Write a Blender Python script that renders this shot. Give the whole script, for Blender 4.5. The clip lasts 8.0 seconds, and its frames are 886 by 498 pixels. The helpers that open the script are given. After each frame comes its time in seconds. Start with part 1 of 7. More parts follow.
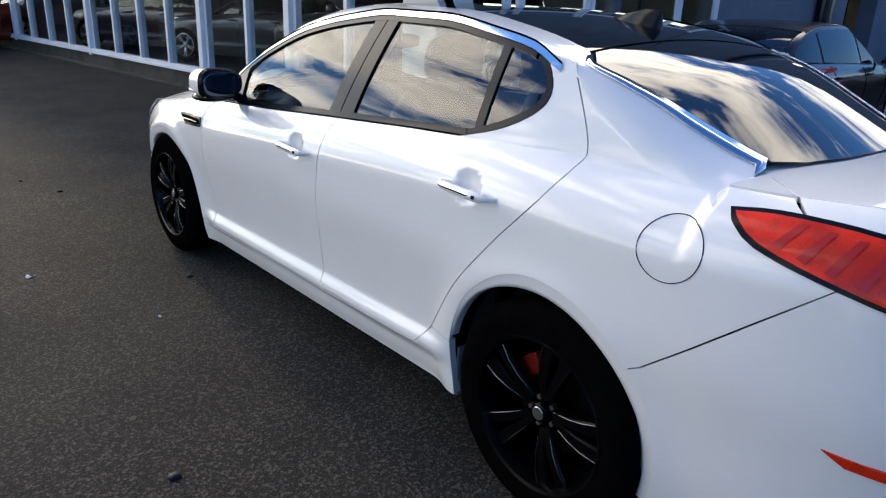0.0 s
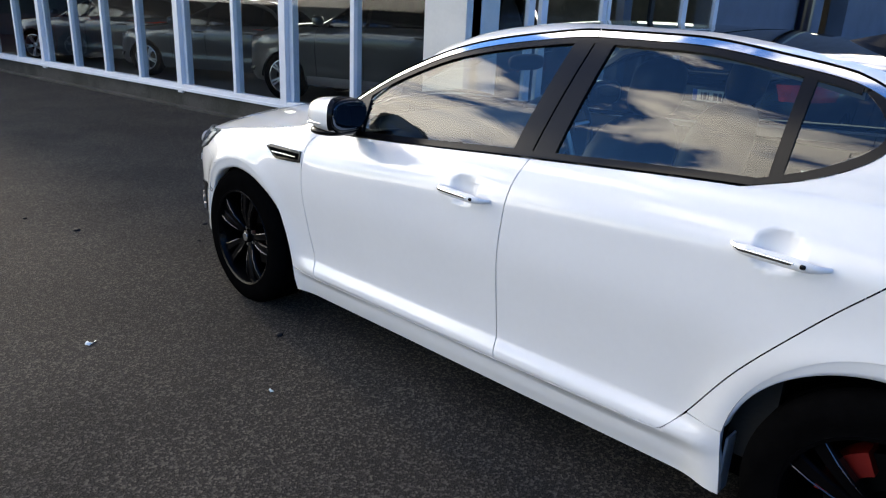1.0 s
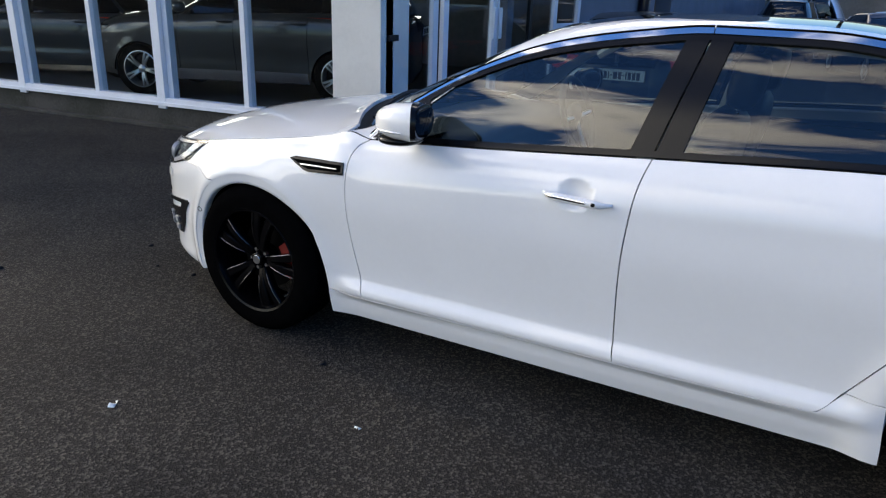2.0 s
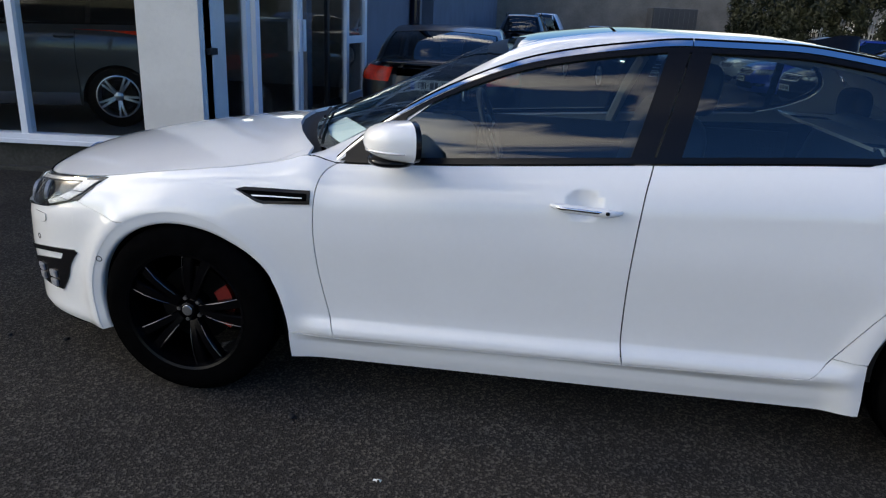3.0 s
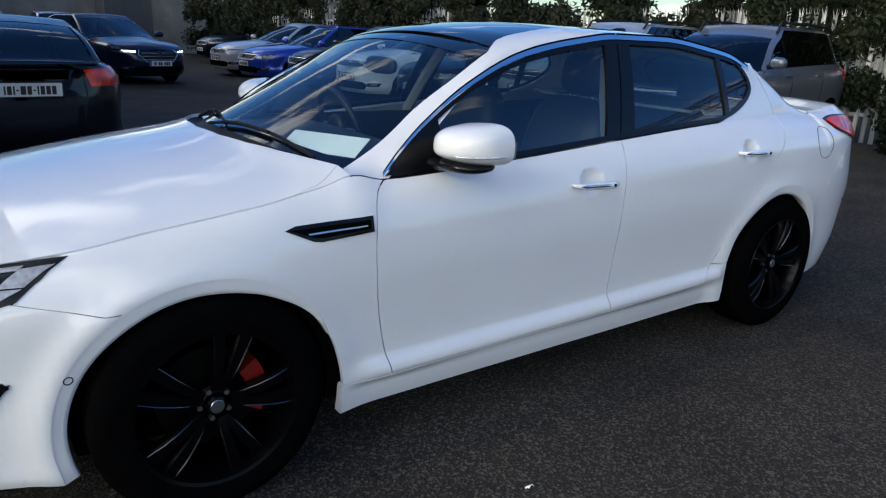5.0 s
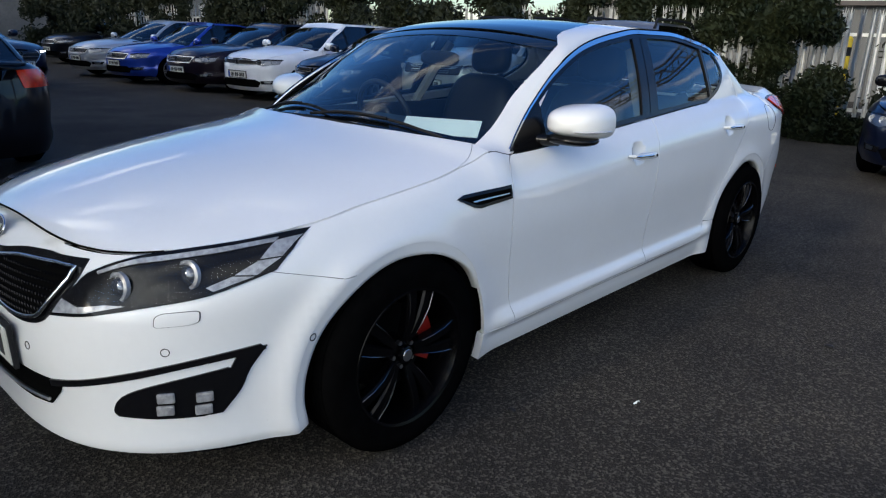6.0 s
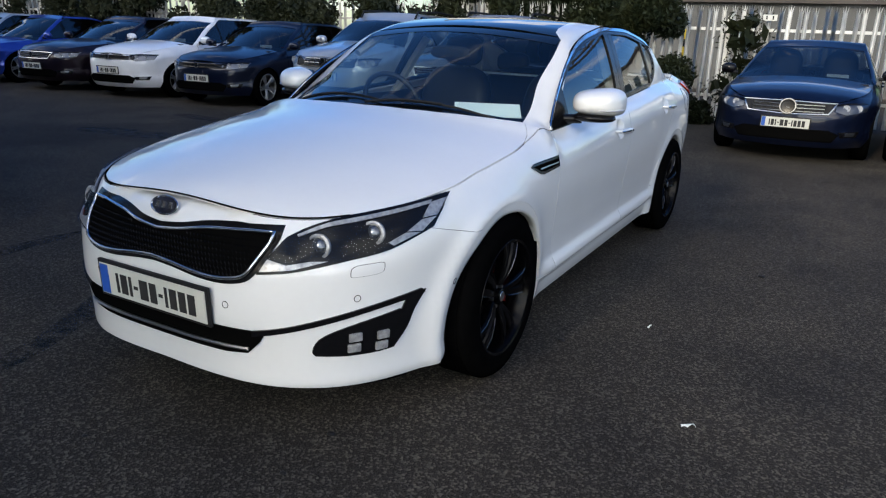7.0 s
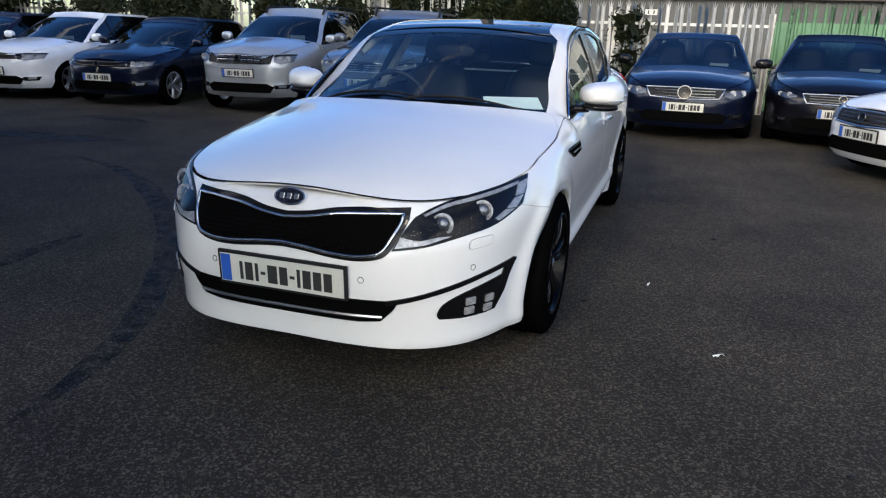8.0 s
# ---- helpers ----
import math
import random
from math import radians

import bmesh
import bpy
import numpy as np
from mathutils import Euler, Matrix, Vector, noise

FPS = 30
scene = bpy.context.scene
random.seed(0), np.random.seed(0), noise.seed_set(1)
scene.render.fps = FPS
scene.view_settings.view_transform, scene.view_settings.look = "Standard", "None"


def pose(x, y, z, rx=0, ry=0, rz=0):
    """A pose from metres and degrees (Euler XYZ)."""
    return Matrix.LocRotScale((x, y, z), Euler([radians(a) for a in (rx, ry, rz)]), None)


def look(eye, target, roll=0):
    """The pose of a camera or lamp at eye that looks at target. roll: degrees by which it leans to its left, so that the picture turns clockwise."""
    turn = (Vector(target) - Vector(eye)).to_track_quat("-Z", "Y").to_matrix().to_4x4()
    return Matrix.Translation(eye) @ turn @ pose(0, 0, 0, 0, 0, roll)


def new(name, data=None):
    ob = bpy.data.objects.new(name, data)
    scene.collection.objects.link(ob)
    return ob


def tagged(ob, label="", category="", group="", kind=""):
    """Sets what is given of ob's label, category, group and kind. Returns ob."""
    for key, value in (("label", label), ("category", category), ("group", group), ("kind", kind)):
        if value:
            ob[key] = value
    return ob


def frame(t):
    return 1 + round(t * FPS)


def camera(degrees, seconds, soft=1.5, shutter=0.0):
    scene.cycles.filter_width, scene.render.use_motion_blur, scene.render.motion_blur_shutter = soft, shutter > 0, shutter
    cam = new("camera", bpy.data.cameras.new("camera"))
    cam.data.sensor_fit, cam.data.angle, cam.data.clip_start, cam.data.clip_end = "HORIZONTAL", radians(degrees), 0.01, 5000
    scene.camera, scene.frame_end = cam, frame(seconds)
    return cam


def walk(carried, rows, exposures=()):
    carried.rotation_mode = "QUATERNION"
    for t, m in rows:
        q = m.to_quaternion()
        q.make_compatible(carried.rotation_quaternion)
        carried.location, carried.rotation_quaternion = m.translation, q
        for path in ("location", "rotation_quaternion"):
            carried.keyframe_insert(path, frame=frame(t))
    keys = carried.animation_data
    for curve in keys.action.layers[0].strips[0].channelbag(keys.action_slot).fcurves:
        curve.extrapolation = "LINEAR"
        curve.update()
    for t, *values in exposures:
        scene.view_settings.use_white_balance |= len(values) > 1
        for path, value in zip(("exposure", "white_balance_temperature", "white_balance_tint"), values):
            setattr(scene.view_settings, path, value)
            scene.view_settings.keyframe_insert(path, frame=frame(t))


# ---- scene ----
cam = camera(64.4, 8.0, soft=1.2)
PATH = [
    (0, (-2.209, -2.52, 1.443), (-0.97, -1.1, 0.772), 2.5),
    (0.5, (-2.358, -2.018, 1.428), (-1.068, -0.635, 0.778), 2.8),
    (1, (-2.551, -1.573, 1.431), (-1.178, -0.267, 0.791), 2.8),
    (1.2, (-2.651, -1.378, 1.432), (-1.219, -0.14, 0.788), 2.8),
    (2.3, (-3.053, -0.494, 1.462), (-1.32, 0.26, 0.806), 2.3),
    (2.5, (-3.086, -0.317, 1.423), (-1.293, 0.307, 0.795), 2.7),
    (3, (-3.128, 0.099, 1.423), (-1.246, 0.372, 0.805), 2.7),
    (3.5, (-3.083, 0.532, 1.402), (-1.185, 0.396, 0.787), 2.6),
    (4, (-2.994, 0.988, 1.407), (-1.159, 0.473, 0.802), 2.7),
    (4.2, (-2.952, 1.197, 1.389), (-1.161, 0.537, 0.791), 2.8),
    (5.5, (-2.452, 2.365, 1.367), (-1.037, 1.079, 0.78), 2.3),
    (6, (-2.332, 2.874, 1.338), (-1.04, 1.462, 0.757), 2.2),
    (6.5, (-2.147, 3.344, 1.317), (-1.005, 1.809, 0.734), 2.2),
    (7, (-1.929, 3.807, 1.328), (-0.986, 2.142, 0.743), 2.1),
    (7.5, (-1.639, 4.205, 1.341), (-0.862, 2.459, 0.751), 1.9),
    (8, (-1.364, 4.504, 1.353), (-0.745, 2.697, 0.759), 1.7),
]
walk(cam, [(t, look(eye, target, roll)) for t, eye, target, roll in PATH], [(0.0, 0.80, 7750, 9), (1.0, 1.04, 7800, 9), (2.5, 0.70, 7700, 9), (4.0, 0.43, 7150, 7), (6.0, 0.42, 7100, 6), (8.0, 0.60, 7400, 8)])

# ---- world and light ----
SUN_TURN, SUN_HEIGHT = 7.0, 22.0
world = bpy.data.worlds.new("sky")
scene.world = world
world.use_nodes = True
wn, wl = world.node_tree.nodes, world.node_tree.links
wn.clear()
sky = wn.new("ShaderNodeTexSky")
sky.sky_type, sky.sun_disc = "NISHITA", False
sky.sun_elevation, sky.sun_rotation = radians(SUN_HEIGHT), radians(SUN_TURN)
sky.air_density, sky.dust_density, sky.ozone_density = 1.0, 0.8, 1.5
way = wn.new("ShaderNodeTexCoord")
flat = wn.new("ShaderNodeMapping")
flat.inputs["Scale"].default_value = (1.0, 1.6, 4.5)
flat.inputs["Rotation"].default_value = (0, 0, radians(35))
cloud = wn.new("ShaderNodeTexNoise")
cloud.inputs["Scale"].default_value, cloud.inputs["Detail"].default_value, cloud.inputs["Roughness"].default_value = 1.7, 8.0, 0.60
cloud.inputs["Distortion"].default_value = 0.5
cover = wn.new("ShaderNodeValToRGB")
cover.color_ramp.elements[0].position, cover.color_ramp.elements[1].position = 0.50, 0.64
shade = wn.new("ShaderNodeValToRGB")
shade.color_ramp.elements[0].position, shade.color_ramp.elements[1].position = 0.45, 0.75
shade.color_ramp.elements[0].color, shade.color_ramp.elements[1].color = (24.0, 23.8, 23.6, 1), (5.6, 6.0, 6.7, 1)
blend = wn.new("ShaderNodeMixRGB")
lit = wn.new("ShaderNodeBackground")
lit.inputs["Strength"].default_value = 0.145
wout = wn.new("ShaderNodeOutputWorld")
wl.new(way.outputs["Generated"], flat.inputs["Vector"])
wl.new(flat.outputs["Vector"], cloud.inputs["Vector"])
parts = wn.new("ShaderNodeSeparateXYZ")
overhead = wn.new("ShaderNodeMapRange")
overhead.inputs["From Min"].default_value, overhead.inputs["From Max"].default_value = 0.55, 0.95
overhead.inputs["To Min"].default_value, overhead.inputs["To Max"].default_value = 0.0, 0.10
thin_out = wn.new("ShaderNodeMath")
thin_out.operation = "SUBTRACT"
wl.new(way.outputs["Generated"], parts.inputs["Vector"])
wl.new(parts.outputs["Z"], overhead.inputs["Value"])
wl.new(cloud.outputs["Fac"], thin_out.inputs[0])
wl.new(overhead.outputs["Result"], thin_out.inputs[1])
bank = wn.new("ShaderNodeMapRange")
bank.interpolation_type = "SMOOTHSTEP"
bank.inputs["From Min"].default_value, bank.inputs["From Max"].default_value = -0.45, 0.85
bank.inputs["To Min"].default_value, bank.inputs["To Max"].default_value = -0.085, 0.075
gather = wn.new("ShaderNodeMath")
gather.operation = "ADD"
wl.new(thin_out.outputs[0], gather.inputs[0])
wl.new(bank.outputs["Result"], gather.inputs[1])
wl.new(gather.outputs[0], cover.inputs["Fac"])
wl.new(cloud.outputs["Fac"], shade.inputs["Fac"])
wl.new(cover.outputs["Color"], blend.inputs["Fac"])
clear_sky = wn.new("ShaderNodeVectorMath")
clear_sky.operation = "MULTIPLY"
haze = wn.new("ShaderNodeMapRange")
haze.interpolation_type = "SMOOTHSTEP"
haze.inputs["From Min"].default_value, haze.inputs["From Max"].default_value = 0.0, 0.28
haze_mix = wn.new("ShaderNodeMixRGB")
haze_mix.inputs["Color1"].default_value, haze_mix.inputs["Color2"].default_value = (0.75, 0.88, 1.0, 1), (0.28, 0.66, 1.28, 1)
wl.new(parts.outputs["Z"], haze.inputs["Value"])
wl.new(haze.outputs["Result"], haze_mix.inputs["Fac"])
wl.new(haze_mix.outputs["Color"], clear_sky.inputs[1])
wl.new(sky.outputs["Color"], clear_sky.inputs[0])
wl.new(clear_sky.outputs["Vector"], blend.inputs["Color1"])
aim = wn.new("ShaderNodeVectorMath")
aim.operation = "DOT_PRODUCT"
aim.inputs[1].default_value = (math.sin(radians(SUN_TURN)) * math.cos(radians(SUN_HEIGHT)), math.cos(radians(SUN_TURN)) * math.cos(radians(SUN_HEIGHT)), math.sin(radians(SUN_HEIGHT)))
halo = wn.new("ShaderNodeMapRange")
halo.interpolation_type = "SMOOTHSTEP"
halo.inputs["From Min"].default_value, halo.inputs["From Max"].default_value = 0.0, 1.0
halo.inputs["To Min"].default_value, halo.inputs["To Max"].default_value = 0.8, 1.5
glow = wn.new("ShaderNodeVectorMath")
glow.operation = "SCALE"
wl.new(way.outputs["Generated"], aim.inputs[0])
wl.new(aim.outputs["Value"], halo.inputs["Value"])
wl.new(aim.outputs["Value"], bank.inputs["Value"])
wl.new(shade.outputs["Color"], glow.inputs[0])
wl.new(halo.outputs["Result"], glow.inputs["Scale"])
wl.new(glow.outputs["Vector"], blend.inputs["Color2"])
wl.new(blend.outputs["Color"], lit.inputs["Color"])
wl.new(lit.outputs["Background"], wout.inputs["Surface"])

sun_data = bpy.data.lights.new("sun", "SUN")
sun_data.energy, sun_data.angle, sun_data.color = 1.25, radians(6), (1.0, 0.89, 0.75)
sun = new("sun", sun_data)
sun.matrix_basis = pose(0, 0, 20, 90 - SUN_HEIGHT, 0, 180 - SUN_TURN)

# ---- materials ----
def material(name, colour, rough=0.5, metal=0.0, coat=0.0, spread=0.0, scale=8.0, bump=0.0, bump_scale=60.0, second=None, ramp=(0.35, 0.65), spec=0.5, pieces=0.0, transmission=0.0, coords="Object"):
    """A procedural surface: two scales of noise vary its colour and relief; pieces varies it from object to object."""
    m = bpy.data.materials.new(name)
    m.use_nodes = True
    n, l = m.node_tree.nodes, m.node_tree.links
    p = n["Principled BSDF"]
    p.inputs["Roughness"].default_value, p.inputs["Metallic"].default_value = rough, metal
    p.inputs["Coat Weight"].default_value, p.inputs["Coat Roughness"].default_value = coat, 0.03
    p.inputs["Specular IOR Level"].default_value = spec
    p.inputs["Base Color"].default_value = (*colour, 1)
    co = n.new("ShaderNodeTexCoord")
    if second or spread:
        big = n.new("ShaderNodeTexNoise")
        big.inputs["Scale"].default_value, big.inputs["Detail"].default_value = scale, 6
        l.new(co.outputs[coords], big.inputs["Vector"])
        fine = n.new("ShaderNodeTexNoise")
        fine.inputs["Scale"].default_value, fine.inputs["Detail"].default_value = scale * 14, 4
        l.new(co.outputs[coords], fine.inputs["Vector"])
        add = n.new("ShaderNodeMath")
        add.operation, add.inputs[2].default_value = "MULTIPLY_ADD", 0.0
        add.inputs[1].default_value = 0.35
        l.new(fine.outputs["Fac"], add.inputs[0])
        l.new(big.outputs["Fac"], add.inputs[2])
        r = n.new("ShaderNodeMapRange")
        r.inputs["From Min"].default_value, r.inputs["From Max"].default_value = ramp[0] + 0.17, ramp[1] + 0.17
        l.new(add.outputs[0], r.inputs["Value"])
        mix = n.new("ShaderNodeMixRGB")
        other = second or tuple(min(1, c * (1 + spread)) for c in colour)
        base = colour if second else tuple(c * (1 - spread) for c in colour)
        mix.inputs["Color1"].default_value, mix.inputs["Color2"].default_value = (*base, 1), (*other, 1)
        l.new(r.outputs["Result"], mix.inputs["Fac"])
        last = mix.outputs["Color"]
        if pieces:
            info = n.new("ShaderNodeObjectInfo")
            hsv = n.new("ShaderNodeHueSaturation")
            mr = n.new("ShaderNodeMapRange")
            mr.inputs["To Min"].default_value, mr.inputs["To Max"].default_value = 1 - pieces, 1 + pieces
            l.new(info.outputs["Random"], mr.inputs["Value"])
            l.new(mr.outputs["Result"], hsv.inputs["Value"])
            l.new(last, hsv.inputs["Color"])
            last = hsv.outputs["Color"]
        l.new(last, p.inputs["Base Color"])
        rr = n.new("ShaderNodeMapRange")
        rr.inputs["To Min"].default_value, rr.inputs["To Max"].default_value = max(0.02, rough * 0.85), min(1, rough * 1.15)
        l.new(fine.outputs["Fac"], rr.inputs["Value"])
        l.new(rr.outputs["Result"], p.inputs["Roughness"])
    if bump:
        bn = n.new("ShaderNodeTexNoise")
        bn.inputs["Scale"].default_value, bn.inputs["Detail"].default_value = bump_scale, 5
        l.new(co.outputs[coords], bn.inputs["Vector"])
        b = n.new("ShaderNodeBump")
        b.inputs["Strength"].default_value, b.inputs["Distance"].default_value = bump, 0.01
        l.new(bn.outputs["Fac"], b.inputs["Height"])
        l.new(b.outputs["Normal"], p.inputs["Normal"])
    return m


def glass(name, tint, ior=1.55, rough=0.0):
    """A pane: tinted see-through with real reflections on it."""
    m = bpy.data.materials.new(name)
    m.use_nodes = True
    n, l = m.node_tree.nodes, m.node_tree.links
    n.clear()
    out = n.new("ShaderNodeOutputMaterial")
    clear, shine = n.new("ShaderNodeBsdfTransparent"), n.new("ShaderNodeBsdfGlossy")
    clear.inputs["Color"].default_value = (*tint, 1)
    shine.inputs["Roughness"].default_value = rough
    facing_way, mix = n.new("ShaderNodeLayerWeight"), n.new("ShaderNodeMixShader")
    facing_way.inputs["Blend"].default_value = 0.5
    steep, gloss = n.new("ShaderNodeMath"), n.new("ShaderNodeMath")
    steep.operation, steep.inputs[1].default_value = "POWER", 5.0
    head_on = ((ior - 1) / (ior + 1)) ** 2
    gloss.operation, gloss.inputs[1].default_value, gloss.inputs[2].default_value = "MULTIPLY_ADD", 1 - head_on, head_on
    l.new(facing_way.outputs["Facing"], steep.inputs[0])
    l.new(steep.outputs[0], gloss.inputs[0])
    l.new(gloss.outputs[0], mix.inputs["Fac"])
    l.new(clear.outputs[0], mix.inputs[1])
    l.new(shine.outputs[0], mix.inputs[2])
    l.new(mix.outputs[0], out.inputs["Surface"])
    return m


def lamp_glow(name, colour, strength):
    m = bpy.data.materials.new(name)
    m.use_nodes = True
    p = m.node_tree.nodes["Principled BSDF"]
    p.inputs["Emission Color"].default_value, p.inputs["Emission Strength"].default_value = (*colour, 1), strength
    return m


def asphalt_material():
    m = bpy.data.materials.new("asphalt")
    m.use_nodes = True
    n, l = m.node_tree.nodes, m.node_tree.links
    p = n["Principled BSDF"]
    co = n.new("ShaderNodeTexCoord")

    def noise_at(scale, detail=4, kind="ShaderNodeTexNoise"):
        t = n.new(kind)
        t.inputs["Scale"].default_value = scale
        if kind == "ShaderNodeTexNoise":
            t.inputs["Detail"].default_value = detail
        l.new(co.outputs["Object"], t.inputs["Vector"])
        return t

    def mapped(socket, a, b, c, d):
        r = n.new("ShaderNodeMapRange")
        for k, v in zip(("From Min", "From Max", "To Min", "To Max"), (a, b, c, d)):
            r.inputs[k].default_value = v
        l.new(socket, r.inputs["Value"])
        return r.outputs["Result"]
    stones = noise_at(125, 2, "ShaderNodeTexVoronoi")
    grit, wear, stain = noise_at(230, 3), noise_at(1.3, 6), noise_at(0.22, 5)
    tone = n.new("ShaderNodeValToRGB")
    tone.color_ramp.elements[0].color, tone.color_ramp.elements[1].color = (0.002, 0.002, 0.002, 1), (0.060, 0.054, 0.048, 1)
    tone.color_ramp.elements[0].position, tone.color_ramp.elements[1].position = 0.30, 0.72
    l.new(grit.outputs["Fac"], tone.inputs["Fac"])
    chips = n.new("ShaderNodeMixRGB")
    chips.inputs["Color2"].default_value = (0.17, 0.155, 0.132, 1)
    sep = n.new("ShaderNodeSeparateColor")
    l.new(stones.outputs["Color"], sep.inputs["Color"])
    l.new(mapped(sep.outputs["Red"], 0.60, 1.0, 0, 0.60), chips.inputs["Fac"])
    l.new(tone.outputs["Color"], chips.inputs["Color1"])
    worn = n.new("ShaderNodeMixRGB")
    worn.blend_type = "MULTIPLY"
    worn.inputs["Fac"].default_value = 1.0
    l.new(chips.outputs["Color"], worn.inputs["Color1"])
    warm = n.new("ShaderNodeValToRGB")
    warm.color_ramp.elements[0].color, warm.color_ramp.elements[1].color = (0.62, 0.62, 0.63, 1), (1.1, 1.07, 1.0, 1)
    warm.color_ramp.elements[0].position, warm.color_ramp.elements[1].position = 0.3, 0.7
    l.new(wear.outputs["Fac"], warm.inputs["Fac"])
    l.new(warm.outputs["Color"], worn.inputs["Color2"])
    damp = n.new("ShaderNodeMixRGB")
    damp.blend_type = "MULTIPLY"
    damp.inputs["Color2"].default_value = (0.55, 0.55, 0.56, 1)
    l.new(mapped(stain.outputs["Fac"], 0.56, 0.66, 0, 0.8), damp.inputs["Fac"])
    l.new(worn.outputs["Color"], damp.inputs["Color1"])
    l.new(damp.outputs["Color"], p.inputs["Base Color"])
    l.new(mapped(grit.outputs["Fac"], 0.3, 0.7, 0.95, 0.7), p.inputs["Roughness"])
    p.inputs["Specular IOR Level"].default_value = 0.10
    p.inputs["Diffuse Roughness"].default_value = 0.45
    b = n.new("ShaderNodeBump")
    b.inputs["Strength"].default_value, b.inputs["Distance"].default_value = 0.9, 0.004
    mixh = n.new("ShaderNodeMath")
    mixh.operation = "ADD"
    l.new(stones.outputs["Distance"], mixh.inputs[0])
    l.new(grit.outputs["Fac"], mixh.inputs[1])
    l.new(mixh.outputs[0], b.inputs["Height"])
    l.new(b.outputs["Normal"], p.inputs["Normal"])
    return m


ASPHALT = asphalt_material()
WHITE_PAINT = material("white pearl paint", (0.78, 0.78, 0.77), 0.32, coat=1.0, spread=0.015, scale=3)
GLOSS_BLACK = material("gloss black trim", (0.005, 0.005, 0.006), 0.2, spec=0.22)
BLACK_PLASTIC = material("black plastic", (0.012, 0.012, 0.013), 0.6, spec=0.22, spread=0.15, scale=30, bump=0.1, bump_scale=300)
# near-black, no gloss: shade of gaps, recesses and underside is put into the colour
DARK = material("gap and underside black", (0.003, 0.003, 0.003), 0.95, spec=0.0)
CHROME = material("chrome", (0.75, 0.76, 0.78), 0.06, metal=1.0)
SATIN = material("satin silver", (0.55, 0.56, 0.58), 0.28, metal=1.0)
RUBBER = material("tyre rubber", (0.0022, 0.0022, 0.0023), 0.95, spec=0.0, spread=0.2, scale=20, bump=0.2, bump_scale=200)
BLACK_ALLOY = material("black alloy", (0.0015, 0.0015, 0.002), 0.22, spec=0.12)
CUT_ALLOY = material("machined alloy edge", (0.10, 0.10, 0.11), 0.22, metal=1.0)
SILVER_ALLOY = material("silver alloy", (0.5, 0.51, 0.53), 0.3, metal=0.9, spread=0.05)
RED_PAINT = material("red caliper paint", (0.22, 0.008, 0.004), 0.45)
DISC = material("brake disc steel", (0.014, 0.014, 0.015), 0.5, metal=1.0)
DARK_MIRROR = material("darkened mirror glass", (0.10, 0.12, 0.15), 0.03, metal=1.0)
TAIL_RED = material("red tail lamp", (0.66, 0.028, 0.008), 0.2, spec=0.3, coat=0.25, spread=0.25, scale=14)
TAIL_DEEP = material("deep red lamp rib", (0.42, 0.014, 0.006), 0.2, coat=0.2)
PROJECTOR = material("projector lens", (0.10, 0.11, 0.13), 0.08, metal=0.6, coat=1.0)
RING = material("dull lamp ring", (0.16, 0.165, 0.175), 0.35, metal=1.0)
LENS = glass("clear lamp lens", (0.93, 0.95, 0.97), 1.13)
LED_GREY = material("pale lamp insert", (0.34, 0.34, 0.35), 0.3, metal=0.3, spread=0.3, scale=60)
FLAP_GREY = material("grey plastic flap", (0.20, 0.22, 0.25), 0.5, spread=0.1)
LAMP_GREY = material("lamp reflector", (0.62, 0.63, 0.65), 0.2, metal=0.35, spread=0.2, scale=25)
SIDE_GLASS = glass("tinted side glass", (0.52, 0.61, 0.59), 1.85)
SCREEN_GLASS = glass("windscreen glass", (0.82, 0.91, 0.91), 1.85)
PARKED_GLASS = glass("dark parked car glass", (0.28, 0.33, 0.36), 1.8)
ROOF_GLASS = material("black roof glass", (0.004, 0.005, 0.006), 0.03, spec=0.85)
TRIM_LIGHT = material("grey beige lining", (0.30, 0.29, 0.27), 0.8, spread=0.06, scale=20)
SEAT_BLACK = material("black leather", (0.012, 0.012, 0.013), 0.5, spread=0.15, scale=12, bump=0.15, bump_scale=90)
PAPER = material("white paper", (0.84, 0.88, 0.83), 0.7, spread=0.03)
PAPER_GREEN = material("green print", (0.30, 0.55, 0.36), 0.7)
PRINT = material("dark print", (0.02, 0.02, 0.02), 0.7)
PLATE_WHITE = material("number plate white", (0.60, 0.60, 0.54), 0.35, spread=0.05)
PLATE_BLUE = material("number plate blue", (0.02, 0.10, 0.45), 0.35)
LOGO_BLUE = material("dark badge", (0.02, 0.025, 0.05), 0.15, coat=0.8)
FRAME_WHITE = material("white painted aluminium", (0.72, 0.74, 0.77), 0.4, spread=0.04, scale=4)
RENDER_WALL = material("cream render", (0.62, 0.61, 0.57), 0.85, spread=0.06, scale=2, bump=0.25, bump_scale=120)
GREY_WALL = material("grey rendered wall", (0.14, 0.155, 0.19), 0.85, spread=0.1, scale=1.5, bump=0.25, bump_scale=100)
PLINTH = material("stained concrete plinth", (0.050, 0.046, 0.040), 0.9, second=(0.018, 0.020, 0.013), scale=2.5, bump=0.5, bump_scale=40)
SHOP_GLASS = glass("showroom glass", (0.86, 0.90, 0.91), 1.33)
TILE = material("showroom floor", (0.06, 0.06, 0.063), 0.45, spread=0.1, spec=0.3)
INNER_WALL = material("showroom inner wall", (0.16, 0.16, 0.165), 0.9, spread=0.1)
GALVANISED = material("galvanised steel", (0.58, 0.58, 0.56), 0.55, metal=0.35, spread=0.15, scale=3, bump=0.1, bump_scale=60, pieces=0.12)
GREEN_STEEL = material("green painted steel", (0.10, 0.22, 0.12), 0.55, spread=0.15, scale=3, bump=0.1, pieces=0.1)
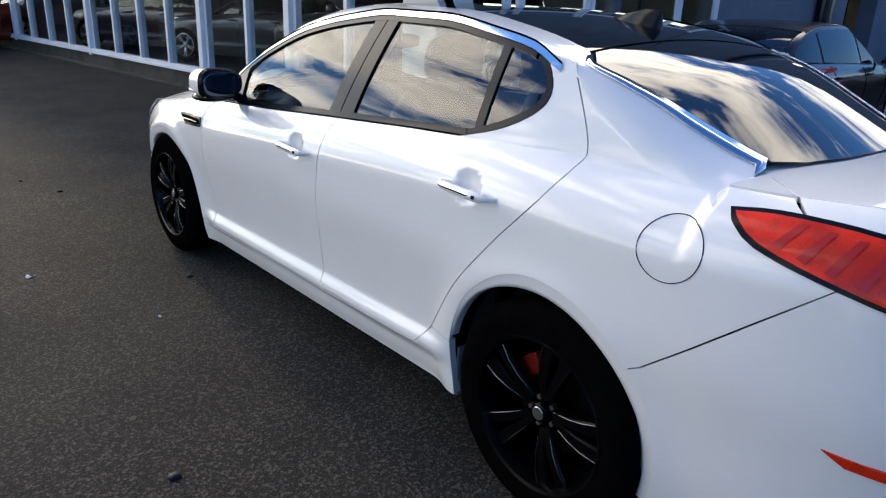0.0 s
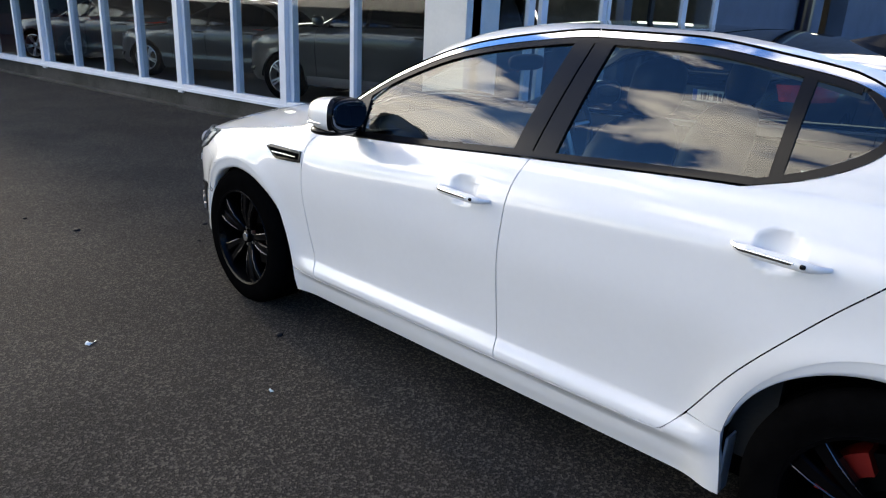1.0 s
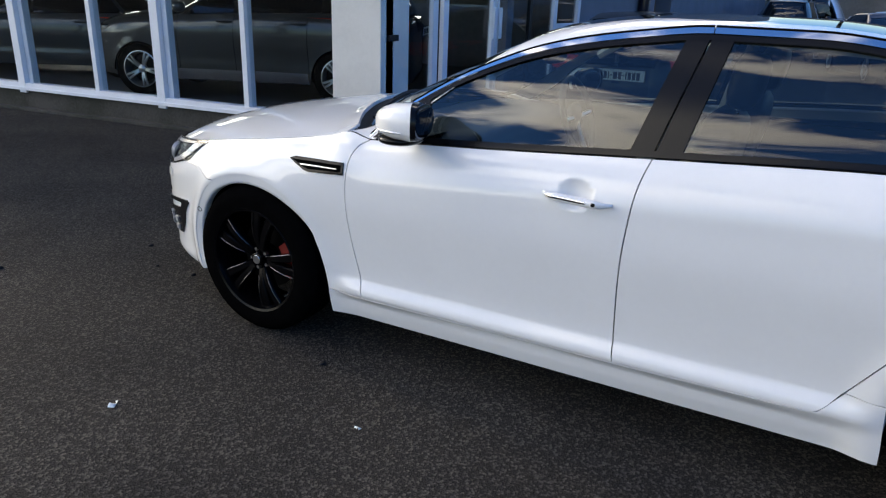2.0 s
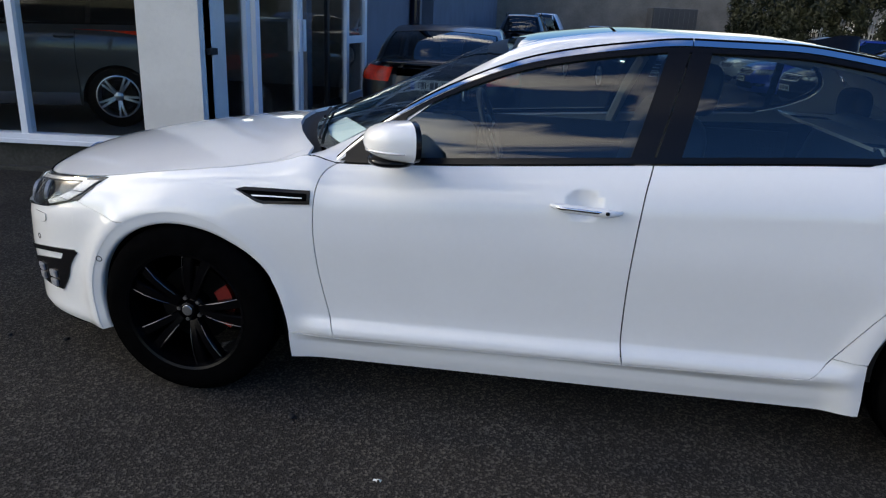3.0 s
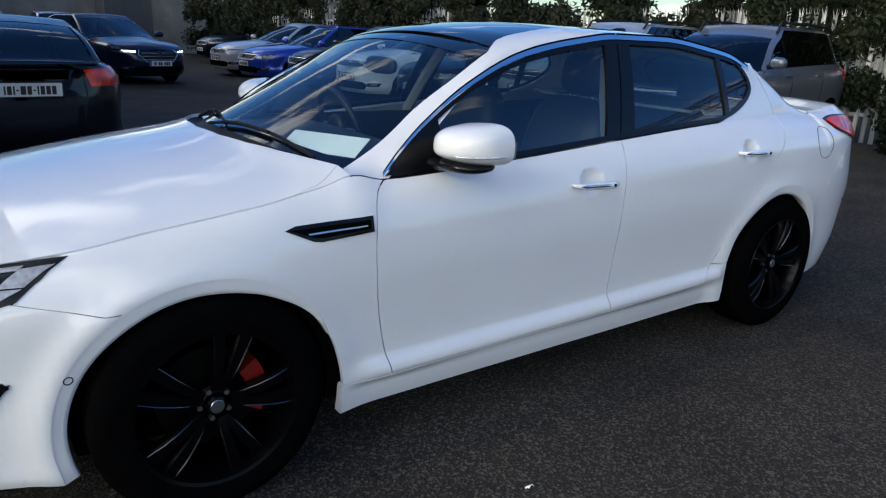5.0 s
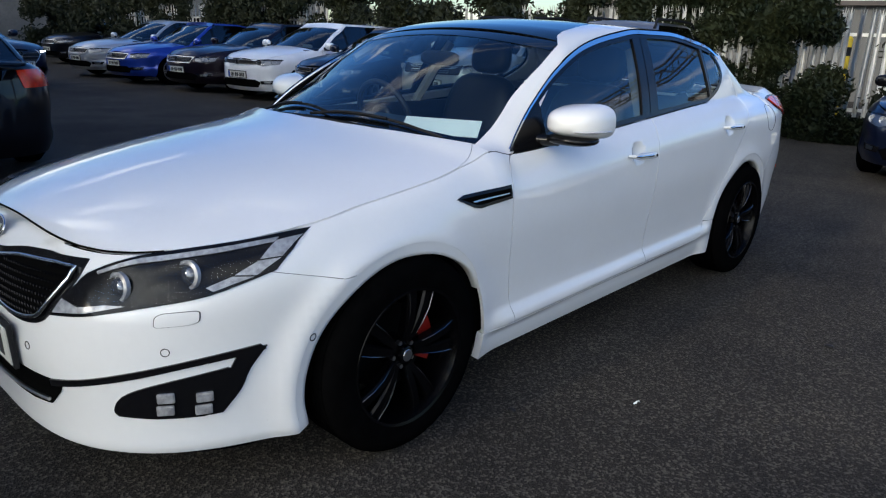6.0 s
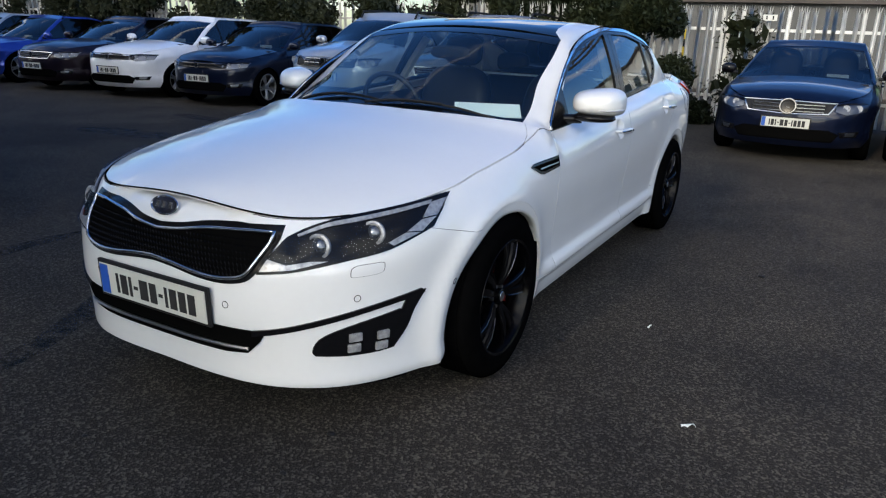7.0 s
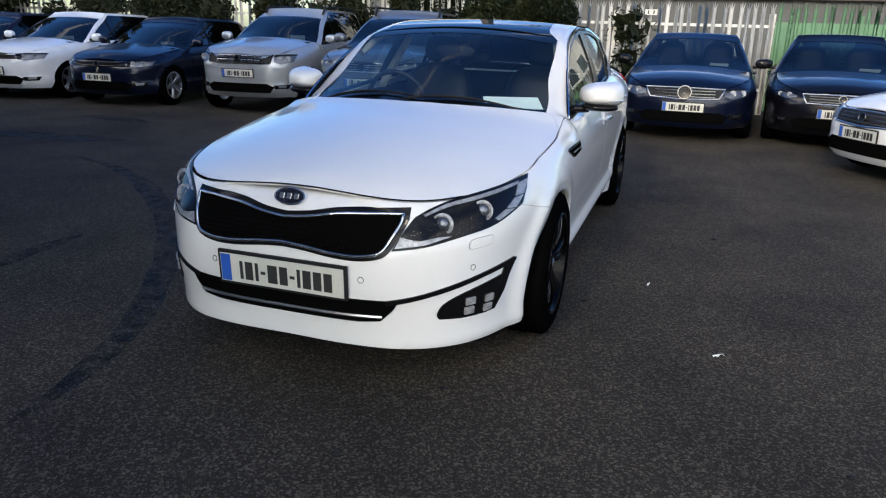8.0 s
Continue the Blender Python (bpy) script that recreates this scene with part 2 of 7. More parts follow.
# leaf greens held near black: the shade over the hedge is put into them
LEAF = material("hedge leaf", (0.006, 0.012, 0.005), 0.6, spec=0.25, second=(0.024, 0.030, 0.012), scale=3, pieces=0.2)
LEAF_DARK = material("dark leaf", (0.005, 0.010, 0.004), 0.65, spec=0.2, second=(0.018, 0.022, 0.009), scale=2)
BARK = material("bark", (0.10, 0.075, 0.055), 0.9, spread=0.3, scale=10, bump=0.6, bump_scale=40)
BACK_WALL = material("weathered block wall", (0.20, 0.18, 0.15), 0.9, spread=0.2, scale=1.2, bump=0.3, bump_scale=30)
SHED = material("pale profiled sheet", (0.085, 0.085, 0.082), 0.6, spread=0.08, scale=1)
ROOF_DARK = material("dark roof sheet", (0.06, 0.05, 0.045), 0.8, spread=0.2, scale=1)
YELLOW = material("yellow plastic", (0.75, 0.5, 0.03), 0.5)
ORANGE = material("orange rust paint", (0.45, 0.16, 0.05), 0.7, spread=0.2)
SIGN = material("off-white sign", (0.6, 0.6, 0.56), 0.6)


def stain_material():
    m = bpy.data.materials.new("dark stain film")
    m.use_nodes = True
    n, l = m.node_tree.nodes, m.node_tree.links
    p, out = n["Principled BSDF"], n["Material Output"]
    p.inputs["Base Color"].default_value = (0.010, 0.010, 0.010, 1)
    p.inputs["Roughness"].default_value = 0.6
    p.inputs["Specular IOR Level"].default_value = 0.2
    co, grain, clear, mix, r = n.new("ShaderNodeTexCoord"), n.new("ShaderNodeTexNoise"), n.new("ShaderNodeBsdfTransparent"), n.new("ShaderNodeMixShader"), n.new("ShaderNodeMapRange")
    grain.inputs["Scale"].default_value, grain.inputs["Detail"].default_value, grain.inputs["Roughness"].default_value = 7.0, 9.0, 0.75
    r.inputs["From Min"].default_value, r.inputs["From Max"].default_value, r.inputs["To Max"].default_value = 0.40, 0.60, 0.74
    l.new(co.outputs["Object"], grain.inputs["Vector"])
    l.new(grain.outputs["Fac"], r.inputs["Value"])
    l.new(r.outputs["Result"], mix.inputs["Fac"])
    l.new(clear.outputs[0], mix.inputs[1])
    l.new(p.outputs[0], mix.inputs[2])
    l.new(mix.outputs[0], out.inputs["Surface"])
    return m


STAIN = stain_material()


def paint(name, colour, metal=0.5):
    dark = max(colour) < 0.05
    return material(name, colour, 0.3, metal=metal, coat=0.6 if dark else 1.0, spread=0.04, scale=5, spec=0.2 if dark else 0.5)

# ---- car surfaces: half-widths, bonnet, roof and nose as smooth functions ----
def curve(*pairs):
    """A smooth, overshoot-free curve through (key, value) pairs."""
    ks, vs = [p[0] for p in pairs], [p[1] for p in pairs]
    d = [(vs[i + 1] - vs[i]) / (ks[i + 1] - ks[i]) for i in range(len(ks) - 1)]
    m = [d[0]] + [0.0 if d[i - 1] * d[i] <= 0 else 2 * d[i - 1] * d[i] / (d[i - 1] + d[i]) for i in range(1, len(d))] + [d[-1]]

    def at(k):
        if k <= ks[0]:
            return vs[0] + m[0] * (k - ks[0]) * 0.0
        if k >= ks[-1]:
            return vs[-1]
        i = 0
        while k > ks[i + 1]:
            i += 1
        h = ks[i + 1] - ks[i]
        s = (k - ks[i]) / h
        return ((1 + 2 * s) * (1 - s) ** 2 * vs[i] + s * (1 - s) ** 2 * h * m[i]
                + s * s * (3 - 2 * s) * vs[i + 1] + s * s * (s - 1) * h * m[i + 1])
    return at


class Shape:
    """The outer surface of one car: y ahead, x to its right, z up, origin on the ground midway between the axles."""

    def __init__(self, width, nose, tail, y_front, y_rear, n_front, n_rear, side, edge, hood, deck, roof, belt,
                 axles, arch, lean=(0.30, 0.40), hood_bow=0.28, hood_drop=0.13, screen_bow=(0.24, 0.20), crown=0.075, flare=0.009, cowl=1.0, deck_y=-1.75, dents=(), rise=0.0, plain=None, lip=0.0):
        self.width, self.nose, self.tail = width, nose, tail
        self.y_front, self.y_rear, self.n_front, self.n_rear = y_front, y_rear, n_front, n_rear
        self.side, self.edge, self.hood, self.deck, self.roof, self.belt = side, edge, hood, deck, roof, belt
        self.axles, self.arch, self.lean = axles, arch, lean
        self.hood_bow, self.hood_drop, self.screen_bow, self.crown, self.flare = hood_bow, hood_drop, screen_bow, crown, flare
        self.cowl, self.deck_y, self.dents, self.rise, self.plain, self.lip = cowl, deck_y, dents, rise, plain, lip
        self.ahead, self.behind = nose(0.4) + 0.1, tail(0.5) - 0.1
        self.rims, self.rim_zs, self.rails = {}, {}, {}

    def plan(self, y, z, far=0.0):
        """How much of the full width is left at y: 1 along the flanks, 0 at the nose and the tail."""
        if y > self.y_front:
            u, n = (y - self.y_front) / (self.nose(z) + far - self.y_front), self.n_front
        elif y < self.y_rear:
            u, n = (self.y_rear - y) / (self.y_rear - self.tail(z) - far), self.n_rear
        else:
            return 1.0
        return max(0.0, 1 - u ** n) ** (1 / n) if u < 1 else 0.0

    def rim(self, y):
        """Half-width of the upper edge of the flank: bonnet edge, window sill, boot edge."""
        if y not in self.rims:
            self.rims[y] = self.edge(y) * self.plan(y, 0.72, -0.06)
        return self.rims[y]

    def top(self, x, y):
        """Height of bonnet or boot lid."""
        if y > 0:
            return self.hood(y + self.hood_bow * x * x) - self.hood_drop * x * x
        return self.deck(y - 0.12 * x * x) - 0.05 * x * x

    def rim_z(self, y):
        if y not in self.rim_zs:
            self.rim_zs[y] = self.belt(y) if self.deck_y <= y <= self.cowl else self.top(self.rim(y), y)
        return self.rim_zs[y]

    def half(self, y, z):
        """Half-width of the body at y and z, up to the roof."""
        zr, h = self.rim_z(y), self.rim(y)
        if z > zr:
            d = z - zr
            return h - self.lean[0] * d - self.lean[1] * d * d
        wide = self.side(z - self.rise * (0.8 - max(-0.9, min(0.8, y))))
        if self.plain:
            t = min(1.0, max(0.0, (y + 1.02) / 0.14)) * min(1.0, max(0.0, (1.02 - y) / 0.16))
            t = t * t * (3 - 2 * t)
            wide = wide * t + self.plain(z) * (1 - t)
        full = self.width * wide * self.plan(y, z)
        if self.lip and y > 1.70 and z < 0.34:
            full *= 1 + self.lip * min(1.0, (y - 1.70) / 0.12) * math.exp(-((z - 0.215) / 0.035) ** 2)
        for c in self.axles:
            r = math.hypot(y - c, z - self.arch[1])
            if abs(r - self.arch[0]) < 0.15:
                full += self.flare * (1 + 1.8 * min(1.0, max(0.0, (y - c) / 0.25)) if c > 0 else 1.0) * math.exp(-((r - self.arch[0]) / 0.05) ** 2)
        for a, b in self.dents:
            r = math.hypot((y - a) / 0.062, (z - b) / 0.052)
            full -= 0.024 * max(0.0, 1 - r * r) ** 0.9
        depth = 0.17
        if z <= zr - depth:
            return full
        q = (z - zr + depth) / depth
        mid = min(1.0, max(0.0, (y - self.deck_y + 0.25) / 0.5)) * min(1.0, max(0.0, (self.cowl + 0.25 - y) / 0.5))
        k = 0.95 - 0.23 * mid * mid * (3 - 2 * mid)
        low = math.sqrt(1 - k)
        s = (math.sqrt(1 - k * q * q) - low) / (1 - low)
        return h + (full - h) * s if full > h else full + (h - full) * (1 - s)

    def roof_z(self, x, y):
        f = self.screen_bow[0] * min(1, max(0, (y + 0.1) / 0.8)) - self.screen_bow[1] * min(1, max(0, (-0.6 - y) / 0.8))
        return self.roof(y + f * (x / 0.68) ** 2) - self.crown * x * x

    def nose_y(self, x):
        """How far ahead the bonnet edge reaches at x."""
        lo, hi = self.y_front, self.ahead
        for _ in range(22):
            mid = (lo + hi) / 2
            lo, hi = (mid, hi) if self.rim(mid) > abs(x) else (lo, mid)
        return lo

    def side_at(self, y, z):
        return Vector((-self.half(y, z), y, z))

    def front_at(self, x, z):
        lo, hi = self.y_front, self.ahead
        for _ in range(20):
            mid = (lo + hi) / 2
            if self.half(mid, z) > abs(x) and self.rim_z(mid) >= z - 0.002:
                lo = mid
            else:
                hi = mid
        return Vector((x, lo, z))

    def rear_at(self, x, z):
        lo, hi = self.y_rear, self.behind
        for _ in range(20):
            mid = (lo + hi) / 2
            if self.half(mid, z) > abs(x) and self.rim_z(mid) >= z - 0.002:
                lo = mid
            else:
                hi = mid
        return Vector((x, lo, z))

    def top_at(self, x, y):
        return Vector((x, y, self.top(x, y)))

    def roof_at(self, x, y):
        return Vector((x, y, self.roof_z(x, y)))

    def rail(self, y):
        """Where roof or screens meet the side glass: half-width and height."""
        if y in self.rails:
            return self.rails[y]
        lo, hi = 0.3, 1.1
        for _ in range(22):
            x = (lo + hi) / 2
            if self.half(y, self.roof_z(x, y)) > x:
                lo = x
            else:
                hi = x
        self.rails[y] = (lo, self.roof_z(lo, y))
        return self.rails[y]


def saloon_shape():
    return Shape(
        width=0.856,
        nose=curve((0.15, 2.29), (0.19, 2.322), (0.22, 2.338), (0.25, 2.339), (0.32, 2.343), (0.45, 2.355), (0.58, 2.345), (0.68, 2.315), (0.76, 2.275), (0.84, 2.20), (0.95, 2.1)),
        tail=curve((0.2, -2.36), (0.4, -2.45), (0.6, -2.47), (0.8, -2.44), (1.0, -2.40), (1.1, -2.36)),
        y_front=0.95, y_rear=-1.0, n_front=3.4, n_rear=4.2,
        side=curve((0.17, 0.925), (0.22, 0.945), (0.27, 0.958), (0.285, 0.978), (0.305, 0.990), (0.32, 0.988), (0.370, 0.965), (0.376, 0.9650), (0.50, 0.978), (0.70, 1.0), (0.82, 0.995), (1.0, 0.985)),
        edge=curve((-2.5, 0.64), (-1.9, 0.67), (-1.5, 0.71), (-1.2, 0.735), (-0.5, 0.765), (0.3, 0.777), (0.83, 0.772), (0.95, 0.762), (1.08, 0.768), (1.26, 0.785), (1.52, 0.785), (1.7, 0.80), (2.4, 0.80)),
        hood=curve((0.9, 1.06), (1.1, 1.028), (1.2, 1.0), (1.5, 0.955), (1.8, 0.905), (2.0, 0.862), (2.15, 0.82), (2.25, 0.775), (2.33, 0.71)),
        deck=curve((-2.5, 1.02), (-2.40, 1.085), (-2.2, 1.10), (-1.9, 1.09), (-1.6, 1.09)),
        roof=curve((-2.0, 1.045), (-1.8, 1.108), (-1.4, 1.29), (-1.0, 1.385), (-0.6, 1.428), (-0.2, 1.432), (0.15, 1.40), (0.35, 1.352), (0.6, 1.245), (0.9, 1.10), (1.2, 0.955), (1.4, 0.86)),
        belt=curve((-2.2, 1.06), (-1.75, 1.06), (-1.4, 1.06), (-0.9, 1.045), (-0.24, 1.003), (0.48, 0.95), (0.83, 0.932), (0.92, 0.950), (0.96, 0.947), (1.0, 0.934), (1.05, 0.92)),
        axles=(1.418, -1.36), arch=(0.40, 0.325), screen_bow=(0.24, 0.10), dents=((-0.028, 0.866), (-1.045, 0.924)), rise=0.018, lip=0.009,
        plain=curve((0.17, 0.945), (0.25, 0.962), (0.40, 0.975), (0.50, 0.980), (0.70, 1.0), (0.82, 0.995), (1.0, 0.985)))

# ---- mesh helpers ----
def part(name, bm, material, parent=None, label="", normals=None):
    """One mesh object from a bmesh, under a thing or a part of one."""
    me = bpy.data.meshes.new(name)
    bm.to_mesh(me)
    bm.free()
    me.materials.append(material)
    if normals:
        me.normals_split_custom_set(normals)
    ob = new(name, me)
    ob.parent = parent
    if label:
        tagged(ob, label)
    return ob


def thing(name, m, label, category, group="", kind=""):
    ob = new(name)
    ob.matrix_basis = m
    return tagged(ob, label, category, group, kind)


def smooth(bm, angle=35):
    for f in bm.faces:
        f.smooth = True
    lim = radians(angle)
    for e in bm.edges:
        if len(e.link_faces) == 2 and e.calc_face_angle(0) > lim:
            e.smooth = False
    return bm


def box(bm, x0, x1, y0, y1, z0, z1, bevel=0.0):
    m = Matrix.Translation(((x0 + x1) / 2, (y0 + y1) / 2, (z0 + z1) / 2)) @ Matrix.Diagonal((x1 - x0, y1 - y0, z1 - z0, 1))
    made = bmesh.ops.create_cube(bm, size=1, matrix=m)["verts"]
    if bevel:
        es = {e for v in made for e in v.link_edges}
        bmesh.ops.bevel(bm, geom=list(es), offset=bevel, segments=2, affect="EDGES", profile=0.6)
    return bm


def boxed(x0, x1, y0, y1, z0, z1, bevel=0.0):
    return box(bmesh.new(), x0, x1, y0, y1, z0, z1, bevel)


def lathe(profile, steps, axis="x", bm=None, at=(0, 0, 0), caps=True):
    """A turned body: profile of (along, radius) round the axis."""
    bm = bm or bmesh.new()
    rings = []
    for a, r in profile:
        ring = []
        for i in range(steps):
            t = 2 * math.pi * i / steps
            c, s = r * math.cos(t), r * math.sin(t)
            p = (a, c, s) if axis == "x" else (c, a, s) if axis == "y" else (c, s, a)
            ring.append(bm.verts.new(Vector(p) + Vector(at)))
        rings.append(ring)
    for ra, rb in zip(rings, rings[1:]):
        for i in range(steps):
            bm.faces.new((ra[i], ra[(i + 1) % steps], rb[(i + 1) % steps], rb[i]))
    for ring in (rings[0], rings[-1]):
        if caps and (ring[0].co - ring[steps // 2].co).length > 1e-4:
            bm.faces.new(ring)
    bmesh.ops.remove_doubles(bm, verts=bm.verts, dist=1e-6)
    bmesh.ops.recalc_face_normals(bm, faces=bm.faces)
    return smooth(bm)


def tube(points, radius, sides=8, bm=None, closed=False, flat=1.0):
    """A round or flattened bar along a line of points."""
    bm = bm or bmesh.new()
    pts = [Vector(p) for p in points]
    n = len(pts)
    rings = []
    for i, p in enumerate(pts):
        a = pts[(i - 1) % n] if closed or i else pts[0]
        b = pts[(i + 1) % n] if closed or i < n - 1 else pts[-1]
        d = (b - a).normalized()
        up = Vector((0, 0, 1)) if abs(d.z) < 0.95 else Vector((1, 0, 0))
        s = d.cross(up).normalized()
        u = s.cross(d)
        r = radius[i] if isinstance(radius, list) else radius
        rings.append([bm.verts.new(p + r * (math.cos(t) * s * flat + math.sin(t) * u))
                      for t in (2 * math.pi * k / sides for k in range(sides))])
    for i in range(n if closed else n - 1):
        ra, rb = rings[i], rings[(i + 1) % n]
        for k in range(sides):
            bm.faces.new((ra[k], ra[(k + 1) % sides], rb[(k + 1) % sides], rb[k]))
    if not closed:
        bm.faces.new(rings[0][::-1])
        bm.faces.new(rings[-1])
    bmesh.ops.recalc_face_normals(bm, faces=bm.faces)
    return smooth(bm, 50)


def bend(pts, steps=6):
    """A smooth line through points of the plane."""
    out = []
    for i in range(len(pts) - 1):
        p0, p1, p2, p3 = pts[max(0, i - 1)], pts[i], pts[i + 1], pts[min(len(pts) - 1, i + 2)]
        for k in range(steps):
            t = k / steps
            out.append(tuple(0.5 * (2 * b + (c - a) * t + (2 * a - 5 * b + 4 * c - d) * t * t + (3 * b - a - 3 * c + d) * t ** 3)
                             for a, b, c, d in zip(p0, p1, p2, p3)))
    return out + [tuple(pts[-1])]


def arc(cy, cz, r, a0, a1, n=16):
    return [(cy + r * math.cos(radians(a0 + (a1 - a0) * i / n)), cz + r * math.sin(radians(a0 + (a1 - a0) * i / n))) for i in range(n + 1)]


def area(poly):
    return 0.5 * sum(a[0] * b[1] - b[0] * a[1] for a, b in zip(poly, poly[1:] + poly[:1]))


def inset(poly, d):
    """The outline drawn in by d."""
    poly = [p for i, p in enumerate(poly) if math.dist(p, poly[i - 1]) > 1e-5]
    s = 1 if area(poly) > 0 else -1
    out = []
    for i, p in enumerate(poly):
        a, b = poly[i - 1], poly[(i + 1) % len(poly)]
        n1 = (-(p[1] - a[1]) * s, (p[0] - a[0]) * s)
        n2 = (-(b[1] - p[1]) * s, (b[0] - p[0]) * s)
        l1, l2 = math.hypot(*n1), math.hypot(*n2)
        nx, ny = n1[0] / l1 + n2[0] / l2, n1[1] / l1 + n2[1] / l2
        q = max(0.5, (nx * nx + ny * ny) / 2)
        out.append((p[0] + d * nx / q, p[1] + d * ny / q))
    return out


def clipped(poly, axis, value, keep_above):
    out = []
    for i, p in enumerate(poly):
        a = poly[i - 1]
        pin, ain = (p[axis] >= value) == keep_above, (a[axis] >= value) == keep_above
        if pin != ain:
            t = (value - a[axis]) / (p[axis] - a[axis])
            q = [a[0] + t * (p[0] - a[0]), a[1] + t * (p[1] - a[1])]
            q[axis] = value
            out.append(tuple(q))
        if pin:
            out.append(p)
    return out


def surface_normal(fn, a, b, out):
    h = 0.004
    n = (fn(a + h, b) - fn(a - h, b)).cross(fn(a, b + h) - fn(a, b - h))
    if n.length < 1e-12:
        return out.copy()
    n.normalize()
    return n if n.dot(out) > 0 else -n


def patch(jobs, depth=0.014, off=0.0, quick=False):
    """A panel: outlines laid on surfaces, with its edge turned in. jobs: (surface, outline, cell, outward). Returns the bmesh and its corner normals."""
    bm = bmesh.new()
    turned, lip_faces = {}, []
    for fn, poly, cell, out in jobs:
        out = Vector(out)
        ca, cb = cell if isinstance(cell, tuple) else (cell, cell)
        known, at = {}, {}
        a0, a1 = min(p[0] for p in poly), max(p[0] for p in poly)
        b0, b1 = min(p[1] for p in poly), max(p[1] for p in poly)

        def vert(p):
            key = (round(p[0], 5), round(p[1], 5))
            if key not in known:
                p0 = fn(key[0], key[1])
                if quick:
                    n = (fn(key[0] + 0.006, key[1]) - p0).cross(fn(key[0], key[1] + 0.006) - p0)
                    n = n.normalized() if n.length > 1e-12 else out.copy()
                    n = n if n.dot(out) > 0 else -n
                else:
                    n = surface_normal(fn, key[0], key[1], out)
                v = bm.verts.new(p0 + n * off)
                known[key] = v
                turned[v] = n
            return known[key]
        i0, i1 = math.floor(a0 / ca), math.ceil(a1 / ca)
        j0, j1 = math.floor(b0 / cb), math.ceil(b1 / cb)
        for i in range(i0, i1):
            strip = clipped(clipped(poly, 0, i * ca, True), 0, (i + 1) * ca, False)
            if len(strip) < 3:
                continue
            for j in range(j0, j1):
                piece = clipped(clipped(strip, 1, j * cb, True), 1, (j + 1) * cb, False)
                if len(piece) < 3 or abs(area(piece)) < 1e-8:
                    continue
                vs = []
                for p in piece:
                    v = vert(p)
                    if v not in vs:
                        vs.append(v)
                if len(vs) >= 3:
                    try:
                        f = bm.faces.new(vs)
                    except ValueError:
                        continue
                    f.normal_update()
                    if f.normal.dot(turned[vs[0]]) < 0:
                        f.normal_flip()
                    f.smooth = True
    if depth:
        for e in [e for e in bm.edges if len(e.link_faces) == 1]:
            a, b = e.verts
            loop = e.link_loops[0]
            if loop.vert is not a:
                a, b = b, a
            va, vb = bm.verts.new(a.co), bm.verts.new(b.co)
            da, db = bm.verts.new(a.co - turned[a] * depth), bm.verts.new(b.co - turned[b] * depth)
            lip_faces.append(bm.faces.new((vb, va, da, db)))
    bm.verts.index_update()
    normals = []
    for f in bm.faces:
        f.normal_update()
        for l in f.loops:
            normals.append(tuple(turned[l.vert] if l.vert in turned else f.normal))
    return bm, normals


def panel(name, jobs, material, parent, label="", depth=0.014, off=0.0, quick=False):
    bm, normals = patch(jobs, depth, off, quick)
    return part(name, bm, material, parent, label, normals)


def grid(fn, nu, nv, bm=None):
    """A sheet of nu x nv cells through fn(u, v), both 0 to 1."""
    bm = bm or bmesh.new()
    vs = [[bm.verts.new(fn(i / nu, j / nv)) for j in range(nv + 1)] for i in range(nu + 1)]
    for i in range(nu):
        for j in range(nv):
            bm.faces.new((vs[i][j], vs[i + 1][j], vs[i + 1][j + 1], vs[i][j + 1]))
    return smooth(bm, 60)


def solid(bm, d):
    """Gives a sheet a thickness."""
    bmesh.ops.recalc_face_normals(bm, faces=bm.faces)
    bmesh.ops.solidify(bm, geom=bm.faces[:], thickness=d)
    return bm


def mirrored(fn):
    def other(a, b):
        p = fn(a, b)
        return Vector((-p.x, p.y, p.z))
    return other


def blob(rx, ry, rz, power=2.5, at=(0, 0, 0), nu=20, nv=12):
    """A rounded block: a superellipsoid."""
    bm = bmesh.new()
    e = 2 / power

    def c(t):
        return math.copysign(abs(math.cos(t)) ** e, math.cos(t))

    def s(t):
        return math.copysign(abs(math.sin(t)) ** e, math.sin(t))
    rows = []
    for j in range(nv + 1):
        v = -math.pi / 2 + math.pi * j / nv
        rows.append([bm.verts.new((at[0] + rx * c(v) * c(2 * math.pi * i / nu), at[1] + ry * c(v) * s(2 * math.pi * i / nu), at[2] + rz * s(v))) for i in range(nu)])
    for a, b in zip(rows, rows[1:]):
        for i in range(nu):
            bm.faces.new((a[i], a[(i + 1) % nu], b[(i + 1) % nu], b[i]))
    bmesh.ops.remove_doubles(bm, verts=bm.verts, dist=1e-5)
    bmesh.ops.recalc_face_normals(bm, faces=bm.faces)
    return smooth(bm, 60)


def facing(place, n):
    """A pose at place whose z axis points along n and whose y axis points up."""
    n = Vector(n).normalized()
    x = Vector((0, 0, 1)).cross(n).normalized()
    y = n.cross(x)
    return Matrix.Translation(place) @ Matrix((x, y, n)).transposed().to_4x4()


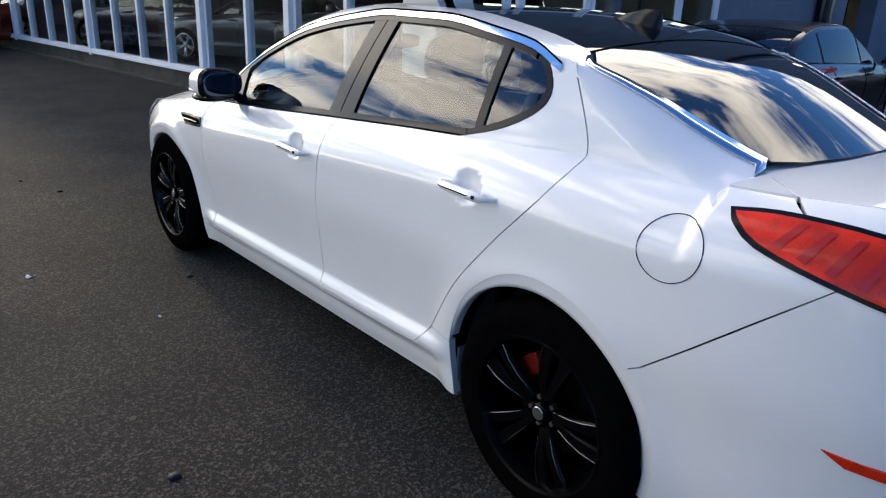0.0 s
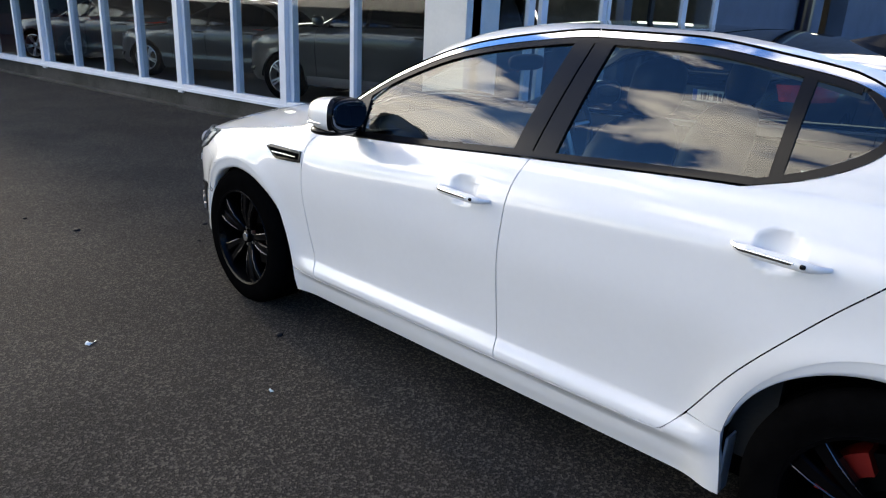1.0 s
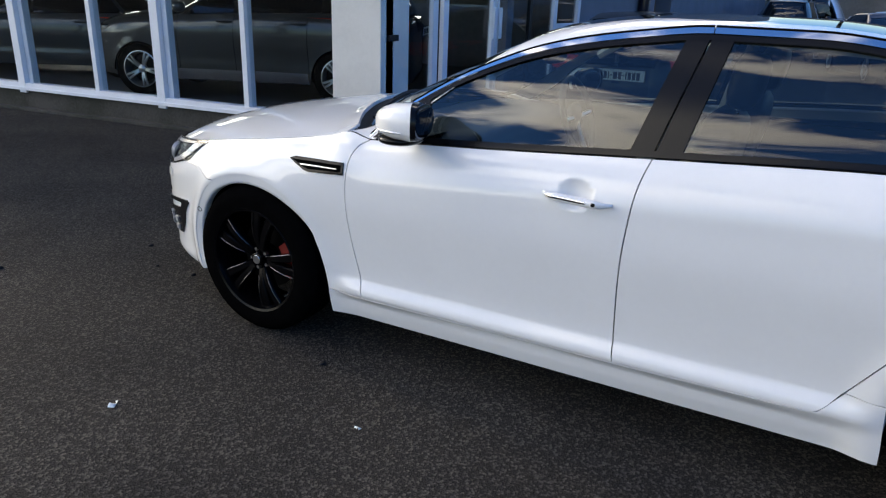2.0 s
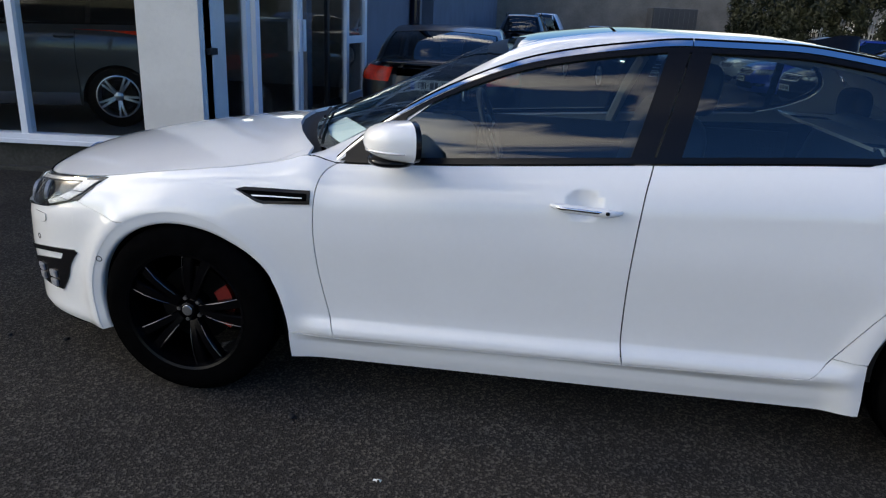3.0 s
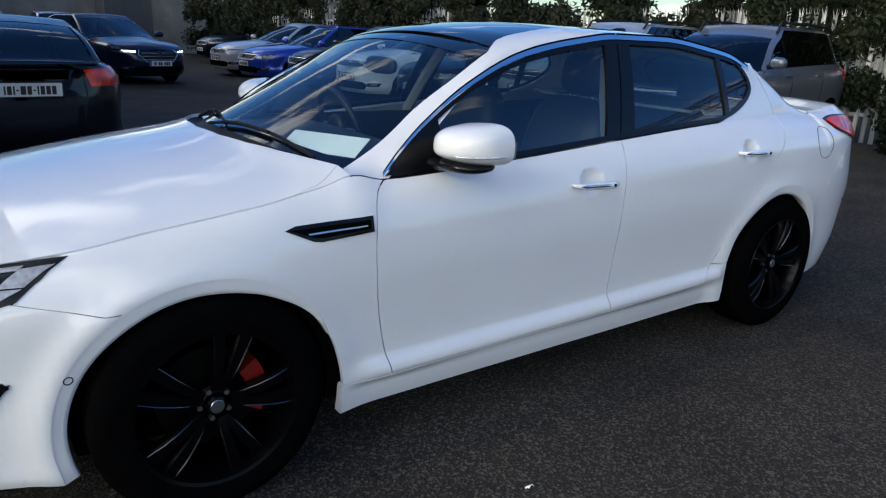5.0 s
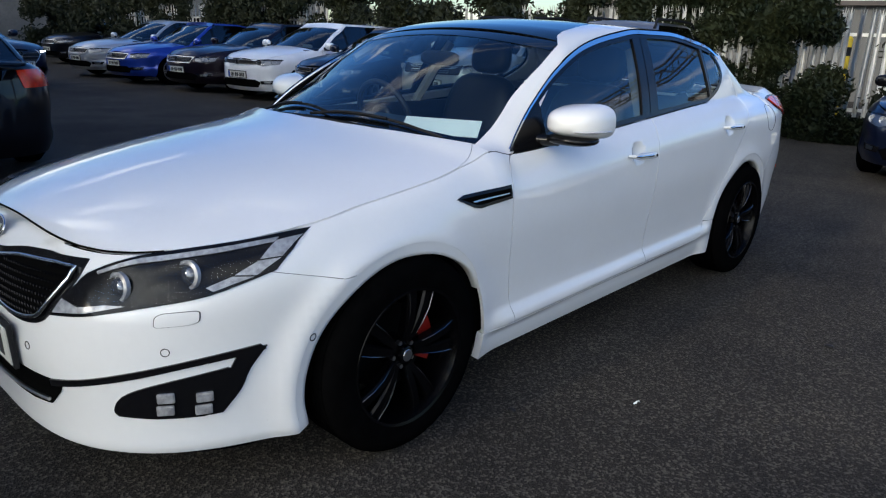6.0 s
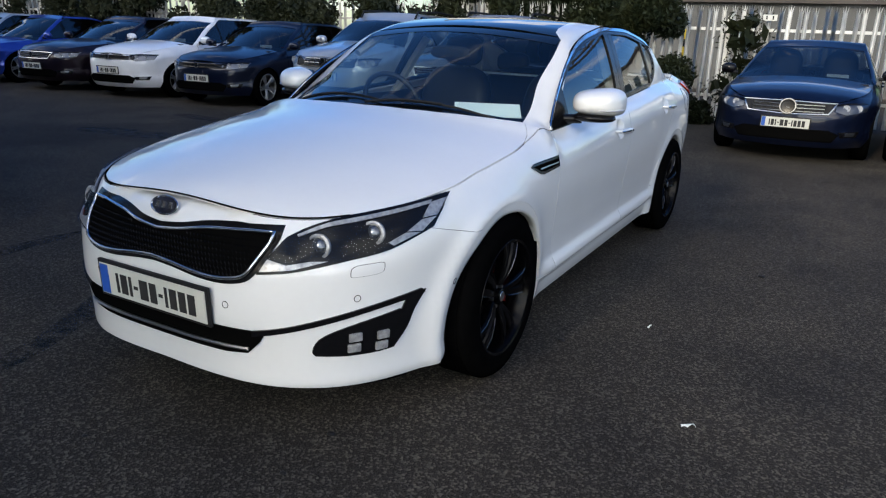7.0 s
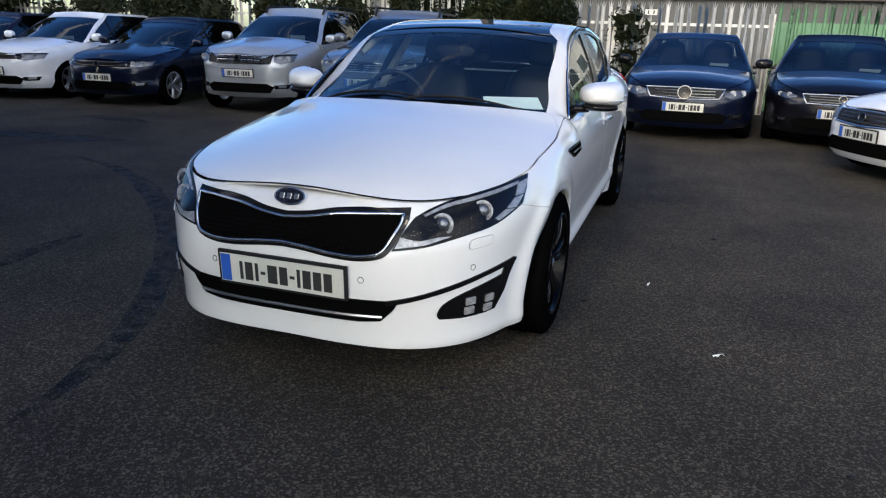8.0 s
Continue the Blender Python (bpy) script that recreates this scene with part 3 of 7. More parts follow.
# ---- wheels ----
def tyre_mesh(r, rim, w):
    prof = [(-w / 2, rim - 0.01), (-w / 2 - 0.004, rim + 0.012), (-w / 2 - 0.006, (r + rim) / 2), (-w / 2 + 0.010, r - 0.014), (-w / 2 + 0.028, r - 0.002)]
    for k in range(4):
        a = -w / 2 + 0.04 + k * (w - 0.08) / 3
        prof += [(a - 0.006, r), (a - 0.004, r - 0.006), (a + 0.004, r - 0.006), (a + 0.006, r)]
    prof += [(w / 2 - 0.028, r - 0.002), (w / 2 - 0.010, r - 0.014), (w / 2 + 0.006, (r + rim) / 2), (w / 2 + 0.004, rim + 0.012), (w / 2, rim - 0.01)]
    bm = bmesh.new()
    steps = 64
    rings = [[bm.verts.new((a, rr * math.cos(2 * math.pi * i / steps), rr * math.sin(2 * math.pi * i / steps))) for i in range(steps)] for a, rr in prof]
    for ra, rb in zip(rings, rings[1:]):
        for i in range(steps):
            bm.faces.new((ra[i], ra[(i + 1) % steps], rb[(i + 1) % steps], rb[i]))
    bmesh.ops.recalc_face_normals(bm, faces=bm.faces)
    return smooth(bm, 40)


def spoke(bm, angle, r0, r1, w0, w1, face0, face1, thick, skew=0.0):
    """One spoke in the wheel's plane; the outer side of the wheel is towards -x."""
    d, s = Vector((0, math.cos(angle), math.sin(angle))), Vector((0, -math.sin(angle), math.cos(angle)))
    rows = []
    for k in range(5):
        t = k / 4
        r, w, f = r0 + (r1 - r0) * t, w0 + (w1 - w0) * t, face0 + (face1 - face0) * t - 0.012 * math.sin(math.pi * t)
        c = d * r + s * skew * t
        rows.append([bm.verts.new(c + s * a * w + Vector((b, 0, 0))) for a, b in ((-0.5, f + 0.008), (-0.36, f), (0.36, f), (0.5, f + 0.008), (0.42, f + thick), (-0.42, f + thick))])
    for ra, rb in zip(rows, rows[1:]):
        for i in range(6):
            bm.faces.new((ra[i], ra[(i + 1) % 6], rb[(i + 1) % 6], rb[i]))
    bm.faces.new(rows[0][::-1])
    bm.faces.new(rows[-1])


def show_wheel(parent, x, y, z, side):
    """Black five-twin-spoke wheel with machined edges, brake disc and red caliper. side -1: the car's left."""
    w = new("wheel")
    w.parent = parent
    w.matrix_basis = pose(x, y, z, 0, 0, 0 if side < 0 else 180) @ pose(0, 0, 0, 14, 0, 0)
    part("tyre", tyre_mesh(0.335, 0.235, 0.215), RUBBER, w)
    part("rim_barrel", lathe([(-0.105, 0.240), (-0.112, 0.236), (-0.108, 0.226), (-0.085, 0.218), (-0.03, 0.205), (0.09, 0.215), (0.105, 0.238)], 64, caps=False), BLACK_ALLOY, w)
    bm = bmesh.new()
    for k in range(5):
        a = 2 * math.pi * k / 5 + math.pi / 2
        for q in (-1, 1):
            spoke(bm, a + q * 0.15, 0.045, 0.222, 0.026, 0.042, -0.075, -0.090, 0.040, q * 0.004)
    bmesh.ops.recalc_face_normals(bm, faces=bm.faces)
    part("spokes", smooth(bm, 30), BLACK_ALLOY, w)
    for k in range(5):
        a = 2 * math.pi * k / 5 + math.pi / 2
        for q in (-1, 1):
            turn = a + q * 0.15
            d, s = Vector((0, math.cos(turn), math.sin(turn))), Vector((0, -math.sin(turn), math.cos(turn)))
            pts = [d * r + s * q * (0.004 * (r - 0.045) / 0.177 + w0) + Vector((f, 0, 0)) for r, f, w0 in ((0.075, -0.082, 0.012), (0.12, -0.0945, 0.014), (0.17, -0.099, 0.0165), (0.219, -0.093, 0.019))]
            part("machined_edge", tube(pts, [0.0008, 0.0020, 0.0024, 0.0018], 6), CUT_ALLOY, w)
    part("hub_cap", lathe([(-0.088, 0.0), (-0.088, 0.022), (-0.084, 0.029), (-0.06, 0.032), (-0.05, 0.05), (0.0, 0.055)], 32), BLACK_ALLOY, w)
    part("hub_badge", lathe([(-0.0895, 0.0), (-0.0895, 0.019), (-0.0875, 0.021)], 24), SATIN, w)
    for k in range(5):
        a = 2 * math.pi * (k + 0.5) / 5 + math.pi / 2
        part("wheel_nut", lathe([(-0.071, 0.0), (-0.071, 0.008), (-0.055, 0.009)], 6, at=(0, 0.044 * math.cos(a), 0.044 * math.sin(a))), SATIN, w)
    part("brake_disc", lathe([(-0.002, 0.06), (-0.002, 0.15), (0.018, 0.15), (0.018, 0.06)], 48), DISC, w)
    if abs(y) > 0:
        bm = bmesh.new()
        f = math.copysign(1, -y)
        for k in range(9):
            a = radians(-14 + 8.0 * k)
            for r, b in ((0.105, 0.0), (0.165, 0.0)):
                for xx in (-0.035, 0.045):
                    bm.verts.new((xx, f * (-1 if side > 0 else 1) * r * math.cos(a), r * math.sin(a)))
        bm.verts.ensure_lookup_table()
        vs = bm.verts
        for k in range(8):
            a, b = 4 * k, 4 * (k + 1)
            for p, q in ((0, 1), (1, 3), (3, 2), (2, 0)):
                bm.faces.new((vs[a + p], vs[a + q], vs[b + q], vs[b + p]))
        bm.faces.new([vs[i] for i in (0, 1, 3, 2)])
        bm.faces.new([vs[32 + i] for i in (0, 2, 3, 1)])
        bmesh.ops.recalc_face_normals(bm, faces=bm.faces)
        part("brake_caliper", bm, RED_PAINT, w, "red painted brake caliper")
    return w


# ---- the white saloon ----
def number_plate(parent, m, width=0.52, height=0.112, flag=True, back=False):
    """A number plate with its characters as plain bars."""
    p = new("number_plate")
    p.parent = parent
    p.matrix_basis = m
    part("plate_holder", boxed(-width / 2 - 0.012, width / 2 + 0.012, -0.004, 0.010, -height / 2 - 0.012, height / 2 + 0.012, 0.004), BLACK_PLASTIC, p)
    part("plate_face", boxed(-width / 2, width / 2, 0.010, 0.013, -height / 2, height / 2), PLATE_WHITE, p)
    if flag:
        part("plate_band", boxed(width / 2 - 0.045, width / 2 - 0.003, 0.013, 0.0145, -height / 2 + 0.003, height / 2 - 0.003), PLATE_BLUE, p)
    x = width / 2 - 0.085
    for w, tall in ((0.013, 1), (0.033, 1), (0.013, 1), (0.020, 0), (0.040, 1), (0.033, 1), (0.020, 0), (0.013, 1), (0.033, 1), (0.033, 1), (0.033, 1)):
        h = height * 0.32 if tall else 0.006
        part("plate_bar", boxed(x - w, x, 0.013, 0.0148, -h - 0.004, h - 0.004), PRINT, p)
        x -= w + 0.0105
    return p


def mirror_line(pts):
    """Closes an outline given for x <= 0 from bottom centre round to top centre."""
    return pts + [(-x, z) for x, z in reversed(pts) if abs(x) > 1e-6]


def show_car():
    S = saloon_shape()
    car = thing("saloon_car", pose(0, 0, 0), "white four-door saloon car with black glass roof and black wheels", "car")
    A = bend([(0.822, 0.286), (0.873, 0.506), (0.894, 0.691), (0.889, 0.836), (0.868, 0.900), (0.830, 0.930)])
    B = bend([(-0.216, 0.308), (-0.203, 0.409), (-0.201, 0.659), (-0.218, 0.890), (-0.242, 1.003)])
    C = bend([(-0.79, 0.328), (-0.835, 0.338), (-0.894, 0.410), (-1.014, 0.596), (-1.178, 0.793), (-1.299, 0.922), (-1.352, 1.000), (-1.372, 1.053), (-1.366, 1.10), (-1.320, 1.18), (-1.235, 1.298)])
    ra = (-1.36, 0.333, 0.364)
    arch_r0 = curve((-22, 0.352), (60, 0.356), (90, 0.357), (120, 0.372), (147, 0.398), (169, 0.406), (196, 0.43))
    lip_w = curve((-22, 0.038), (100, 0.043), (120, 0.036), (135, 0.022), (155, 0.0))

    rear_lip = curve((11, 0.0), (50, 0.020), (90, 0.044), (195, 0.044))

    def rear_arch(a0, a1, n=26, lip=1.0):
        """The rear wheel opening with its rolled flange."""
        out = []
        for i in range(n + 1):
            a = a0 + (a1 - a0) * i / max(n, 1)
            r = 0.364 + lip * rear_lip(a)
            out.append((-1.36 + r * math.cos(radians(a)), 0.333 + r * math.sin(radians(a))))
        return out

    def front_arch(a0, a1, n=26, lip=1.0):
        """The front wheel opening; lip 1 is the outer edge of its rolled flange."""
        out = []
        for i in range(n + 1):
            a = a0 + (a1 - a0) * i / max(n, 1)
            r = arch_r0(a) + lip * lip_w(a)
            out.append((1.418 + r * math.cos(radians(a)), 0.318 + r * math.sin(radians(a))))
        return out

    def belt(y0, y1, n=10, d=0.0):
        return [(y0 + (y1 - y0) * i / n, S.rim_z(y0 + (y1 - y0) * i / n) + d) for i in range(n + 1)]
    dlo = curve((-1.30, 1.12), (-1.245, 1.215), (-1.19, 1.262), (-1.10, 1.306), (-0.95, 1.334), (-0.628, 1.371), (-0.339, 1.372), (-0.123, 1.350), (0.171, 1.297), (0.437, 1.200), (0.66, 1.075), (0.80, 0.965), (0.83, 0.935))

    def header(y0, y1, n=16, d=0.0):
        return [(y0 + (y1 - y0) * i / n, dlo(y0 + (y1 - y0) * i / n) + d) for i in range(n + 1)]

    wide = curve((-1.78, 0.18), (-1.5, 0.11), (-1.26, 0.05), (-1.19, 0.12), (-0.6, 0.12), (0.0, 0.10), (0.22, 0.09), (0.30, 0.045), (0.34, 0.045))
    screen_x = curve((0.27, 0.578), (0.445, 0.60), (0.605, 0.608), (0.816, 0.655), (0.95, 0.665))
    def shoulder(y):
        """How far down the quarter panel the soft shoulder over the rear screen begins."""
        t = min(1.0, max(0.0, (-1.24 - y) / 0.14)) * min(1.0, max(0.0, (y + 1.76) / 0.22))
        return 0.055 * t * t * (3 - 2 * t)

    for side in (-1, 1):
        at = S.side_at if side < 0 else mirrored(S.side_at)
        out = (side, 0, 0)

        def side_panel(name, poly, material=WHITE_PAINT, gap=0.0023, cell=0.025, label="", depth=0.014, off=0.0, parent=car):
            return panel(name, [(at, inset(poly, gap) if gap else poly, cell, out)], material, parent, label, depth, off)
        # doors
        Q_OUT = bend([(-0.93, 1.052), (-1.04, 1.083), (-1.12, 1.118), (-1.172, 1.152), (-1.198, 1.186), (-1.196, 1.225), (-1.168, 1.268), (-1.130, 1.305)], 3)
        q_in = bend([(-0.93, 1.068), (-1.03, 1.100), (-1.10, 1.132), (-1.152, 1.164), (-1.176, 1.192), (-1.176, 1.222), (-1.150, 1.262), (-1.110, 1.296)], 3)
        bottom_f = [(-0.216 + (0.822 + 0.216) * i / 8, 0.308 + (0.286 - 0.308) * i / 8) for i in range(9)]
        front_door = side_panel("front_door", bottom_f + A[1:] + belt(0.82, -0.242, 16)[0:] + B[::-1][1:], cell=(0.020, 0.010))
        bottom_r = [(-0.79 + (-0.216 + 0.79) * i / 6, 0.328 + (0.308 - 0.328) * i / 6) for i in range(7)]
        rear_door = side_panel("rear_door", bottom_r + B[1:] + belt(-0.26, -0.90, 12) + Q_OUT + [(-1.135, 1.312), (-1.225, 1.300)] + C[::-1][1:], cell=(0.020, 0.010))
        # fender, sill, quarter
        arch_f = front_arch(60.5, 183.6, 30)

        for opening, a0, a1 in ((front_arch, -19, 156), (rear_arch, 194, 14)):
            def flange(u, v, at=at, side=side):
                a = a0 + (a1 - a0) * u
                (y0, z0), (y1, z1) = opening(a, a, 0, 1.12)[0], opening(a, a, 0, 0.0)[0]
                w = min(1.0, v / 0.7)
                p = at(y0, z0)
                tuck = 0.001 + 0.006 * w + (0.03 * (v - 0.7) / 0.3 if v > 0.7 else 0.0)
                return Vector((p.x - side * tuck, y0 + (y1 - y0) * w, z0 + (z1 - z0) * w))
            bm = grid(flange, 44, 6)
            bmesh.ops.recalc_face_normals(bm, faces=bm.faces)
            part("arch_flange", bm, WHITE_PAINT, car)
        top = [(0.87 + 0.02 * k, S.rim_z(0.87 + 0.02 * k) - 0.001) for k in range(44)]
        side_panel("front_fender", A + top + [(1.77, 0.79), (1.82, 0.745), (1.852, 0.706), (1.741, 0.679), (1.66, 0.661)] + arch_f + [(0.95, 0.288)], gap=0.0016)
        side_panel("sill", [(1.003, 0.290), (0.95, 0.2862), (0.822, 0.284)] + bottom_f[::-1][1:] + bottom_r[::-1][1:] + [(-0.835, 0.338), (-0.894, 0.408), (-1.002, 0.402), (-1.008, 0.33), (-1.016, 0.26), (-1.020, 0.200), (-0.9, 0.197), (-0.3, 0.190), (0.4, 0.184), (0.93, 0.178), (1.0, 0.176)], depth=0.03)
        part("mud_flap", boxed(side * 0.775 - 0.030, side * 0.775 + 0.030, -1.012, -1.004, 0.19, 0.37, 0.003), FLAP_GREY, car, "grey plastic flap in the wheel arch")
        arch_r = rear_arch(138.5, 11, 28)
        rail_pts = [(y, S.rail(y)[1] - 0.012 - shoulder(y)) for y in (-1.24, -1.28, -1.32, -1.36, -1.40, -1.45, -1.5, -1.55, -1.6, -1.64, -1.68, -1.71, -1.74)]
        deck_pts = [(y, S.rim_z(y) - 0.002) for y in (-1.76, -1.78, -1.81, -1.84, -1.87, -1.90)] + [(-1.95, 1.046)]
        quarter = [p for p in C if p[1] > 0.405] + rail_pts + deck_pts + [(-2.07, 1.03), (-2.06, 0.93), (-1.93, 0.82), (-1.81, 0.715), (-1.70, 0.622)]
        side_panel("rear_quarter", quarter + arch_r + [(-0.96, 0.402), (-0.90, 0.408)], gap=0.0016)
        side_panel("rear_bumper_side", [(-1.70, 0.620), (-1.81, 0.713), (-1.93, 0.818), (-2.06, 0.93), (-2.16, 0.95), (-2.16, 0.22), (-1.80, 0.20), (-1.735, 0.24)] + rear_arch(195, 138.5, 12), gap=0.0012)
        # window surround, black pillars and glass
        strip = belt(0.80, -0.93, 24, 0.003)
        upper = [(y, z + 0.020) for y, z in strip[::-1]]
        side_panel("belt_trim", strip + upper, GLOSS_BLACK, 0, 0.06, off=0.004)
        side_panel("front_pillar_trim", [(-0.165, 1.012), (-0.239, 1.012), (-0.334, 1.366), (-0.262, 1.358)], GLOSS_BLACK, 0.001, 0.05, off=0.002, parent=front_door)
        side_panel("rear_pillar_trim", [(-0.244, 1.012), (-0.325, 1.012), (-0.405, 1.366), (-0.339, 1.368)], GLOSS_BLACK, 0.001, 0.05, off=0.002, parent=rear_door)
        fg = [(-0.165, 1.018), (-0.265, 1.353)] + header(-0.262, 0.60, 16, -0.014) + [(0.60, 0.965)] + belt(0.58, -0.16, 8, 0.018)
        pane = side_panel("front_window", fg, SIDE_GLASS, 0, 0.05, "dark tinted window pane", 0, -0.006, front_door)
        rg = [(-0.963, 1.078), (-0.968, 1.318)] + header(-0.95, -0.404, 10, -0.014) + [(-0.326, 1.020)] + belt(-0.335, -0.93, 6, 0.018)
        pane2 = side_panel("rear_window", rg, SIDE_GLASS, 0, 0.05, "dark tinted window pane", 0, -0.006, rear_door)
        qg = [(-0.992, 1.085)] + [p for p in q_in if p[0] < -0.995] + [(-1.06, 1.304), (-0.992, 1.316)]
        pane3 = side_panel("quarter_window", qg, SIDE_GLASS, 0, 0.05, "", 0, -0.004, rear_door)
        side_panel("window_divider", [(-0.958, 1.064), (-0.990, 1.075), (-0.996, 1.328), (-0.963, 1.328)], GLOSS_BLACK, 0, 0.05, off=0.002, parent=rear_door)
        side_panel("quarter_surround", Q_OUT + q_in[::-1], GLOSS_BLACK, 0, 0.04, "", 0.004, 0.002, rear_door)
        side_panel("mirror_sail", [(0.595, 0.955)] + header(0.595, 0.80, 6, -0.01) + [(0.82, 0.94)], GLOSS_BLACK, 0, 0.05, off=0.003, parent=front_door)
        # header: black seal, chrome strip and white roof rail
        seal = header(0.80, -1.10, 40, -0.014)
        seal_up = header(-1.10, 0.80, 40, 0.002)
        side_panel("window_seal", seal + seal_up, GLOSS_BLACK, 0, 0.08, off=0.003)
        ys = [0.83 - i * (0.83 + 1.66) / 60 for i in range(61)]

        def chrome_z(y):
            return dlo(y) + 0.004 if y > -1.10 else max(S.rail(y)[1] - 0.045, 0) + 0.0 if y < -1.30 else dlo(-1.10) + 0.004 + (S.rail(-1.30)[1] - 0.045 - dlo(-1.10) - 0.004) * (y + 1.10) / (-0.20)
        cz = [(y, chrome_z(y)) for y in ys if y > -0.330] + [(-0.338, chrome_z(-0.338))]
        cz2 = [(-0.341, chrome_z(-0.341))] + [(y, chrome_z(y)) for y in ys if -1.215 < y < -0.35]
        for line in (cz, cz2):
            side_panel("chrome_strip", line + [(y, z + 0.020 - 0.009 * min(1.0, max(0.0, (y - 0.1) / 0.5))) for y, z in line[::-1]], CHROME, 0, 0.05, "polished chrome window strip", 0.006, 0.006)
            top = [(y, z + 0.020 - 0.009 * min(1.0, max(0.0, (y - 0.1) / 0.5))) for y, z in line]
            side_panel("chrome_gap", [(y, z - 0.002) for y, z in top] + [(y, z + 0.0035) for y, z in top[::-1]], DARK, 0, 0.05, "", 0, 0.0075)
        # rail: from the chrome up over the edge to the roof glass
        def rail_strip(u, v, S=S, side=side):
            y = 0.96 - u * (0.96 + 1.76)
            rx, rz = S.rail(y)
            xi = screen_x(y) if y > 0.30 else rx - wide(y)
            pc = Vector((-xi, y, S.roof_z(xi, y)))
            if y > 0.79:
                pa = Vector((-S.rim(y), y, S.rim_z(y) + 0.001))
                pb = (pa + pc) / 2 + Vector((0, 0, 0.006))
            else:
                zb = min(chrome_z(y) + 0.020, rz - 0.012) if y > -1.2 else rz - 0.015 - shoulder(y)
                pa = Vector((-S.half(y, zb), y, zb))
                pb = Vector((-rx, y, rz))
            p = pa * (1 - v) ** 2 + pb * (2 * v * (1 - v)) + pc * v * v
            return Vector((p.x * -side, p.y, p.z))
        bm = grid(rail_strip, 90, 8)
        bmesh.ops.recalc_face_normals(bm, faces=bm.faces)
        part("roof_rail", bm, WHITE_PAINT, car)
        # near-black shell stands in for the shade behind the gaps; wheel housings
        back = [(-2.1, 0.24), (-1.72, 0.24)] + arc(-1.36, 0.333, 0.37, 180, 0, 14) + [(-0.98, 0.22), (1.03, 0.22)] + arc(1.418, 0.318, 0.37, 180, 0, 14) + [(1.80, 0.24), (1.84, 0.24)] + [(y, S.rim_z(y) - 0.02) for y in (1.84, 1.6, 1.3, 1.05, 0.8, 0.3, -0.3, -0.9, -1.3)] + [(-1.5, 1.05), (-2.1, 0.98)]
        panel("gap_shade_shell", [(at, back, 0.06, out)], DARK, car, depth=0, off=-0.045)
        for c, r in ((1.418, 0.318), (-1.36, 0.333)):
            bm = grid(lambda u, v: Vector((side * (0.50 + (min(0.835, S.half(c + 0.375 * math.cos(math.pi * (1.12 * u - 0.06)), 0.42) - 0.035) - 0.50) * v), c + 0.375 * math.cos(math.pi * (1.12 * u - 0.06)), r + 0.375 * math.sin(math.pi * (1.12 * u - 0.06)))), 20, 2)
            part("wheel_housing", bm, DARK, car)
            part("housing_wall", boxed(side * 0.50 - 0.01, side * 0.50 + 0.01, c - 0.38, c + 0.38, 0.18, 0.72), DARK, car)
        # fender vent
        v_out = [(1.182, 0.822), (1.15, 0.832), (0.905, 0.840), (0.905, 0.793), (1.075, 0.781), (1.10, 0.785)]
        side_panel("fender_vent", v_out, GLOSS_BLACK, 0, 0.03, "gloss black side vent with a bright bar", 0.008, 0.006)
        side_panel("vent_slot", inset(v_out, 0.011), DARK, 0, 0.03, depth=0, off=0.0085)
        side_panel("vent_bar", [(1.118, 0.808), (0.93, 0.815), (0.93, 0.8115), (1.112, 0.8035)], SATIN, 0, 0.03, "", 0.003, 0.013)
        # handles
        for door, hy, hz in ((front_door, -0.038, 0.858), (rear_door, -1.056, 0.918)):
            pts = []
            for i in range(15):
                t = i / 14
                y = hy + 0.116 - 0.232 * t
                ends = S.half(hy + 0.14, hz) * (1 - t) + S.half(hy - 0.14, hz) * t
                lift = 0.004 + 0.030 * min(1, 7 * t, 7 * (1 - t)) ** 0.5
                pts.append(Vector((side * (ends + lift), y, hz + 0.004 - 0.008 * t)))
            handle = part("door_handle", tube(pts, [0.0145 * min(1.0, 0.42 + 2.6 * min(i, 14 - i) / 14) for i in range(15)], 12, flat=0.75), WHITE_PAINT, door)
            part("handle_strip", tube([p + Vector((side * 0.0085, 0, 0.001)) for p in pts[1:11]], [0.003] + [0.0062] * 8 + [0.004], 8, flat=0.5), CHROME, handle, "chrome strip")
            lock = pts[11] + Vector((side * 0.0105, 0, 0.001))
            part("handle_lock", blob(0.003, 0.007, 0.006, 3, at=lock, nu=10, nv=6), GLOSS_BLACK, handle)
        if side < 0:
            # fuel flap outline as a thin groove
            ring = [(-1.717 + 0.080 * math.cos(t), 0.926 + 0.076 * math.sin(t)) for t in (2 * math.pi * i / 40 for i in range(40))]
            pts = [S.side_at(a, b) + surface_normal(S.side_at, a, b, Vector((-1, 0, 0))) * 0.0003 for a, b in ring]
            part("fuel_flap_gap", tube(pts, 0.0013, 6, closed=True), DARK, car)
        # mirror
        mirror = new("door_mirror")
        mirror.parent = car
        mirror.matrix_basis = pose(side * 0.905, 0.60, 1.035, 0, 0, side * -12) @ Matrix.Diagonal((1.0, 1.2, 1.0, 1))

        def housing(u, v, front, back, side=side):
            """The mirror housing: an oval outline, domed ahead, between two depths."""
            t = 2 * math.pi * u
            ox = math.copysign(abs(math.cos(t)) ** 0.66, math.cos(t))
            oz = math.copysign(abs(math.sin(t)) ** 0.66, math.sin(t))
            r = 1 - v if front > 0 else 1 - 0.05 * v
            q = ox * r
            inner = (1 - q * side) / 2
            z = oz * r * (0.082 - 0.022 * inner if oz > 0 else 0.060 - 0.012 * inner)
            y = back + (front - back) * (max(0.0, 1 - r ** 2.6) ** 0.5 if front > 0 else v)
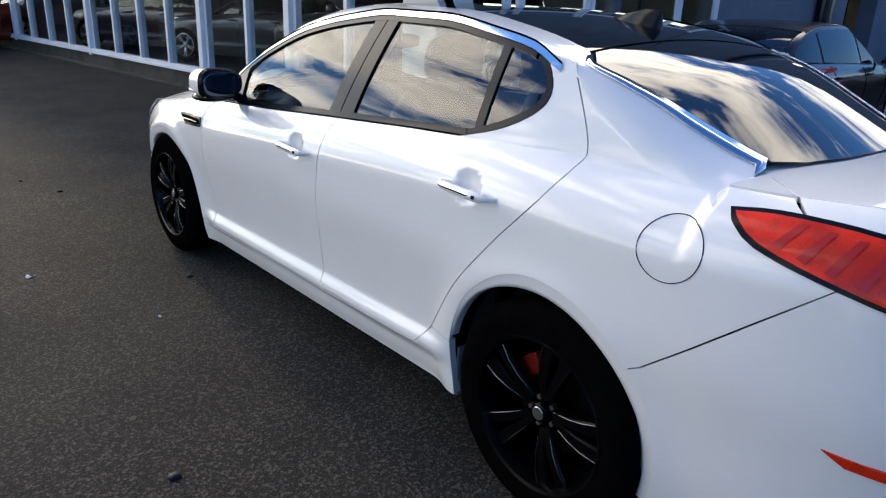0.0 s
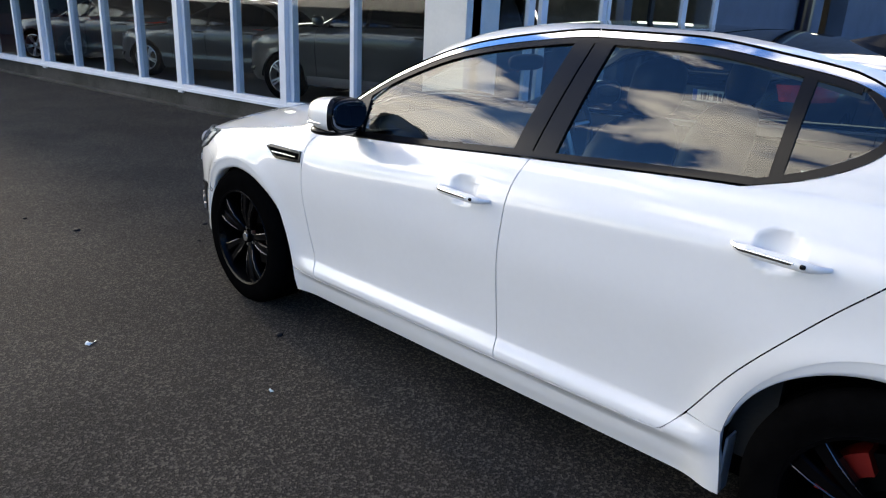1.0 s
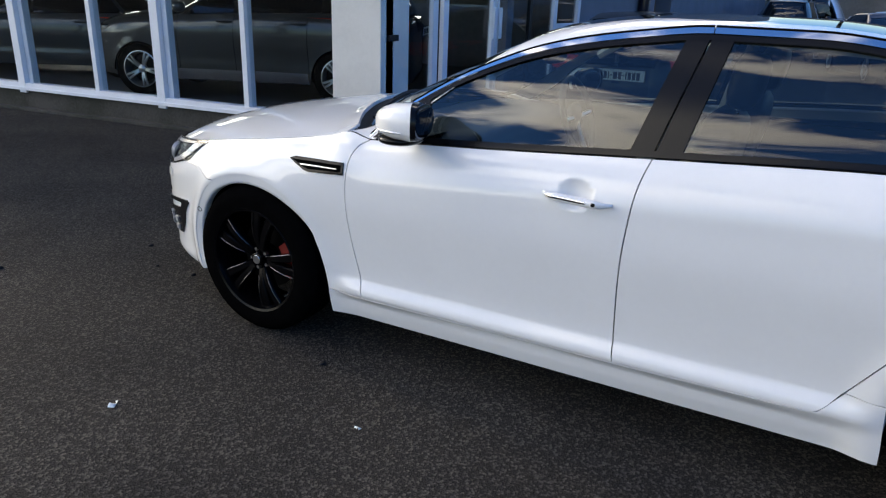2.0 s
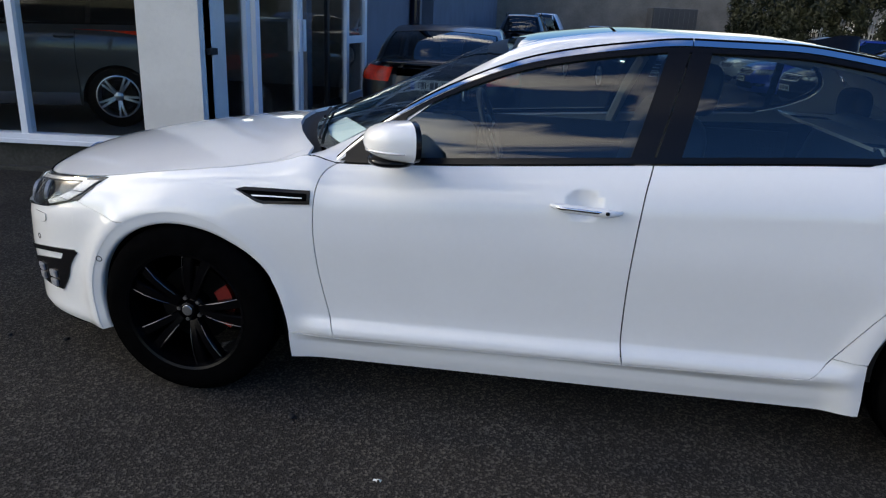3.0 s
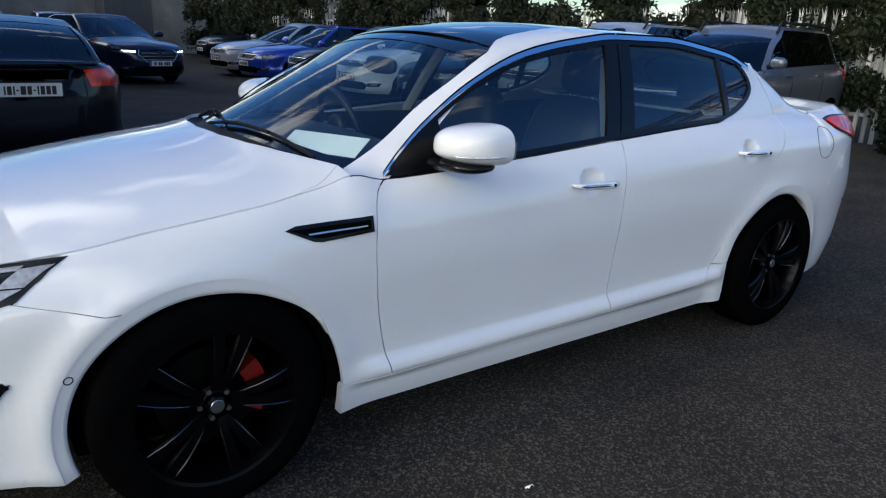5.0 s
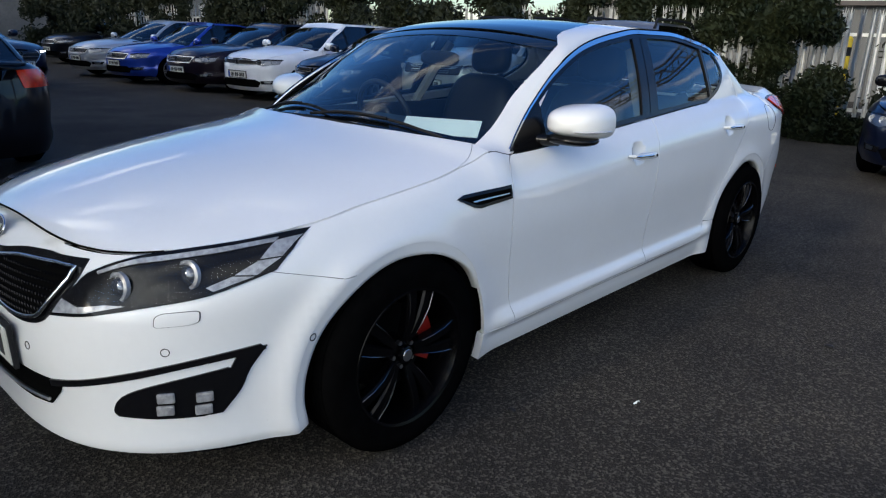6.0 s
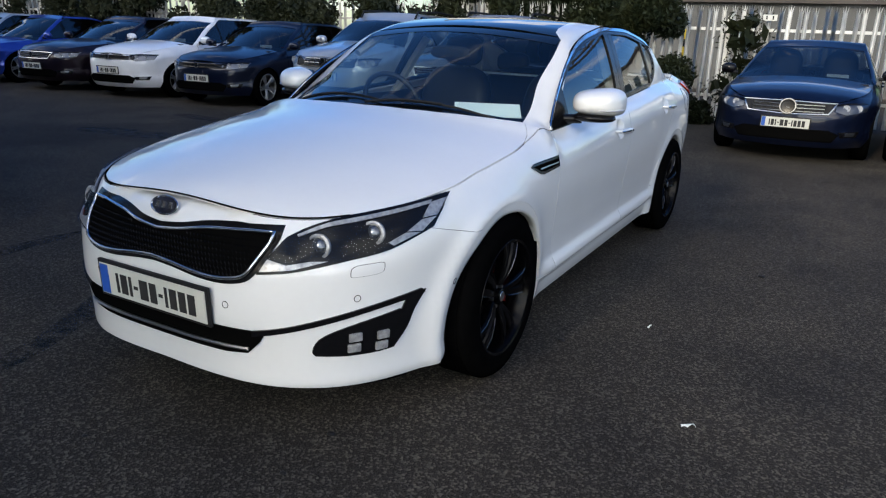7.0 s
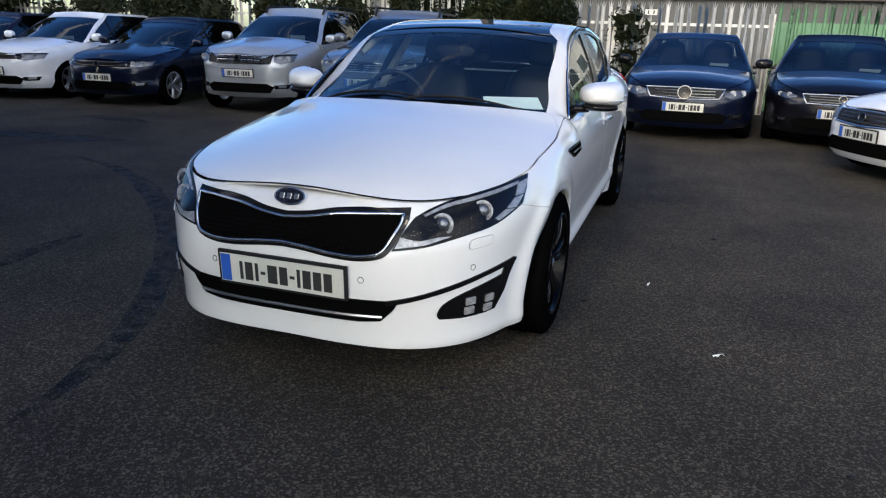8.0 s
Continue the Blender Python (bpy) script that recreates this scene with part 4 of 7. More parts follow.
            return Vector((0.122 * q, y - 0.03 * (1 - inner) ** 2, z + 0.006))
        for part_name, front, back, mat, note in (("mirror_cap", 0.088, -0.030, WHITE_PAINT, ""), ("mirror_shell", -0.046, -0.030, GLOSS_BLACK, "black mirror housing")):
            bm = grid(lambda u, v: housing(u, v, front, back), 40, 12)
            bmesh.ops.remove_doubles(bm, verts=bm.verts, dist=1e-5)
            bmesh.ops.recalc_face_normals(bm, faces=bm.faces)
            part(part_name, smooth(bm, 60), mat, mirror, note)
        part("mirror_base", blob(0.098, 0.066, 0.022, 2.4, at=(-side * 0.012, 0.004, -0.052)), GLOSS_BLACK, mirror)
        part("mirror_bezel", blob(0.112, 0.010, 0.062, 2.6, at=(0, -0.050 - 0.008, 0.010)), GLOSS_BLACK, mirror)
        part("mirror_glass", blob(0.100, 0.003, 0.052, 2.8, at=(0, -0.0680, 0.011)), DARK_MIRROR, mirror, "silvered mirror glass")

        def signal(v):
            """The point of the cap on the outer lower side where the lamp strip runs."""
            lo, hi = 0.0, 0.25
            for _ in range(20):
                mid = (lo + hi) / 2
                low = housing(1 - mid if side > 0 else 0.5 + mid, v, 0.088, -0.030).z < -0.014
                lo, hi = (lo, mid) if low else (mid, hi)
            return housing(1 - lo if side > 0 else 0.5 + lo, v, 0.0895, -0.030)
        part("turn_signal", tube([signal(0.02 + 0.055 * i) for i in range(12)], [0.002] + [0.0042] * 10 + [0.002], 8), LAMP_GREY, mirror, "clear turn signal strip")
        part("mirror_arm", tube([(side * -0.07, 0.0, -0.062), (side * -0.13, 0.004, -0.066), (side * -0.175, 0.008, -0.066)], 0.022, 10), GLOSS_BLACK, mirror)
        # headlamp
        fat = S.front_at if side < 0 else mirrored(S.front_at)
        fo = (0.55 * side, 0.8, 0.2)
        lamp_out = bend([(-0.765, 0.808), (-0.70, 0.787), (-0.567, 0.756), (-0.492, 0.722)], 4)[:-1] + bend([(-0.470, 0.705), (-0.440, 0.650), (-0.415, 0.596)], 4)[:-1] + bend([(-0.415, 0.594), (-0.52, 0.608), (-0.636, 0.637), (-0.72, 0.661), (-0.776, 0.707)], 4)[:-1] + [(-0.778, 0.712), (-0.776, 0.76)]
        lamp = new("headlamp")
        lamp.parent = car
        panel("lamp_housing", [(fat, lamp_out, 0.03, fo)], GLOSS_BLACK, lamp, "", 0.01, 0.003)
        panel("lamp_lens", [(fat, inset(lamp_out, 0.004), 0.03, fo)], LENS, lamp, "clear lamp cover", 0.012, 0.016)

        def on_lamp(a, b, d):
            return fat(a, b) + surface_normal(fat, a, b, Vector(fo)) * d
        panel("daytime_strip", [(fat, bend([(-0.746, 0.790), (-0.70, 0.776), (-0.63, 0.760), (-0.56, 0.744), (-0.497, 0.712)], 4) + bend([(-0.503, 0.706), (-0.563, 0.733), (-0.63, 0.748), (-0.70, 0.764), (-0.748, 0.780)], 4), 0.02, fo)], LED_GREY, lamp, "pale daytime running strip", 0.004, 0.008)
        for band in ([(-0.768, 0.792), (-0.748, 0.783), (-0.752, 0.742), (-0.772, 0.745)], [(-0.772, 0.741), (-0.752, 0.738), (-0.738, 0.708), (-0.762, 0.704)], [(-0.760, 0.701), (-0.736, 0.705), (-0.712, 0.682), (-0.724, 0.672)]):
            panel("corner_lamp", [(fat, band, 0.03, fo)], LED_GREY, lamp, "pale segmented corner lamp", 0.006, 0.008)
        panel("lamp_floor", [(fat, [(-0.44, 0.640), (-0.425, 0.603), (-0.52, 0.616), (-0.60, 0.640), (-0.56, 0.640), (-0.50, 0.628)], 0.03, fo)], LED_GREY, lamp, "", 0.004, 0.007)
        for a, b, r in ((-0.565, 0.684, 0.029), (-0.676, 0.716, 0.028)):
            n = surface_normal(fat, a, b, Vector(fo)) * 0.35 + Vector((0, 0.65, 0))
            turn = n.to_track_quat("Z", "Y").to_matrix().to_4x4()
            c = Matrix.Translation(on_lamp(a, b, -0.007)) @ turn
            bm = lathe([(-0.002, r + 0.012), (0.010, r + 0.012), (0.013, r + 0.004), (0.006, r)], 32, "z")
            bm.transform(c)
            part("projector_ring", bm, LED_GREY, lamp)
            bm = lathe([(0.004, r), (0.012, r * 0.85), (0.018, r * 0.5), (0.020, 0.0)], 28, "z")
            bm.transform(c)
            part("projector_lens", bm, PROJECTOR, lamp)
        # fog lamp pocket and black blade
        blade = bend([(-0.40, 0.408), (-0.50, 0.428), (-0.62, 0.462), (-0.70, 0.486), (-0.768, 0.506)], 3) + [(-0.772, 0.49)] + bend([(-0.765, 0.484), (-0.70, 0.468), (-0.62, 0.443), (-0.50, 0.410), (-0.40, 0.388)], 3)
        panel("bumper_blade", [(fat, blade, 0.03, fo)], GLOSS_BLACK, car, "", 0.01, 0.006)
        panel("blade_end", [(fat, bend([(-0.773, 0.500), (-0.757, 0.440), (-0.745, 0.380), (-0.722, 0.316)], 3) + bend([(-0.708, 0.314), (-0.728, 0.380), (-0.738, 0.440), (-0.750, 0.495)], 3), 0.03, fo)], GLOSS_BLACK, car, "", 0.01, 0.006)
        pocket = bend([(-0.572, 0.326), (-0.565, 0.345), (-0.585, 0.385), (-0.64, 0.418), (-0.738, 0.452)], 3) + bend([(-0.742, 0.445), (-0.735, 0.38), (-0.716, 0.318)], 3) + [(-0.70, 0.312), (-0.64, 0.316)]
        fog = new("fog_lamp")
        fog.parent = car
        panel("fog_pocket", [(fat, pocket, 0.025, fo)], GLOSS_BLACK, fog, "gloss black fog lamp pocket", 0.01, 0.005)
        for a, b in ((-0.655, 0.345), (-0.703, 0.337), (-0.660, 0.383), (-0.708, 0.376)):
            n = surface_normal(fat, a, b, Vector(fo))
            bm = boxed(-0.023, 0.023, -0.015, 0.015, 0.0, 0.010, 0.005)
            bm.transform(facing(on_lamp(a, b, 0.004), n))
            part("fog_led", bm, LED_GREY, fog, "small square LED lens")
        # small round parking sensors and washer flap
        for a, b in ((-0.312, 0.483), (-0.668, 0.514)):
            n = surface_normal(fat, a, b, Vector(fo))
            turn = n.to_track_quat("Z", "Y").to_matrix().to_4x4()
            bm = tube([(0.011 * math.cos(t), 0.011 * math.sin(t), 0) for t in (2 * math.pi * i / 20 for i in range(20))], 0.0012, 5, closed=True)
            bm.transform(Matrix.Translation(on_lamp(a, b, 0.0003)) @ turn)
            part("parking_sensor", bm, DARK, car)
        a, b = 1.757, 0.500
        part("parking_sensor", tube([S.side_at(a + 0.011 * math.cos(t), b + 0.011 * math.sin(t)) * 1.0 if side < 0 else mirrored(S.side_at)(a + 0.011 * math.cos(t), b + 0.011 * math.sin(t)) for t in (2 * math.pi * i / 20 for i in range(20))], 0.0014, 5, closed=True), DARK, car)
        wash = [(-0.686 + 0.030 * math.copysign(abs(math.cos(t)) ** 0.45, math.cos(t)), 0.606 + 0.018 * math.copysign(abs(math.sin(t)) ** 0.45, math.sin(t)) - 0.16 * 0.030 * math.cos(t)) for t in (2 * math.pi * i / 24 for i in range(24))]
        panel("washer_gap", [(fat, inset(wash, -0.0014), 0.03, fo)], DARK, car, "", 0, 0.0012)
        panel("washer_flap", [(fat, wash, 0.03, fo)], WHITE_PAINT, car, "", 0.006, 0.003)
        # tail lamp
        tl = bend([(-1.800, 1.034), (-1.90, 1.045), (-2.05, 1.045), (-2.2, 1.03)], 3)[:-1] + [(-2.2, 0.92)] + bend([(-2.2, 0.898), (-2.15, 0.908), (-2.06, 0.931), (-1.89, 0.974), (-1.82, 1.012)], 3)
        tail = new("tail_lamp")
        tail.parent = car
        side_panel("lamp_surround", tl, GLOSS_BLACK, 0, 0.03, "", 0.008, 0.004, tail)
        side_panel("red_lens", inset(tl, 0.010), TAIL_RED, 0, 0.03, "red tail lamp lens", 0.008, 0.010, tail)
        for k in range(5):
            y0 = -1.92 - 0.055 * k
            low, high = 0.985 - 0.013 * k, 1.030 - 0.004 * k
            side_panel("lamp_rib", [(y0, low), (y0 - 0.020, low - 0.006), (y0 - 0.050, high), (y0 - 0.034, high)], TAIL_DEEP, 0, 0.03, "", 0, 0.0112, tail)
        side_panel("side_reflector", [(-2.105, 0.592), (-2.225, 0.577), (-2.225, 0.553), (-2.15, 0.563)], TAIL_RED, 0, 0.03, "red reflector", 0.006, 0.004)

    # bonnet, nose, bumper
    rear_edge = [(x, 0.945 + 0.225 * (1 - (x / 0.69) ** 2)) for x in (-0.69, -0.6, -0.5, -0.35, -0.2, 0.0)]
    cut = bend([(-0.690, 0.945), (-0.722, 0.985), (-0.748, 1.035), (-S.rim(1.10) + 0.003, 1.10)], 4)
    left = cut + [(-S.rim(1.12 + 0.02 * k) + 0.0012, 1.12 + 0.02 * k) for k in range(45)]
    front_edge = [(x, S.nose_y(x) - 0.004) for x in (-0.62, -0.54, -0.46, -0.38, -0.30, -0.22, -0.14, -0.07, 0.0)]
    half_hood = rear_edge[::-1][:-1] + left + [p for p in front_edge if p[1] > 2.015]
    hood = half_hood + [(-x, y) for x, y in half_hood[::-1] if x < -1e-6]
    panel("bonnet", [(S.top_at, inset(hood, 0.0016), 0.035, (0, 0, 1))], WHITE_PAINT, car)
    part("bonnet_gap", tube([Vector((x, S.nose_y(x) - 0.002, S.top(x, S.nose_y(x) - 0.002) + 0.0008)) for x in [-0.60 + 0.03 * k for k in range(41)]], 0.0030, 6), DARK, car)
    for sx in (-1, 1):
        wing = [(sx * -x, y) for x, y in cut] + [(sx * S.rim(1.10 - 0.02 * k), 1.10 - 0.02 * k) for k in range(9)]
        panel("fender_top", [(S.top_at, wing, 0.03, (0, 0, 1))], WHITE_PAINT, car, "", 0.01, -0.0005)
    under = inset(hood, 0.02)
    panel("bonnet_underside", [(S.top_at, [p for p in under if p[1] > 1.0], 0.08, (0, 0, 1))], DARK, car, "", 0, -0.02)
    zs = [0.19 + i * (0.71 - 0.19) / 60 for i in range(61)]
    corner = [(-S.half(1.88, z), z) for z in zs]
    upper = [(x, S.top(x, S.nose_y(x)) - 0.004) for x in [-0.76 + 0.04 * k for k in range(19)] if x > corner[-1][0] + 0.01]
    nose_z = S.top(0, S.nose_y(0)) - 0.004
    half_face = [(0.0, 0.222), (-0.3, 0.217), (-0.55, 0.206)] + corner + upper + [(0.0, nose_z)]
    lower_side = [(1.663, 0.661), (1.741, 0.679), (1.852, 0.706), (1.88, 0.712), (1.88, 0.19), (1.79, 0.19)] + front_arch(-14, 59.5, 16)

    def face_at(x, z):
        return S.front_at(x, min(z, S.top(x, S.nose_y(x)) - 0.004))
    panel("front_bumper", [(face_at, mirror_line(half_face), 0.022, (0, 1, 0.2)),
                           (S.side_at, inset(lower_side, 0.0), 0.025, (-1, 0, 0)), (mirrored(S.side_at), lower_side, 0.025, (1, 0, 0))], WHITE_PAINT, car)
    lip = bend([(-0.775, 1.86), (-0.75, 2.0), (-0.62, 2.17), (-0.40, 2.275), (0.0, 2.315)], 5)
    lip = lip + [(-x, y) for x, y in lip[::-1][1:]]
    part("front_splitter", tube([(x * 0.95, y - 0.045, 0.188) for x, y in lip], 0.008, 8), DARK, car)
    # grille: black mesh, chrome frame, badge
    g = bend([(0.0, 0.590), (-0.09, 0.584), (-0.20, 0.571), (-0.30, 0.568), (-0.375, 0.582), (-0.405, 0.612)], 4)[:-1] + bend([(-0.405, 0.615), (-0.43, 0.67), (-0.440, 0.712)], 3)[:-1] + bend([(-0.436, 0.720), (-0.33, 0.716), (-0.20, 0.710), (-0.10, 0.694), (0.0, 0.684)], 4)
    outline = mirror_line(g)
    grille = new("grille")
    grille.parent = car
    panel("grille_surround", [(S.front_at, inset(outline, -0.016), 0.03, (0, 1, 0))], GLOSS_BLACK, grille, "", 0.008, 0.004)
    panel("grille_back", [(S.front_at, inset(outline, 0.004), 0.03, (0, 1, 0))], DARK, grille, "", 0, 0.0075)
    part("grille_frame", tube([S.front_at(a, b) + Vector((0, 0.012, 0.002)) for a, b in inset(outline, 0.003)], 0.0062, 8, closed=True), CHROME, grille, "chrome grille frame")
    bm = bmesh.new()
    clean = inset(outline, 0.012)
    for i in range(-30, 31):
        for j in range(9):
            a, b = i * 0.0145 + (0.00725 if j % 2 else 0), 0.572 + j * 0.0165
            inside = False
            for (xa, za), (xb, zb) in zip(clean, clean[1:] + clean[:1]):
                if (za > b) != (zb > b) and a < xa + (b - za) * (xb - xa) / (zb - za):
                    inside = not inside
            if inside:
                c = S.front_at(a, b) + Vector((0, 0.012, 0))
                ring = [c + Vector(d) for d in ((-0.0072, 0, 0), (0, 0, -0.0082), (0.0072, 0, 0), (0, 0, 0.0082))]
                inner = [c + Vector(d) + Vector((0, -0.004, 0)) for d in ((-0.0048, 0, 0), (0, 0, -0.0056), (0.0048, 0, 0), (0, 0, 0.0056))]
                ro, ri = [bm.verts.new(p) for p in ring], [bm.verts.new(p) for p in inner]
                for k in range(4):
                    bm.faces.new((ro[k], ro[(k + 1) % 4], ri[(k + 1) % 4], ri[k]))
    tagged(part("grille_mesh", bm, GLOSS_BLACK, grille), kind="stuff")
    badge = new("badge")
    badge.parent = car
    badge.matrix_basis = pose(0, S.front_at(0, 0.748).y + 0.004, 0.750, 62, 0, 180)
    oval = [(0.062 * math.cos(t), 0.031 * math.sin(t)) for t in (2 * math.pi * i / 36 for i in range(36))]
    bm = bmesh.new()
    bm.faces.new([bm.verts.new((a, b, 0.004)) for a, b in oval])
    bmesh.ops.solidify(bm, geom=bm.faces[:], thickness=0.006)
    part("badge_plate", bm, LOGO_BLUE, badge, "dark oval badge")
    part("badge_ring", tube([(a, b, 0.005) for a, b in oval], 0.003, 6, closed=True), CHROME, badge)
    for x0 in (-0.030, 0.0, 0.030):
        part("badge_mark", boxed(x0 - 0.009, x0 + 0.009, -0.011, 0.011, 0.004, 0.007, 0.001), CHROME, badge)
    low_g = mirror_line([(0.0, 0.318), (-0.30, 0.318), (-0.38, 0.326), (-0.425, 0.372), (-0.44, 0.398), (-0.40, 0.408), (0.0, 0.408)])
    panel("lower_grille", [(S.front_at, low_g, 0.03, (0, 1, 0))], DARK, car, "", 0.01, 0.005)
    part("lower_grille_bar", tube([S.front_at(a, 0.345) + Vector((0, 0.012, 0)) for a in [-0.39 + 0.78 * i / 20 for i in range(21)]], 0.006, 6), SATIN, car)
    number_plate(car, pose(0, S.front_at(0, 0.467).y + 0.006, 0.470, -3, 0, 0))

    # windscreen, cowl, roof, rear screen
    def rx(y, d):
        return S.rail(y)[0] - d
    base = bend([(-0.655, 0.905), (-0.57, 0.965), (-0.40, 1.03), (-0.20, 1.078), (0.0, 1.092)], 4)
    head = bend([(-0.575, 0.268), (-0.40, 0.288), (-0.20, 0.300), (0.0, 0.304)], 3)
    sides = [(-screen_x(y) + 0.001, y) for y in (0.88, 0.8, 0.7, 0.6, 0.5, 0.4, 0.33)]
    half_ws = base[::-1] + sides + head
    ws = half_ws + [(-x, y) for x, y in half_ws[::-1] if x < -1e-6]
    panel("windscreen", [(S.roof_at, ws, 0.05, (0, 0.5, 1))], SCREEN_GLASS, car, "tinted windscreen", 0, -0.003)
    band = head + [(-x, y) for x, y in head[::-1] if x < -1e-6]
    band = band + [(x, y + 0.075) for x, y in band[::-1]]
    panel("screen_shade_band", [(S.roof_at, band, 0.05, (0, 0.5, 1))], ROOF_GLASS, car, "", 0, -0.001)
    frit = base + [(-x, y) for x, y in base[::-1] if x < -1e-6]
    frit = frit + [(x, y - 0.045) for x, y in frit[::-1]]
    panel("screen_base_band", [(S.roof_at, frit, 0.05, (0, 0.5, 1))], GLOSS_BLACK, car, "", 0, -0.0045)

    def cowl_at(u, v):
        x = -0.70 + 1.40 * u
        q = max(0.0, 1 - (x / 0.70) ** 2)
        ya, yb = 0.95 + 0.225 * q, 0.90 + 0.18 * q
        za, zb = S.top(x, ya) - 0.006, S.roof_z(x, yb) - 0.006
        return Vector((x, ya + (yb - ya) * v, za + (zb - za) * v - 0.020 * math.sin(math.pi * v)))
    part("cowl_panel", grid(cowl_at, 30, 5), BLACK_PLASTIC, car)
    base_y = curve((-0.66, 0.90), (-0.57, 0.965), (-0.40, 1.03), (-0.20, 1.078), (0.0, 1.092), (0.20, 1.078), (0.40, 1.03), (0.57, 0.965), (0.66, 0.90))
    for x0, x1, lift in ((0.02, -0.56, 0.006), (0.54, -0.02, 0.018)):
        line = []
        for i in range(13):
            x = x0 + (x1 - x0) * i / 12
            y = base_y(x) - lift - 0.035 * math.sin(math.pi * i / 12)
            line.append(Vector((x, y, S.roof_z(x, y) + 0.009)))
        wiper = new("wiper")
        wiper.parent = car
        part("blade", tube(line, 0.006, 6, flat=0.8), BLACK_PLASTIC, wiper)
        part("arm", tube([Vector((x0 + 0.02, base_y(x0) + 0.02, S.roof_z(x0, base_y(x0)) + 0.008))] + [p + Vector((0, 0.008, 0.004)) for p in line[2:8]], 0.0065, 6), BLACK_PLASTIC, wiper)
    for y0, y1, name in ((0.262, -0.085, "sunroof_front"), (-0.097, -0.66, "sunroof_glass"), (-0.672, -1.19, "roof_rear_panel")):
        ys = [y0 + (y1 - y0) * i / 8 for i in range(9)]
        poly = [(-rx(y, wide(max(y, -1.18)) - 0.002), y) for y in ys]
        poly = poly + [(-x, y) for x, y in poly[::-1]]
        panel(name, [(S.roof_at, poly, 0.06, (0, 0, 1))], ROOF_GLASS, car, "gloss black roof glass", 0.006, 0.0)
    panel("roof_lining", [(S.roof_at, [(-0.46, 0.2), (0.46, 0.2), (0.46, -1.12), (-0.46, -1.12)], 0.08, (0, 0, 1))], TRIM_LIGHT, car, "", 0, -0.03)
    ys = [-1.20 - 0.62 * i / 10 for i in range(11)]
    poly = [(-rx(y, max(wide(y) + 0.02 + 0.03 * (-1.2 - y) / 0.5, 0.12 if y > -1.22 else 0)), y) for y in ys if y > -1.70] + [(-0.46, -1.745), (-0.36, -1.79), (-0.2, -1.825), (0.0, -1.838)]
    poly = poly + [(-x, y) for x, y in poly[::-1] if x < -1e-6]
    panel("rear_screen", [(S.roof_at, poly, 0.06, (0, -0.4, 1))], ROOF_GLASS, car, "dark rear screen", 0.004, -0.002)
    for sx in (-1, 1):
        def ribbon(u, v, sx=sx):
            y = -1.22 - 0.54 * u
            d = wide(y) - 0.018 + (0.030 + 0.034 * u - 0.06 * max(0.0, u - 0.8)) * v
            return Vector((sx * rx(y, d), y, S.roof_z(rx(y, d), y) + 0.006))
        part("rear_chrome_strip", solid(grid(ribbon, 24, 2), 0.004), CHROME, car, "polished chrome strip along the rear screen")
    lid = bend([(-0.52, -1.758), (-0.36, -1.802), (-0.2, -1.836), (0.0, -1.848)], 4)
    rims = [-1.905 - 0.03 * k for k in range(15)]
    half_lid = lid[::-1] + [(-0.60, -1.852), (-S.rim(-1.905) + 0.001, -1.905)] + [(-S.rim(y) + 0.001, y) for y in rims[1:]]
    panel("boot_lid", [(S.top_at, half_lid + [(-x, y) for x, y in half_lid[::-1] if x < -1e-6], 0.04, (0, 0, 1)),
                       (S.side_at, [(-1.907, S.rim_z(-1.907) - 0.001), (-1.955, 1.046), (-2.2, 1.032)] + [(y, S.rim_z(y) - 0.001) for y in (-2.2, -2.1, -2.0)], 0.03, (-1, 0, 0))], WHITE_PAINT, car)
    for sx in (-1, 1):
        edge = [(sx * 0.525, -1.765), (sx * 0.604, -1.847), (sx * S.rim(-1.90), -1.90)] + [(sx * S.rim(y), y) for y in (-1.87, -1.84, -1.81, -1.78, -1.755)]
        panel("quarter_top", [(S.top_at, edge, 0.03, (0, 0, 1))], WHITE_PAINT, car)
    ledge = [(-0.55, -1.72), (0.55, -1.72), (0.55, -1.90), (-0.55, -1.90)]
    panel("boot_gutter", [(S.top_at, ledge, 0.06, (0, 0, 1))], WHITE_PAINT, car, "", 0, -0.005)
    half_r = [(0, 0.22), (-0.5, 0.21)] + [(-S.half(-2.14, z), z) for z in [0.22 + 0.07 * i for i in range(11)]] + [(-S.rim(y), S.rim_z(y) - 0.003) for y in (-2.18, -2.24, -2.3, -2.34)] + [(0.0, S.rim_z(-2.34) - 0.003)]
    panel("rear_bumper", [(S.rear_at, mirror_line(half_r), 0.05, (0, -1, 0))], WHITE_PAINT, car)
    fin = bmesh.new()
    sec = [(-0.86, 0.0, 0.0), (-0.93, 0.030, 0.028), (-1.00, 0.036, 0.055), (-1.06, 0.030, 0.066), (-1.075, 0.012, 0.064)]
    rows = []
    for y, w, h in sec:
        z = S.roof_z(0, y) - 0.004
        rows.append([fin.verts.new(p) for p in ((-w - 0.002, y, z), (-w * 0.35, y, z + h * 0.7), (0, y, z + h), (w * 0.35, y, z + h * 0.7), (w + 0.002, y, z))])
    for a, b in zip(rows, rows[1:]):
        for k in range(4):
            fin.faces.new((a[k], a[k + 1], b[k + 1], b[k]))
    fin.faces.new(rows[-1])
    bmesh.ops.recalc_face_normals(fin, faces=fin.faces)
    part("roof_aerial", smooth(fin, 50), GLOSS_BLACK, car, "shark fin aerial")

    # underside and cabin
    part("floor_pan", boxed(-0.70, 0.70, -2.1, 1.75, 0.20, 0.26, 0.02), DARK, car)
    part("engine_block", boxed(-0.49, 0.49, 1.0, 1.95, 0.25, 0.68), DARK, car)
